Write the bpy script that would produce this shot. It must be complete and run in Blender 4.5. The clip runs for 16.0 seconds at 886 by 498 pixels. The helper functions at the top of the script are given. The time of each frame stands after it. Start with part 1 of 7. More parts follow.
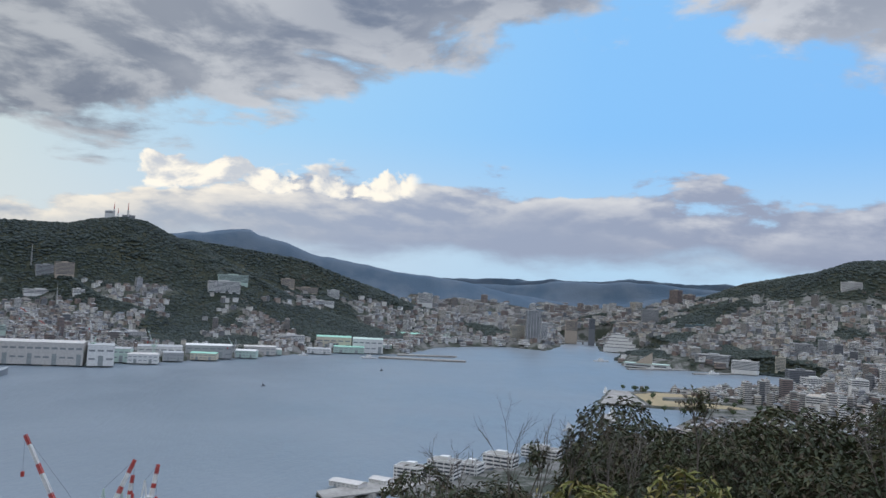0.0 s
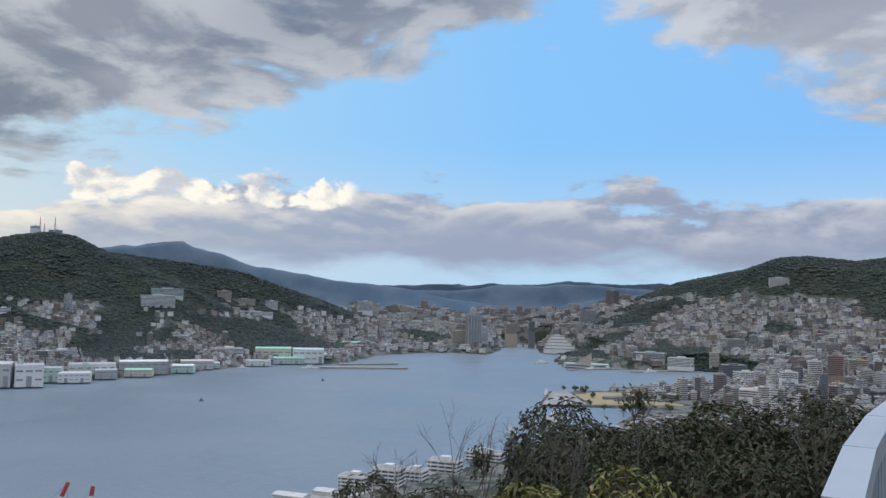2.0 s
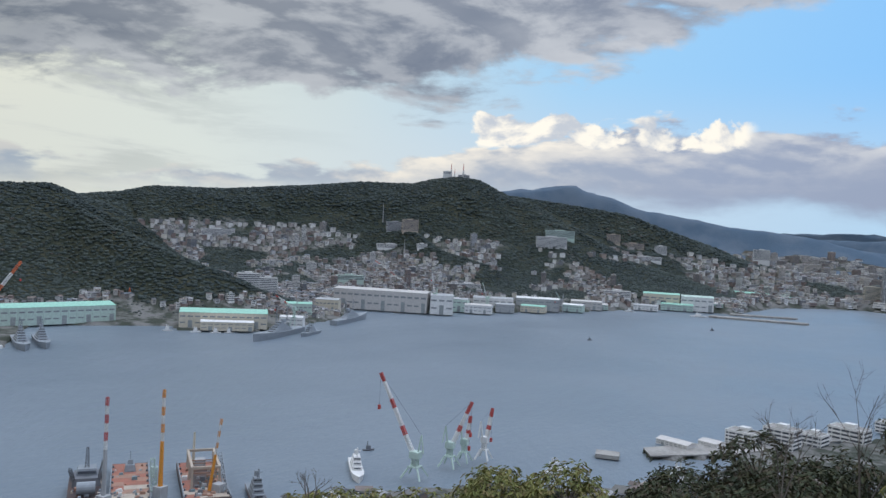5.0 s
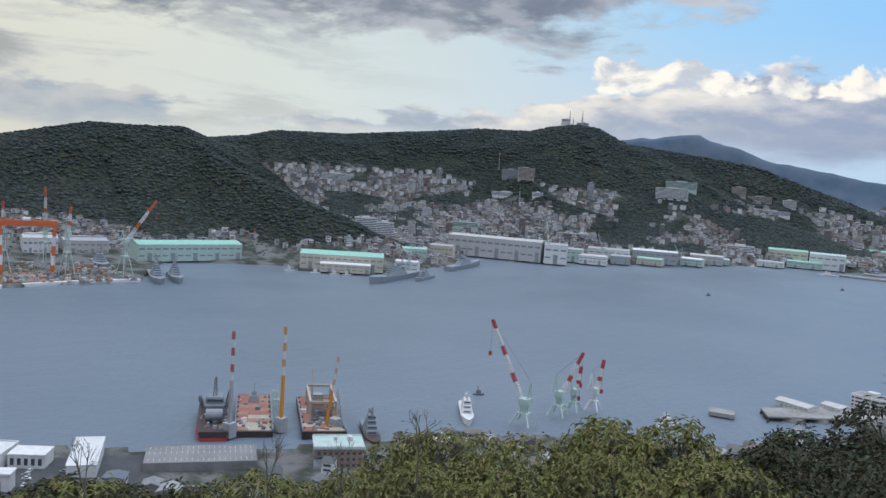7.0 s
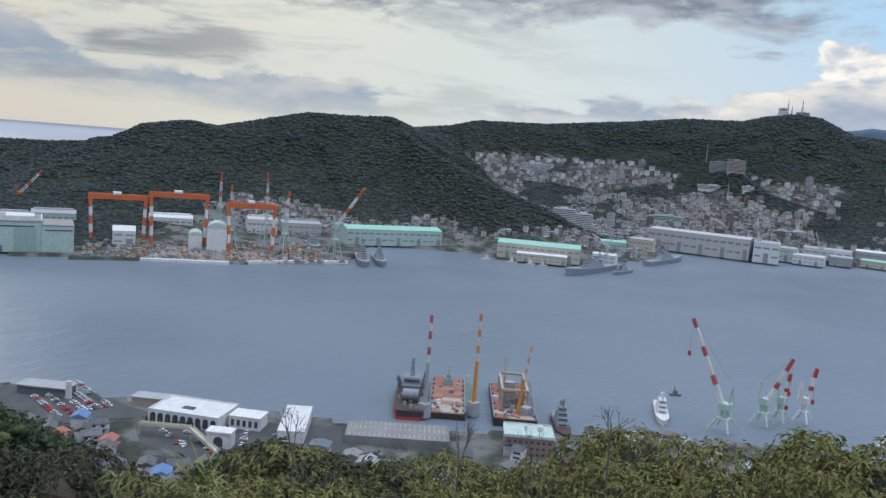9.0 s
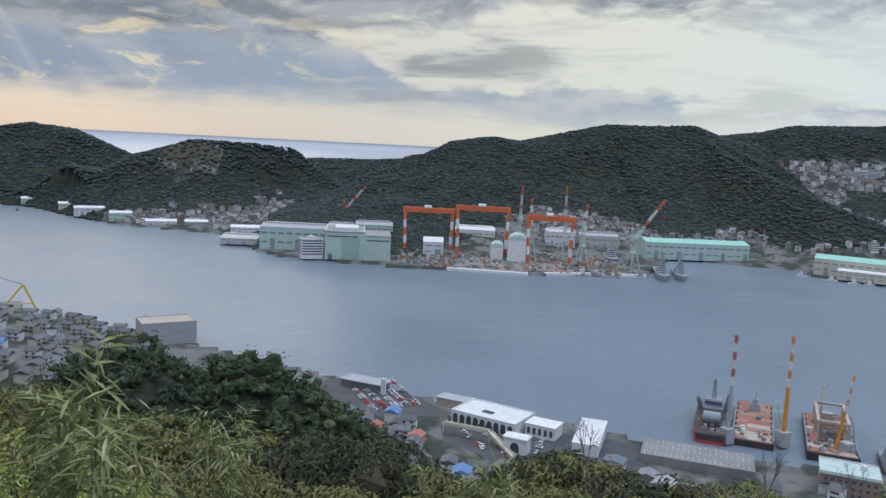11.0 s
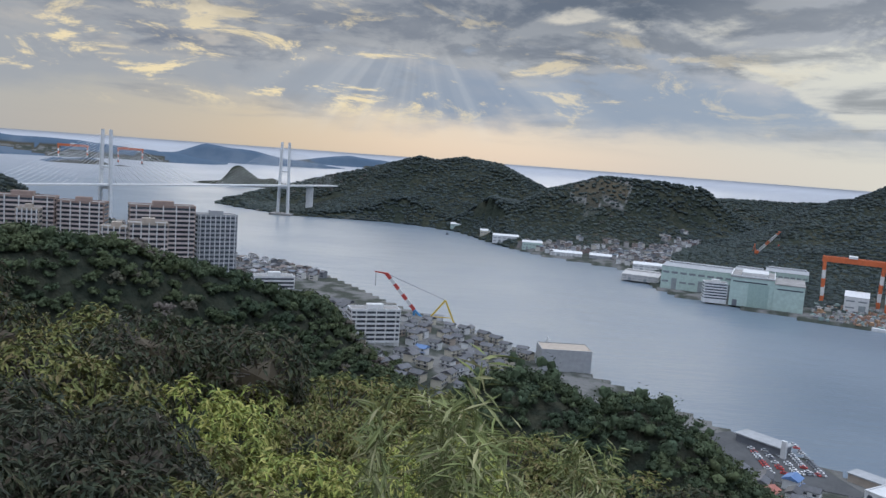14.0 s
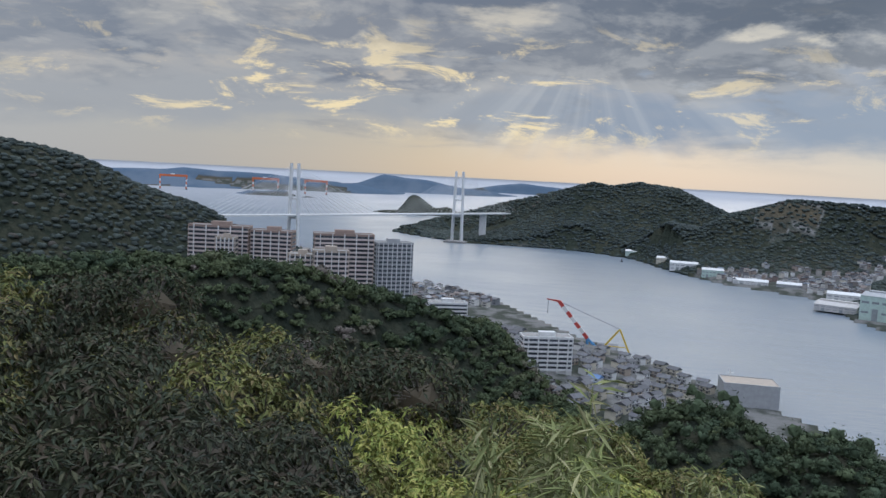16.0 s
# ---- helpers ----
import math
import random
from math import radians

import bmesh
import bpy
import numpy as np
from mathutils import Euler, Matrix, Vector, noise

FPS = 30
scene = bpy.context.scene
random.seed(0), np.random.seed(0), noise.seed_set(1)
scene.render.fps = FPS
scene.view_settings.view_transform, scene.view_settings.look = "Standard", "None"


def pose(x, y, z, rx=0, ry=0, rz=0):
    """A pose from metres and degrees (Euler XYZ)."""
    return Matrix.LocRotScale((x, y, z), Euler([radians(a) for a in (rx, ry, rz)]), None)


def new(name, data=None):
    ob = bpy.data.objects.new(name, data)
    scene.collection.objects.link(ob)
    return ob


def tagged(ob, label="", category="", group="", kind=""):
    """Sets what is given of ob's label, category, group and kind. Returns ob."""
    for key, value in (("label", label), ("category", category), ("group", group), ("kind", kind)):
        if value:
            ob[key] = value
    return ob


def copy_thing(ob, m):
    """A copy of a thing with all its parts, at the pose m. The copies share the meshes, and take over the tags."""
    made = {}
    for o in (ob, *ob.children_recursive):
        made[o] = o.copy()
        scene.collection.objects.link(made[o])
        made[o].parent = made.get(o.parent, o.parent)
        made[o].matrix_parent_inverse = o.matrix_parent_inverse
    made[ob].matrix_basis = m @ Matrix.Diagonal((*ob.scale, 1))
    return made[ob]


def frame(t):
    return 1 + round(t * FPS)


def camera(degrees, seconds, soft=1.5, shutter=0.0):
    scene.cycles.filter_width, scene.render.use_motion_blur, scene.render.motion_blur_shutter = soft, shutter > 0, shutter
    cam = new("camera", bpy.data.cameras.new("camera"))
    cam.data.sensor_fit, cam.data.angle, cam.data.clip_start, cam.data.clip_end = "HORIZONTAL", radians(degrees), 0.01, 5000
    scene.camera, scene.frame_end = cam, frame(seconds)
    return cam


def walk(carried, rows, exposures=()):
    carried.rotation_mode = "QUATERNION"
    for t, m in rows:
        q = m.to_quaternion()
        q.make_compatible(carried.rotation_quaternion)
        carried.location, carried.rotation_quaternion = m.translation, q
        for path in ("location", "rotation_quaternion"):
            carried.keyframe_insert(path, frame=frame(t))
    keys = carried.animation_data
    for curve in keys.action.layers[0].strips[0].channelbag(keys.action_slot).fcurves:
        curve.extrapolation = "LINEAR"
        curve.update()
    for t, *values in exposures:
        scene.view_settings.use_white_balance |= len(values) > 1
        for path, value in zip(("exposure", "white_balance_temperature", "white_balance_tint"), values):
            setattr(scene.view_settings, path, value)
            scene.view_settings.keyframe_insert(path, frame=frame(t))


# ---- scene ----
# Camera: a person on a hilltop lookout turns from the north to the south-west.
EYE = 168.0
TURNS = [  # seconds, heading (left is positive), tilt, roll, side step in metres
    (0.0, -0.00, 3.07, -2.80, 0.00),
    (0.5, -1.70, 3.29, -2.38, 0.00),
    (1.0, -3.11, 3.49, -1.90, 0.00),
    (1.5, -4.10, 3.59, -1.45, 0.00),
    (2.0, -4.19, 3.66, -1.04, 0.00),
    (2.5, -2.67, 3.66, -0.84, 0.00),
    (3.0, 0.96, 3.42, -0.93, 0.00),
    (3.5, 6.30, 2.78, -1.30, 0.00),
    (4.0, 12.39, 1.72, -1.80, 0.00),
    (4.5, 18.05, 0.34, -2.41, 0.00),
    (5.0, 22.56, -1.17, -2.94, 0.00),
    (5.2, 23.96, -1.78, -3.07, 0.00),
    (7.5, 32.97, -6.03, -4.20, 0.00),
    (8.0, 36.45, -6.41, -4.39, 0.00),
    (10.3, 57.34, -7.63, -3.81, 0.00),
    (10.5, 59.61, -7.62, -3.56, 0.00),
    (11.0, 65.17, -7.50, -2.88, 0.00),
    (11.5, 70.32, -7.32, -2.23, 0.01),
    (12.0, 74.94, -7.17, -1.98, 0.01),
    (12.5, 79.19, -7.08, -2.15, 0.02),
    (13.0, 83.66, -7.03, -2.78, 0.04),
    (13.5, 88.32, -6.88, -3.56, 0.06),
    (14.0, 93.20, -6.64, -4.16, 0.14),
    (14.5, 97.53, -6.31, -4.26, 0.22),
    (15.0, 101.08, -5.95, -3.91, 0.34),
    (15.5, 103.61, -5.71, -3.38, 0.46),
    (16.0, 105.21, -5.47, -2.91, 0.57),
]
cam = camera(56.9, 16.0)
walk(cam, [(t, pose(0, step, EYE, 90 + tilt, roll, yaw)) for t, yaw, tilt, roll, step in TURNS],
     exposures=((0, 0.1, 6150, 8), (5, 0.1, 6050, 8), (11, 0.1, 5900, 9), (16, 0.1, 5950, 9)))

# ---------------------------------------------------------------- light
SUN_AZ, SUN_EL = 92.0, 13.0
sun_data = bpy.data.lights.new("sun", "SUN")
sun_data.energy, sun_data.angle, sun_data.color = 0.55, radians(40), (1.0, 0.88, 0.72)
sun = new("sun", sun_data)
sun_dir = Vector((-math.sin(radians(SUN_AZ)) * math.cos(radians(SUN_EL)),
                  math.cos(radians(SUN_AZ)) * math.cos(radians(SUN_EL)), math.sin(radians(SUN_EL))))
sun.matrix_world = Matrix.Translation(sun_dir * 900) @ sun_dir.to_track_quat("Z", "Y").to_matrix().to_4x4()


class Nodes:
    """Short-hand for wiring node trees."""

    def __init__(self, tree):
        self.tree = tree

    def put(self, socket, value):
        if isinstance(value, bpy.types.NodeSocket):
            self.tree.links.new(value, socket)
        elif value is not None:
            socket.default_value = value

    def math(self, op, a, b=0.0, c=None, clamp=False):
        node = self.tree.nodes.new("ShaderNodeMath")
        node.operation, node.use_clamp = op, clamp
        self.put(node.inputs[0], a), self.put(node.inputs[1], b)
        if c is not None:
            self.put(node.inputs[2], c)
        return node.outputs[0]

    def smooth(self, value, low, high, to0=0.0, to1=1.0):
        node = self.tree.nodes.new("ShaderNodeMapRange")
        node.interpolation_type = "SMOOTHSTEP"
        for i, v in enumerate((value, low, high, to0, to1)):
            self.put(node.inputs[i], v)
        return node.outputs[0]

    def mix(self, factor, a, b, blend="MIX"):
        node = self.tree.nodes.new("ShaderNodeMix")
        node.data_type, node.blend_type = "RGBA", blend
        self.put(node.inputs[0], factor), self.put(node.inputs[6], a), self.put(node.inputs[7], b)
        return node.outputs[2]

    def ramp(self, value, stops, interpolation="LINEAR"):
        node = self.tree.nodes.new("ShaderNodeValToRGB")
        node.color_ramp.interpolation = interpolation
        while len(node.color_ramp.elements) < len(stops):
            node.color_ramp.elements.new(0.5)
        for element, (at, colour) in zip(node.color_ramp.elements, stops):
            element.position = at
            element.color = (colour, colour, colour, 1) if isinstance(colour, float) else (*colour, 1)
        self.put(node.inputs[0], value)
        return node.outputs[0]

    def noise(self, vector, scale, detail=4.0, rough=0.55, distortion=0.0):
        node = self.tree.nodes.new("ShaderNodeTexNoise")
        self.put(node.inputs["Vector"], vector)
        node.inputs["Scale"].default_value, node.inputs["Detail"].default_value = scale, detail
        node.inputs["Roughness"].default_value, node.inputs["Distortion"].default_value = rough, distortion
        return node.outputs["Fac"]

    def combine(self, x, y, z):
        node = self.tree.nodes.new("ShaderNodeCombineXYZ")
        self.put(node.inputs[0], x), self.put(node.inputs[1], y), self.put(node.inputs[2], z)
        return node.outputs[0]


def build_sky():
    world = bpy.data.worlds.new("evening_sky")
    scene.world = world
    world.use_nodes = True
    tree = world.node_tree
    tree.nodes.clear()
    n = Nodes(tree)
    coord = tree.nodes.new("ShaderNodeTexCoord").outputs["Generated"]
    split = tree.nodes.new("ShaderNodeSeparateXYZ")
    tree.links.new(coord, split.inputs[0])
    x, y, z = split.outputs
    az = n.math("MULTIPLY", n.math("ARCTAN2", n.math("MULTIPLY", x, -1.0), y), 57.2958)
    el = n.math("MULTIPLY", n.math("ARCSINE", z), 57.2958)
    turn = n.math("DIVIDE", n.math("ADD", az, 180.0), 360.0)  # 0.5 is north, left is larger

    def along(*stops):
        return [((a + 180) / 360, c) for a, c in stops]

    # the cloud deck as a layer seen in perspective; each layer is sampled twice, the second time a step towards the sun, for its relief
    depth = n.math("ADD", n.math("MAXIMUM", z, 0.0), 0.20)
    px, py = n.math("DIVIDE", x, depth), n.math("DIVIDE", y, depth)
    flat = n.combine(px, py, 0.0)
    sunside = n.combine(n.math("SUBTRACT", px, 0.10), n.math("ADD", py, 0.02), 0.0)
    broad = n.noise(flat, 1.0, 3.0, 0.5, 0.2)
    fine = n.noise(flat, 2.3, 7.0, 0.58, 0.25)
    fine_sun = n.noise(sunside, 2.3, 7.0, 0.58, 0.25)
    relief = n.smooth(n.math("SUBTRACT", fine, fine_sun), -0.07, 0.09)
    # the low banks, in heading and height
    band = n.combine(n.math("MULTIPLY", az, 0.085), n.math("MULTIPLY", el, 0.23), 2.0)
    band_sun = n.combine(n.math("MULTIPLY", n.math("ADD", az, 0.7), 0.085), n.math("MULTIPLY", n.math("ADD", el, 0.75), 0.23), 2.0)
    puffs = n.noise(band, 1.0, 7.0, 0.56, 0.15)
    puffs_sun = n.noise(band_sun, 1.0, 7.0, 0.56, 0.15)
    fluff = n.noise(band, 3.2, 5.0, 0.55, 0.3)
    wob = n.math("ADD", n.math("MULTIPLY", n.math("SUBTRACT", puffs, 0.5), 10.0),
                 n.math("MULTIPLY", n.math("SUBTRACT", fluff, 0.5), 3.0))
    wob_deck = n.math("ADD", n.math("MULTIPLY", n.math("SUBTRACT", fine, 0.5), 15.0), n.math("MULTIPLY", n.math("SUBTRACT", fluff, 0.5), 2.5))

    upper = n.math("MULTIPLY", n.ramp(turn, along((-60, 0.14), (-30, 0.33), (-22, 0.43), (-14, 0.49), (0, 0.40), (10, 0.315), (22, 0.225), (40, 0.22),
                   (60, 0.21), (70, 0.17), (82, 0.13), (100, 0.13), (140, 0.12))), 40.0)
    lower = n.math("MULTIPLY", n.ramp(turn, along((-60, 0.2), (-28, 0.18), (-5, 0.20), (8, 0.185), (18, 0.2), (25, 0.13), (40, 0.07), (66, 0.10), (78, 0.20), (95, 0.23), (105, 0.22), (140, 0.2))), 40.0)
    over = n.smooth(n.math("ADD", n.math("SUBTRACT", el, upper), wob_deck), -0.5, 1.6)
    bank_top = n.smooth(n.math("ADD", n.math("SUBTRACT", lower, el), wob), -0.3, 0.5)
    bank_base = n.smooth(n.math("ADD", el, n.math("MULTIPLY", wob, 0.5)), 1.4, 3.6)
    bank = n.math("MULTIPLY", bank_top, bank_base)
    # broken holes in the deck towards the sun
    sunward = n.ramp(turn, along((40, 0.0), (70, 0.7), (95, 1.0), (125, 0.85), (165, 0.2)))
    holes = n.smooth(n.math("ADD", n.math("MULTIPLY", fine, 0.75), n.math("MULTIPLY", puffs, 0.35)), 0.57, 0.66)
    low_sky = n.smooth(el, 13.5, 7.5)
    holes = n.math("MULTIPLY", n.math("MULTIPLY", holes, sunward), n.math("ADD", n.math("MULTIPLY", low_sky, 0.85), 0.1))
    over = n.math("MULTIPLY", over, n.math("SUBTRACT", 1.0, holes))

    sky = tree.nodes.new("ShaderNodeTexSky")
    sky.sky_type, sky.sun_disc = "NISHITA", False
    sky.sun_elevation, sky.sun_rotation = radians(SUN_EL), radians(-SUN_AZ)
    clear_high = n.ramp(turn, along((-60, (0.22, 0.46, 0.84)), (-10, (0.26, 0.53, 0.88)), (14, (0.38, 0.62, 0.84)), (30, (0.62, 0.68, 0.66)), (55, (0.78, 0.73, 0.57)),
                                    (80, (0.68, 0.62, 0.50)), (105, (0.66, 0.57, 0.43)), (150, (0.55, 0.52, 0.48))))
    clear_low = n.ramp(turn, along((-60, (0.48, 0.64, 0.80)), (-10, (0.45, 0.63, 0.80)), (16, (0.58, 0.66, 0.74)), (40, (0.70, 0.71, 0.64)), (60, (0.66, 0.63, 0.54)),
                                   (80, (0.45, 0.44, 0.42)), (92, (0.35, 0.36, 0.37)), (106, (0.40, 0.365, 0.31)), (122, (0.38, 0.37, 0.35)), (150, (0.42, 0.42, 0.43))))
    clear = n.mix(n.smooth(el, 3.0, 12.0), clear_low, clear_high)
    clear = n.mix(0.05, clear, n.mix(1.0, sky.outputs[0], (0.12, 0.12, 0.12, 1), "MULTIPLY"))
    deck_dark = n.ramp(turn, along((-60, (0.24, 0.27, 0.34)), (10, (0.18, 0.21, 0.28)), (40, (0.15, 0.17, 0.21)), (80, (0.13, 0.15, 0.18)), (110, (0.17, 0.19, 0.23)), (150, (0.24, 0.26, 0.29))))
    deck_light = n.ramp(turn, along((-60, (0.58, 0.59, 0.64)), (10, (0.56, 0.56, 0.58)), (40, (0.50, 0.50, 0.50)), (80, (0.38, 0.38, 0.38)), (110, (0.38, 0.37, 0.36)), (150, (0.34, 0.34, 0.35))))
    edge = n.smooth(n.math("ADD", n.math("SUBTRACT", el, upper), wob_deck), 4.5, -0.5)
    shade = n.math("ADD", n.math("MULTIPLY", relief, 0.55), n.math("ADD", n.math("MULTIPLY", n.smooth(broad, 0.60, 0.40), 0.30), n.math("MULTIPLY", edge, 0.25)), None, True)
    deck = n.mix(shade, deck_dark, deck_light)
    bank_light = n.ramp(turn, along((-30, (0.62, 0.62, 0.66)), (3, (0.72, 0.69, 0.66)), (8, (0.95, 0.86, 0.74)), (19, (1.0, 0.88, 0.72)), (45, (0.66, 0.62, 0.55)), (80, (0.48, 0.46, 0.45)), (110, (0.60, 0.50, 0.38)), (150, (0.4, 0.4, 0.4))))
    bank_dark = n.ramp(turn, along((-30, (0.30, 0.33, 0.43)), (5, (0.33, 0.37, 0.47)), (25, (0.42, 0.45, 0.50)), (60, (0.36, 0.40, 0.44)), (90, (0.28, 0.32, 0.38)), (110, (0.36, 0.36, 0.36))))
    heads = n.smooth(n.math("SUBTRACT", puffs, puffs_sun), -0.06, 0.12)
    rim = n.smooth(n.math("ADD", n.math("SUBTRACT", lower, el), n.math("MULTIPLY", wob, 1.2)), 5.5, -0.6)
    low = n.mix(n.math("MULTIPLY", rim, heads), bank_dark, bank_light)
    # thin broken streaks under the deck towards the sun
    thread = n.noise(n.combine(n.math("MULTIPLY", az, 0.07), n.math("MULTIPLY", el, 0.42), 5.0), 1.0, 8.0, 0.6, 0.35)
    streak = n.math("MULTIPLY", n.smooth(thread, 0.46, 0.60), n.math("MULTIPLY", n.ramp(turn, along((28, 0.0), (55, 0.45), (68, 0.7), (130, 0.6), (160, 0.3))), n.smooth(el, 0.5, 3.5)))
    clear = n.mix(streak, clear, n.mix(n.smooth(thread, 0.50, 0.66), deck_light, deck_dark))
    colour = n.mix(bank, clear, low)
    # white sunlit cumulus standing over the low bank
    heap = n.noise(n.combine(n.math("MULTIPLY", az, 0.24), n.math("MULTIPLY", el, 0.34), 9.0), 1.0, 6.0, 0.55, 0.2)
    heap_sun = n.noise(n.combine(n.math("MULTIPLY", n.math("ADD", az, 0.5), 0.24), n.math("MULTIPLY", n.math("ADD", el, 0.5), 0.34), 9.0), 1.0, 6.0, 0.55, 0.2)
    where = n.math("MULTIPLY", n.ramp(turn, along((1, 0.0), (4, 0.24), (8, 0.24), (10, 0.08), (12, 0.28), (20, 0.30), (23, 0.0))), n.smooth(n.math("ABSOLUTE", n.math("SUBTRACT", el, 7.4)), 2.0, 0.3))
    cumulus = n.math("MULTIPLY", n.smooth(n.math("ADD", heap, where), 0.66, 0.72), n.smooth(where, 0.05, 0.14))
    colour = n.mix(cumulus, colour, n.mix(n.smooth(n.math("SUBTRACT", heap, heap_sun), -0.08, 0.10), (0.56, 0.57, 0.60, 1), (1.0, 0.90, 0.76, 1)))
    colour = n.mix(over, colour, deck)
    # gold gaps low over the sea and shafts of light under the broken deck
    gaps = n.math("MULTIPLY", n.smooth(n.noise(n.combine(n.math("MULTIPLY", az, 0.16), n.math("MULTIPLY", el, 0.50), 7.0), 1.0, 9.0, 0.68, 0.5), 0.53, 0.63),
                  n.math("MULTIPLY", n.ramp(turn, along((66, 0.0), (78, 0.5), (100, 1.0), (118, 1.0), (140, 0.0))), n.math("MULTIPLY", n.smooth(el, 12.0, 5.0), n.smooth(el, 1.5, 3.4))))
    colour = n.mix(n.math("MULTIPLY", gaps, 0.75), colour, (1.0, 0.78, 0.42, 1))
    fan = n.math("ARCTAN2", n.math("SUBTRACT", az, 95.5), n.math("SUBTRACT", 10.5, el))
    shafts = n.smooth(n.noise(n.combine(n.math("MULTIPLY", fan, 3.6), 0.0, 3.0), 1.0, 3.0), 0.44, 0.62)
    shafts = n.math("MULTIPLY", shafts, n.math("MULTIPLY", n.smooth(n.math("ABSOLUTE", n.math("SUBTRACT", az, 94.0)), 17.0, 5.0), n.math("MULTIPLY", n.smooth(el, 8.0, 5.5), n.smooth(el, 0.2, 2.5))))
    colour = n.mix(n.math("MULTIPLY", shafts, 0.15), colour, (0.80, 0.76, 0.68, 1))
    # an overcast sky is brightest overhead
    colour = n.mix(1.0, colour, n.ramp(n.smooth(el, 20.0, 70.0), [(0.0, (1.0, 1.0, 1.0)), (1.0, (5.5, 5.5, 5.5))]), "MULTIPLY")
    # below the horizon the hazy sea goes on
    colour = n.mix(n.smooth(el, -0.3, -0.6), colour, n.mix(0.5, clear_low, (0.25, 0.3, 0.36, 1)))
    back = tree.nodes.new("ShaderNodeBackground")
    tree.links.new(colour, back.inputs[0])
    back.inputs[1].default_value = 1.0
    out = tree.nodes.new("ShaderNodeOutputWorld")
    tree.links.new(back.outputs[0], out.inputs[0])


build_sky()


# ---------------------------------------------------------------- materials
def material(name, colour, rough=0.8, second=None, scale=1.0, metal=0.0, bump=0.0, bump_scale=None, varied=0.0, spec=0.5):
    """A surface whose colour wanders between two tones at two scales, with fine relief and a tone of its own for each object."""
    m = bpy.data.materials.new(name)
    m.use_nodes = True
    n = Nodes(m.node_tree)
    shader = m.node_tree.nodes["Principled BSDF"]
    coord = m.node_tree.nodes.new("ShaderNodeTexCoord").outputs["Object"]
    second = second or tuple(c * 0.72 for c in colour)
    big, small = n.noise(coord, scale, 4.0), n.noise(coord, scale * 7.3, 3.0)
    blend = n.smooth(n.math("ADD", n.math("MULTIPLY", big, 0.65), n.math("MULTIPLY", small, 0.35)), 0.36, 0.64)
    tone = n.mix(blend, (*colour, 1), (*second, 1))
    if varied:
        info = m.node_tree.nodes.new("ShaderNodeObjectInfo").outputs["Random"]
        tone = n.mix(1.0, tone, n.ramp(info, [(0.0, 1.0 - varied), (1.0, 1.0 + 0.0)]), "MULTIPLY")
    n.put(shader.inputs["Base Color"], tone)
    shader.inputs["Roughness"].default_value, shader.inputs["Metallic"].default_value = rough, metal
    shader.inputs["Specular IOR Level"].default_value = spec
    if bump:
        b = m.node_tree.nodes.new("ShaderNodeBump")
        b.inputs["Strength"].default_value = 0.6
        b.inputs["Distance"].default_value = bump
        n.put(b.inputs["Height"], n.noise(coord, bump_scale or scale * 9, 4.0))
        n.put(shader.inputs["Normal"], b.outputs[0])
    return m


def island_material(name, colours, rough=0.85):
    """For joined small pieces: every loose piece takes one tone out of the list."""
    m = bpy.data.materials.new(name)
    m.use_nodes = True
    n = Nodes(m.node_tree)
    shader = m.node_tree.nodes["Principled BSDF"]
    island = m.node_tree.nodes.new("ShaderNodeNewGeometry").outputs["Random Per Island"]
    coord = m.node_tree.nodes.new("ShaderNodeTexCoord").outputs["Object"]
    stops = [(i / len(colours), c) for i, c in enumerate(colours)]
    tone = n.ramp(island, stops, "CONSTANT")
    tone = n.mix(n.smooth(n.noise(coord, 0.35, 4.0), 0.3, 0.7, 0.0, 0.35), tone, (0.06, 0.06, 0.06, 1))
    n.put(shader.inputs["Base Color"], tone)
    shader.inputs["Roughness"].default_value = rough
    return m


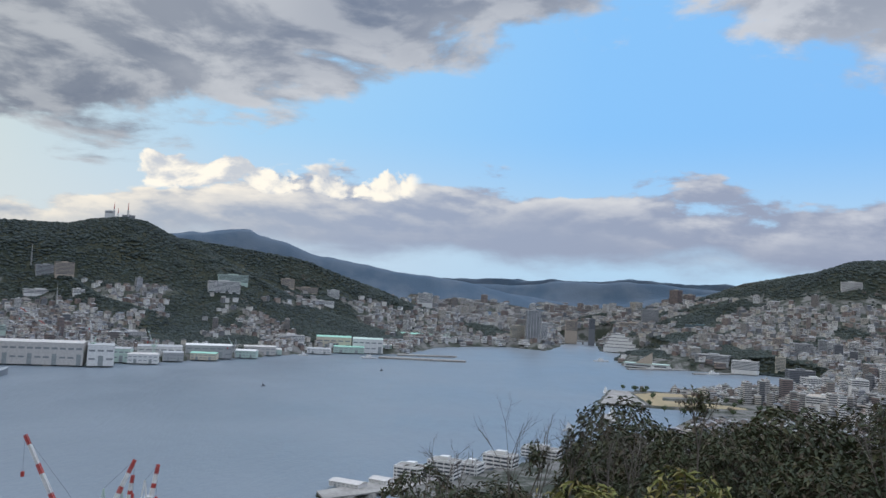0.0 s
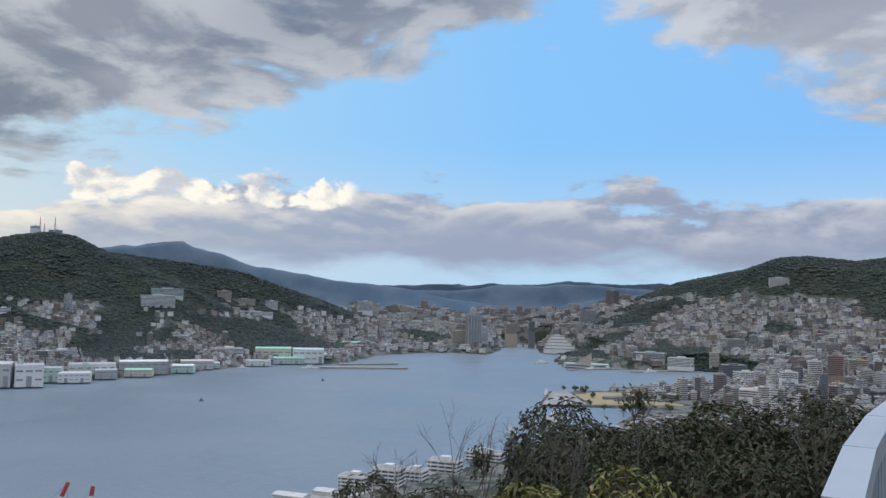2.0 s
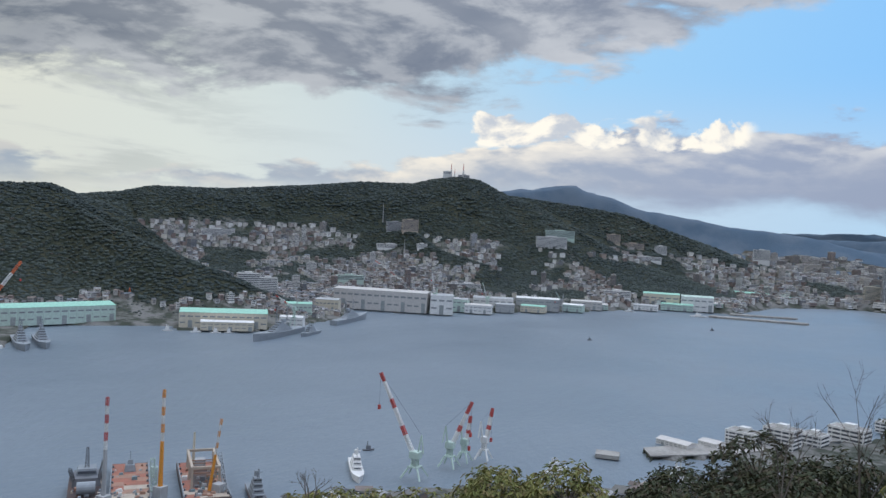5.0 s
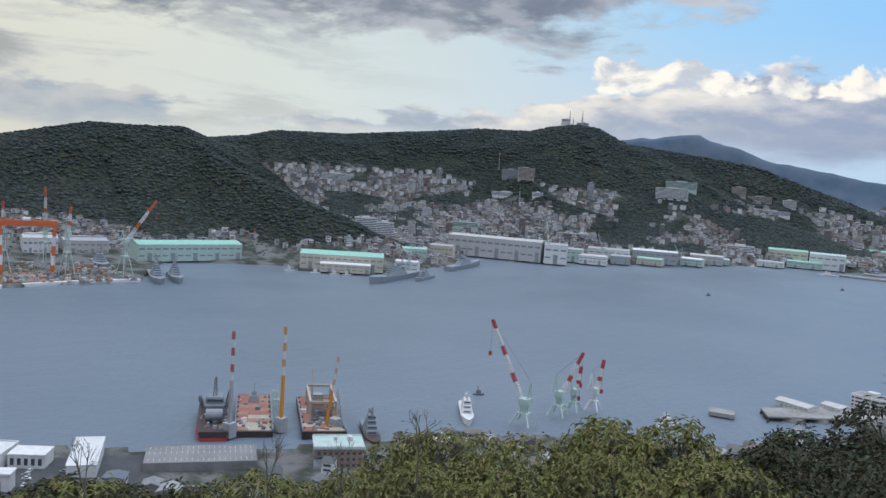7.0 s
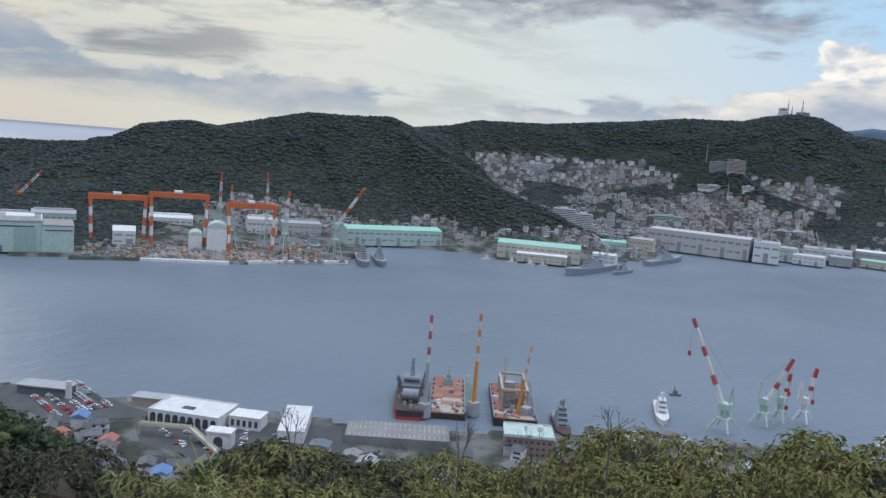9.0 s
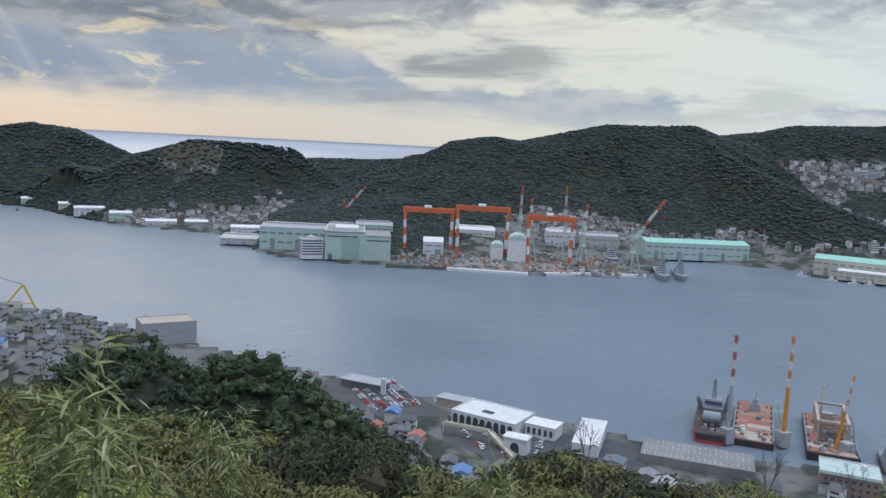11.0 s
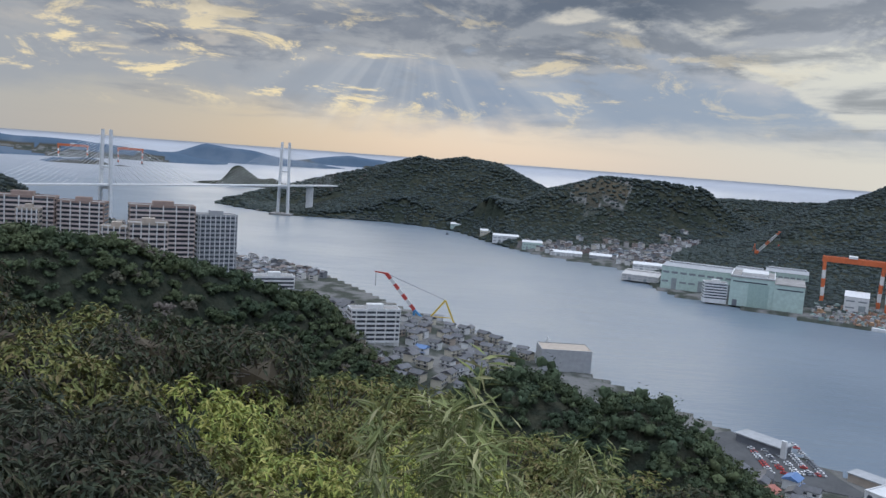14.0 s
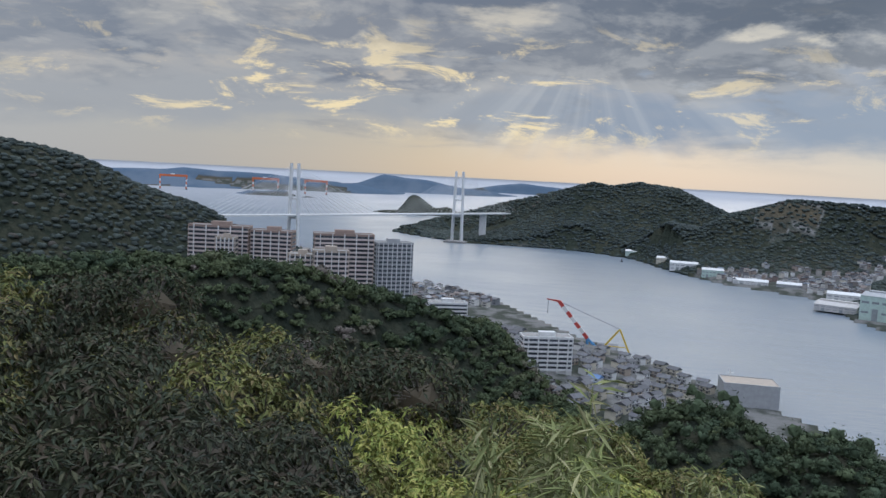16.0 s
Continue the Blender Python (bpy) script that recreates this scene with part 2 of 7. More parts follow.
def ground_material():
    """Woodland floor, town ground, bare earth and far hills in painted haze, by the cover painted over the land."""
    m = bpy.data.materials.new("land")
    m.use_nodes = True
    n = Nodes(m.node_tree)
    shader = m.node_tree.nodes["Principled BSDF"]
    coord = m.node_tree.nodes.new("ShaderNodeTexCoord").outputs["Object"]
    cover = m.node_tree.nodes.new("ShaderNodeAttribute")
    cover.attribute_name = "cover"
    wood = n.mix(n.smooth(n.noise(coord, 0.012, 5.0), 0.35, 0.65), (0.030, 0.038, 0.028, 1), (0.055, 0.055, 0.036, 1))
    wood = n.mix(n.smooth(n.noise(coord, 0.13, 3.0), 0.35, 0.65), wood, (0.022, 0.028, 0.020, 1))
    town = n.mix(n.smooth(n.noise(coord, 0.03, 5.0), 0.42, 0.58), (0.055, 0.062, 0.050, 1), (0.17, 0.168, 0.16, 1))
    bare = n.mix(n.smooth(n.noise(coord, 0.02, 5.0), 0.35, 0.65), (0.086, 0.074, 0.050, 1), (0.055, 0.054, 0.042, 1))
    # far hills: distance haze put into the base colour as blue-grey
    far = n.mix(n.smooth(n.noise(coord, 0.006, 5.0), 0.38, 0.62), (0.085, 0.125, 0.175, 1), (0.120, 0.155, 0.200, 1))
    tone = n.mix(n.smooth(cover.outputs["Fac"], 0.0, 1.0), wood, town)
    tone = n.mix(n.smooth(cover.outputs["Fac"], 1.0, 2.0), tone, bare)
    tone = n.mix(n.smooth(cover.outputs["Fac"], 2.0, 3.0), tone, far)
    n.put(shader.inputs["Base Color"], tone)
    shader.inputs["Roughness"].default_value = 0.95
    shader.inputs["Specular IOR Level"].default_value = 0.1
    b = m.node_tree.nodes.new("ShaderNodeBump")
    b.inputs["Distance"].default_value = 3.0
    n.put(b.inputs["Height"], n.noise(coord, 0.16, 3.0))
    n.put(shader.inputs["Normal"], b.outputs[0])
    return m


def water_material():
    m = bpy.data.materials.new("harbour_water")
    m.use_nodes = True
    n = Nodes(m.node_tree)
    shader = m.node_tree.nodes["Principled BSDF"]
    coord = m.node_tree.nodes.new("ShaderNodeTexCoord").outputs["Object"]
    calm = n.noise(coord, 0.004, 5.0)
    gap = m.node_tree.nodes.new("ShaderNodeVectorMath")
    gap.operation = "LENGTH"
    n.put(gap.inputs[0], coord)
    tint = n.mix(n.smooth(calm, 0.35, 0.65), (0.150, 0.188, 0.228, 1), (0.175, 0.212, 0.250, 1))
    # bright haze over the open sea far out, painted into the base colour
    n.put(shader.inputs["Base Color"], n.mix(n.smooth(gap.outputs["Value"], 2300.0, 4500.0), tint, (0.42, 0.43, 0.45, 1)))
    n.put(shader.inputs["Roughness"], n.smooth(calm, 0.3, 0.7, 0.30, 0.42))
    shader.inputs["IOR"].default_value = 1.33
    stretch = m.node_tree.nodes.new("ShaderNodeMapping")
    stretch.inputs["Scale"].default_value = (0.35, 0.12, 0.2)
    stretch.inputs["Rotation"].default_value = (0, 0, radians(35))
    n.put(stretch.inputs["Vector"], coord)
    b = m.node_tree.nodes.new("ShaderNodeBump")
    b.inputs["Strength"].default_value = 0.8
    b.inputs["Distance"].default_value = 0.6
    n.put(b.inputs["Height"], n.math("ADD", n.noise(stretch.outputs[0], 1.0, 4.0), n.math("MULTIPLY", n.noise(stretch.outputs[0], 0.12, 2.0), 3.0)))
    n.put(shader.inputs["Normal"], b.outputs[0])
    return m


# ---------------------------------------------------------------- geometry helpers
class Geo:
    """Gathers solids for one mesh."""

    def __init__(self):
        self.v, self.f = [], []

    def add(self, verts, faces, m=None):
        o = len(self.v)
        self.v += [tuple(m @ Vector(p)) for p in verts] if m is not None else [tuple(p) for p in verts]
        self.f += [tuple(i + o for i in f) for f in faces]
        return self

    def box(self, x0, y0, z0, x1, y1, z1, m=None, taper=1.0):
        cx, cy, k = (x0 + x1) / 2, (y0 + y1) / 2, taper
        vs = [(x0, y0, z0), (x1, y0, z0), (x1, y1, z0), (x0, y1, z0)]
        vs += [(cx + (a - cx) * k, cy + (b - cy) * k, z1) for a, b, _ in vs]
        return self.add(vs, [(0, 3, 2, 1), (4, 5, 6, 7), (0, 1, 5, 4), (1, 2, 6, 5), (2, 3, 7, 6), (3, 0, 4, 7)], m)

    def bar(self, a, b, w, h=None, taper=1.0):
        """A square beam from a to b."""
        a, b, h = Vector(a), Vector(b), h or w
        d = b - a
        q = d.to_track_quat("Z", "Y").to_matrix().to_4x4()
        return self.box(-w / 2, -h / 2, 0, w / 2, h / 2, d.length, Matrix.Translation(a) @ q, taper)

    def rod(self, a, b, r, r1=None, sides=8):
        a, b, r1 = Vector(a), Vector(b), r if r1 is None else r1
        d = b - a
        m = Matrix.Translation(a) @ d.to_track_quat("Z", "Y").to_matrix().to_4x4()
        ring = [(math.cos(2 * math.pi * i / sides), math.sin(2 * math.pi * i / sides)) for i in range(sides)]
        vs = [(r * c, r * s, 0) for c, s in ring] + [(r1 * c, r1 * s, d.length) for c, s in ring]
        fs = [(i, (i + 1) % sides, sides + (i + 1) % sides, sides + i) for i in range(sides)]
        return self.add(vs, fs + [tuple(range(sides))[::-1], tuple(range(sides, 2 * sides))], m)

    def lattice(self, a, b, w, bays, t, taper=1.0):
        """A braced box girder from a to b."""
        a, b = Vector(a), Vector(b)
        m = Matrix.Translation(a) @ (b - a).to_track_quat("Z", "Y").to_matrix().to_4x4()
        length = (b - a).length
        def at(i, c):
            k = w / 2 * (1 + (taper - 1) * i / bays)
            return m @ Vector((k * (1, -1, -1, 1)[c], k * (1, 1, -1, -1)[c], length * i / bays))
        for c in range(4):
            self.bar(at(0, c), at(bays, c), t)
            for i in range(bays):
                self.bar(at(i, c), at(i + 1, (c + 1) % 4), t * 0.6)
                self.bar(at(i + 1, c), at(i + 1, (c + 1) % 4), t * 0.6)
        return self

    def prism(self, outline, z0, z1, m=None):
        k = len(outline)
        vs = [(x, y, z0) for x, y in outline] + [(x, y, z1) for x, y in outline]
        fs = [(i, (i + 1) % k, k + (i + 1) % k, k + i) for i in range(k)]
        return self.add(vs, fs + [tuple(range(k))[::-1], tuple(range(k, 2 * k))], m)

    def gable(self, x0, y0, z0, x1, y1, rise, over=0.4, m=None):
        """A pitched roof with its ridge along x."""
        x0, x1, y0, y1 = x0 - over, x1 + over, y0 - over, y1 + over
        c, t = (y0 + y1) / 2, 0.25
        vs = [(x0, y0, z0), (x1, y0, z0), (x1, y1, z0), (x0, y1, z0), (x0, c, z0 + rise), (x1, c, z0 + rise)]
        vs += [(x, y, z + t) for x, y, z in vs]
        return self.add(vs, [(6, 7, 11, 10), (8, 9, 10, 11), (0, 3, 2, 1), (0, 1, 7, 6), (2, 3, 9, 8), (0, 6, 10, 9, 3), (1, 2, 8, 11, 7)], m)

    def mesh(self, name, mat):
        me = bpy.data.meshes.new(name)
        me.from_pydata(self.v, [], self.f)
        me.materials.append(mat)
        return me


def part(name, geo, mat, parent, label=""):
    ob = new(name, geo.mesh(name, mat))
    ob.parent = parent
    return tagged(ob, label)


def thing(name, m, label, category, group="", kind=""):
    ob = new(name)
    ob.matrix_world = m
    ob.empty_display_size = 0.5
    return tagged(ob, label, category, group, kind)


def big_mesh(name, verts, faces, mat, smooth=False):
    """A mesh from arrays of points and of equal-sided faces."""
    verts, faces = np.asarray(verts, np.float32), np.asarray(faces, np.int32)
    me = bpy.data.meshes.new(name)
    me.vertices.add(len(verts)), me.loops.add(faces.size), me.polygons.add(len(faces))
    me.vertices.foreach_set("co", verts.ravel())
    me.loops.foreach_set("vertex_index", faces.ravel())
    me.polygons.foreach_set("loop_start", np.arange(0, faces.size, faces.shape[1], dtype=np.int32))
    me.polygons.foreach_set("use_smooth", np.full(len(faces), smooth))
    me.update(calc_edges=True)
    me.materials.append(mat)
    return new(name, me)


def polar(az, dist):
    return -dist * math.sin(radians(az)), dist * math.cos(radians(az))


NEAR, ROOM = 3200.0, 1500.0


def draw_in(p):
    """Draws the country beyond NEAR metres in towards the lookout, in true proportion as seen from there."""
    p = np.array(p, float)
    d = np.hypot(p[..., 0], p[..., 1])
    new_d = np.where(d > NEAR, NEAR + ROOM * (1 - np.exp(-(np.maximum(d, NEAR) - NEAR) / 2500.0)), d)
    k = new_d / np.maximum(d, 1e-6)
    p[..., 0] *= k
    p[..., 1] *= k
    p[..., 2] = EYE - (EYE - p[..., 2]) * k
    return p


# ---------------------------------------------------------------- the land
def value_noise(x, y, seed):
    xi, yi = np.floor(x).astype(np.int64), np.floor(y).astype(np.int64)
    fx, fy = x - xi, y - yi
    fx, fy = fx * fx * (3 - 2 * fx), fy * fy * (3 - 2 * fy)

    def h(a, b):
        k = (a * 374761393 + b * 668265263 + seed * 974634777) & 0xFFFFFFFF
        k = ((k ^ (k >> 13)) * 1274126177) & 0xFFFFFFFF
        return ((k ^ (k >> 16)) & 0xFFFF) / 65535.0
    return (h(xi, yi) * (1 - fx) + h(xi + 1, yi) * fx) * (1 - fy) + (h(xi, yi + 1) * (1 - fx) + h(xi + 1, yi + 1) * fx) * fy


def fbm(x, y, size, octaves, seed):
    total, amp = 0.0, 0.5
    for i in range(octaves):
        total = total + amp * (value_noise(x / size, y / size, seed + i) - 0.5)
        size, amp = size / 2.1, amp * 0.52
    return total


# Quays and shores, walked along the water's edge, closed inland.
WEST_SHORE = [(560, 3900), (486, 3142), (400, 2800), (330, 2600), (234, 2690), (129, 2654), (-16, 2500), (-90, 2170), (-313, 2090), (-403, 1901),
              (-575, 1649), (-653, 1560), (-711, 1490), (-800, 1525), (-790, 1420), (-735, 1340), (-735, 1190), (-742, 1036), (-836, 982), (-875, 1010),
              (-909, 957), (-940, 930), (-1030, 900), (-866, 712), (-891, 642), (-901, 554), (-966, 454), (-993, 388), (-1040, 326), (-1096, 264),
              (-1150, 246), (-1290, 241), (-1339, 237), (-1405, 160), (-1455, 98), (-1546, 44), (-1642, 0)]
WEST_COAST = [(-1778, -55), (-1852, -132), (-1888, -212), (-1885, -341), (-1880, -475), (-2007, -634), (-2070, -700), (-2250, -690), (-2500, -560),
              (-2800, -560), (-3000, -420), (-2700, -100), (-2900, 400), (-3900, 900), (-4300, 1500), (-6500, 3000), (-9000, 9000), (-20000, 26000), (9000, 26000)]
EAST_SHORE = [(22000, 22000), (9000, 26000), (700, 3900), (590, 3120), (523, 2719), (620, 2640), (640, 2420), (500, 2400), (470, 2110), (648, 2090), (815, 2070),
              (890, 1960), (760, 1700), (560, 1600), (316, 1540), (250, 1324), (420, 1290), (318, 1110), (250, 1010), (60, 800), (-41, 727), (-97, 672), (-86, 640), (-20, 690), (-40, 610), (-110, 545),
              (-225, 470), (-300, 372), (-340, 318), (-374, 298), (-402, 276), (-412, 256), (-473, 213), (-496, 199), (-529, 172), (-610, 120), (-686, 66)]
EAST_COAST = [(-800, -30), (-880, -90), (-965, -145), (-1065, -213), (-1150, -330), (-1230, -470), (-1380, -640), (-1450, -740), (-1330, -950), (-1600, -1500),
              (-1500, -3000), (-3000, -9000), (-9000, -26000), (26000, -26000), (26000, 22000)]


def inside_and_edge(x, y, ring):
    """How far inside the ring the points lie (negative outside)."""
    ins = np.zeros(x.shape, bool)
    best = np.full(x.shape, 1e18)
    for (ax, ay), (bx, by) in zip(ring, ring[1:] + ring[:1]):
        cross = ((ay > y) != (by > y)) & (x < (bx - ax) * (y - ay) / ((by - ay) or 1e-9) + ax)
        ins ^= cross
        dx, dy = bx - ax, by - ay
        t = np.clip(((x - ax) * dx + (y - ay) * dy) / (dx * dx + dy * dy), 0, 1)
        best = np.minimum(best, (x - ax - t * dx) ** 2 + (y - ay - t * dy) ** 2)
    return np.where(ins, 1, -1) * np.sqrt(best)


# Crest lines of the hills: heading, distance, height of the crest above the eye in degrees; then the half width and
# wooded or haze-coloured.
RIDGES = [
    # the peak with the masts and its long shoulder
    ([(47, 2750, 1.2), (44, 2800, 1.6), (42.4, 2800, 2.05), (37.5, 2850, 2.2), (32.3, 2900, 2.72), (28.4, 2950, 3.18), (24.6, 2950, 3.25), (23.2, 2900, 3.65), (21.6, 2880, 3.9), (20.3, 2880, 3.75), (18.2, 2900, 2.75)], 500, 0, 136),
    ([(21.5, 2880, 3.7), (18.0, 2900, 2.75), (15.0, 2950, 2.45), (12, 3000, 2.1), (9.7, 3050, 1.75), (7.0, 3100, 0.8), (4.5, 3150, 0.0), (1.8, 3150, -1.0)], 360, 0, 122),
    ([(25, 2500, 0.2), (23, 2350, -1.2), (20, 2250, -2.0)], 200, 0, 75),
    # wooded hills behind the shipyard
    ([(46.5, 2000, 1.1), (48.4, 1950, 1.82), (51, 1950, 1.7), (54, 1950, 1.65), (57, 1900, 0.95), (59.8, 1850, 0.25), (61.8, 1800, 0.45), (64.5, 1750, 0.0), (66.5, 1750, -1.0)], 260, 0, 26),
    ([(48, 1900, 1.2), (45, 1750, -0.6), (42, 1620, -1.9), (38.5, 1560, -3.2)], 120, 0, 40),
    ([(63, 1640, -1.9), (66, 1640, -2.6), (69, 1640, -3.4)], 75, 0, 26),
    ([(74, 2100, -1.6), (70, 2150, -1.5), (66, 2100, -1.2)], 250, 0, 26),
    ([(75.5, 1850, -1.0), (78.9, 1800, -0.74), (82.1, 1780, -0.72), (84.4, 1780, -1.5), (86, 1800, -2.0), (87.5, 1800, -3.0)], 145, 0, 12),
    ([(85.8, 2200, -1.9), (89.2, 2150, -0.4), (91.8, 2120, -0.12), (93.5, 2120, -0.45), (94.8, 2120, -0.24), (96.2, 2150, -0.7), (98.5, 2250, -1.4), (101, 2350, -2.0), (105, 2350, -3.2), (107.5, 2250, -3.9)], 175, 0, 3),
    ([(100.2, 2150, -2.7), (101.6, 2160, -3.0)], 112, 0, 3),
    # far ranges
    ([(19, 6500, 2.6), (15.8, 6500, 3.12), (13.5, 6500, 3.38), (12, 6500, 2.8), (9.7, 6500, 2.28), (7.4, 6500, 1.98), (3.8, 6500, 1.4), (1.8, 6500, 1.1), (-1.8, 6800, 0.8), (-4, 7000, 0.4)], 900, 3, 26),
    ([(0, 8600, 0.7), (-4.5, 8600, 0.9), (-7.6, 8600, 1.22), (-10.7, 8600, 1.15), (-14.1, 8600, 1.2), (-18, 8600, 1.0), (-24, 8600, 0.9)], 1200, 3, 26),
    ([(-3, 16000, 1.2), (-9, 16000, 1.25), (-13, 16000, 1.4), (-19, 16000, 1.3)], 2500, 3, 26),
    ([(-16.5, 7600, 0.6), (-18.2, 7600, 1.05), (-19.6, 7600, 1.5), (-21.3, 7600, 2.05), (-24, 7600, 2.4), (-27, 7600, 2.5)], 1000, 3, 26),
    ([(-18.5, 4300, 0.4), (-20.6, 3900, 1.05), (-22.5, 3600, 1.9), (-24.6, 3400, 2.4), (-26.9, 3300, 3.2), (-28.4, 3300, 3.25), (-31, 3300, 2.9), (-34, 3300, 3.3), (-40, 3300, 3.5)], 650, 0, 190),
    # slope beyond the tall flats
    ([(119.6, 1300, -4.8), (122, 1250, -3.3), (123.6, 1200, -2.6), (127, 1150, -1.35), (130.4, 1100, 0.0), (133.5, 1050, 0.6), (142, 1000, 2.0), (160, 900, 3.0)], 120, 0, 26),
    # the wooded brow below the lookout
    ([(150, 380, -6.0), (137, 420, -6.0), (128, 440, -5.7), (120, 460, -5.7), (114, 490, -7.0), (109, 515, -8.5), (105, 540, -11.4)], 76, 0, 10),
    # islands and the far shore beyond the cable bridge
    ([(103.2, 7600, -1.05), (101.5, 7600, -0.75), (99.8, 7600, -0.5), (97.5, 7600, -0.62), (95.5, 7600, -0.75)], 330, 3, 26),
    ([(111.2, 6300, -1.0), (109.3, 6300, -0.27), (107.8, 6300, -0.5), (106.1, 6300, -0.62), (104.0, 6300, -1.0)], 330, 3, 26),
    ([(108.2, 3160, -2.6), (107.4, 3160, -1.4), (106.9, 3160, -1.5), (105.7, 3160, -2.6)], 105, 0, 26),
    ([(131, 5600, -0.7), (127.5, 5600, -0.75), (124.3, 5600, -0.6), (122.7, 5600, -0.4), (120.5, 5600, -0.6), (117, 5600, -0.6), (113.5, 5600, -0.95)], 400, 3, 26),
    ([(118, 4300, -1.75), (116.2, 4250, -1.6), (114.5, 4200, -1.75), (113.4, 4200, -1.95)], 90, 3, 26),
]
# Wooded ground round the lookout: x, y, height, radius.
KNOLLS = [(0, -20, 163, 88), (-70, -90, 150, 110), (-329, 22, 78, 66), (-318, 66, 72, 62), (-610, -340, 74, 135), (-450, -190, 66, 90),
          (140, 120, 120, 110), (-160, -120, 118, 110)]


def land_height(x, y):
    """The height of the land, how far it lies from the water, and its cover."""
    west = inside_and_edge(x, y, WEST_SHORE + WEST_COAST)
    east = inside_and_edge(x, y, EAST_SHORE + EAST_COAST)
    d = np.hypot(x, y)
    shore = np.maximum(west, east)
    shore = np.where((y > 3300) & (x > -2600), np.maximum(shore, np.clip(y - 3200, 0, 600)), shore)  # the river runs under the town
    z = np.where(shore > 0, 3.0 + np.clip(shore - 60, 0, 4000) * 0.012 + np.clip(d - 4200, 0, 6000) * 0.016, -12.0)
    cover = np.where(shore > 0, 1.0, 1.0)
    rough = fbm(x, y, 420.0, 5, 3)
    for points, width, kind, town in RIDGES:
        best, height = np.full(x.shape, 1e18), np.zeros(x.shape)
        line = [(*polar(a, r), EYE + r * math.tan(radians(e))) for a, r, e in points]
        for (ax, ay, az), (bx, by, bz) in zip(line, line[1:]):
            dx, dy = bx - ax, by - ay
            t = np.clip(((x - ax) * dx + (y - ay) * dy) / (dx * dx + dy * dy), 0, 1)
            q = (x - ax - t * dx) ** 2 + (y - ay - t * dy) ** 2
            height = np.where(q < best, az + t * (bz - az), height)
            best = np.minimum(best, q)
        k = np.sqrt(best) / width
        shape = np.exp(-1.1 * np.maximum(k, 0.0) ** 1.55)
        h = height * shape + rough * 120 * np.clip(shape * 1.6, 0, 1) * np.clip(k * 2.2, 0, 1) * (1 if kind == 0 else 0.7)
        h = h + (fbm(x, y, 900.0, 5, 17) * 0.42 * height * shape if kind == 3 else fbm(x, y, 260.0, 3, 23) * 60 * shape * np.clip(k * 1.6 - 0.2, 0, 1) if width > 110 else 0.0)
        is_isle = (kind == 3) & (points[0][0] > 90)
        h = h - 14 if is_isle or width < 110 else h
        cover = np.where((h > z) & (h + rough * 130 > (town if kind == 0 else 4 if is_isle else 110)), float(kind), cover)
        z = np.where((shore > 0) | (width < 110) | is_isle, np.maximum(z, h), z)
    for cx, cy, h, r in KNOLLS:
        k = np.hypot(x - cx, y - cy) / r
        hk = h * np.exp(-0.9 * k ** 1.7) + rough * 12 * np.clip(k, 0, 1)
        ok = shore > 0
        cover = np.where(ok & (hk > z) & (hk > 24), 0.0, cover)
        z = np.where(ok, np.maximum(z, hk), z)
    for cx, cy, h, r in ((-690, -150, 26, 110), (-590, -40, 14, 70)):  # built-up rises by the water
        z = np.where(shore > 0, np.maximum(z, h * np.exp(-0.9 * (np.hypot(x - cx, y - cy) / r) ** 1.7)), z)
    copse = fbm(x, y, 170.0, 3, 41)
    cover = np.where((cover == 1) & (z > 22) & (copse > np.where((d < 1000) & (x < -300), -0.14, 0.07)), 0.0, cover)
    cover = np.where((x < -1640) & (y < 60) & (y > -900) & (shore > 2), 0.0, cover)  # the headland by the bridge is wooded to the water
    # distant woods take the haze-coloured cover
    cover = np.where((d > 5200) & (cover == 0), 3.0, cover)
    for heading, r, across in ((82.4, 1735, 46), (80.6, 1745, 28)):  # sere grass and bare rock on the far headlands
        px, py = polar(heading, r)
        cover = np.where((cover == 0) & (np.hypot(x - px, y - py) < across * (1 + 2.2 * rough)), 2.0, cover)
    # quay edges: level ground by the water
    z = np.where((shore > 0) & (shore < 60), np.minimum(z, 3.0 + np.clip(shore - 14, 0, 60) * 0.9), z)
    return z, shore, cover


def build_land():
    az = np.radians(np.concatenate([np.arange(-48, 150, 0.25), np.arange(150, 312, 6.0)]))
    r = np.concatenate([[0.5, 3, 6, 10, 15], 20 * (24000 / 20) ** np.linspace(0, 1, 370)])
    A, R = np.meshgrid(az, r)
    x, y = -R * np.sin(A), R * np.cos(A)
    z, shore, cover = land_height(x, y)
    # open the lookout: the ground under the camera lies a little below the eye
    z = np.where(R < 12, np.minimum(z, EYE - 5.0), z)
    z = np.minimum(z, EYE - 3.2 + np.clip(R - 14, 0, 9999) * 5)
    p = draw_in(np.stack([x, y, z], -1))
    na, nr = len(az), len(r)
    i, j = np.meshgrid(np.arange(nr - 1), np.arange(na), indexing="ij")
    j1 = (j + 1) % na
    faces = np.stack([i * na + j, (i + 1) * na + j, (i + 1) * na + j1, i * na + j1], -1).reshape(-1, 4)[:, ::-1]
    # leave out what lies wholly under water
    deep = (z.ravel() < -5)
    faces = faces[~deep[faces].all(1)]
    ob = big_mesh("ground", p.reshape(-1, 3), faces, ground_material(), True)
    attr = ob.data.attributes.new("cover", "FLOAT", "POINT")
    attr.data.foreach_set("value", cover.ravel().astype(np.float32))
    tagged(ob, "wooded hills and built-up shores round a harbour", "ground", kind="structure")


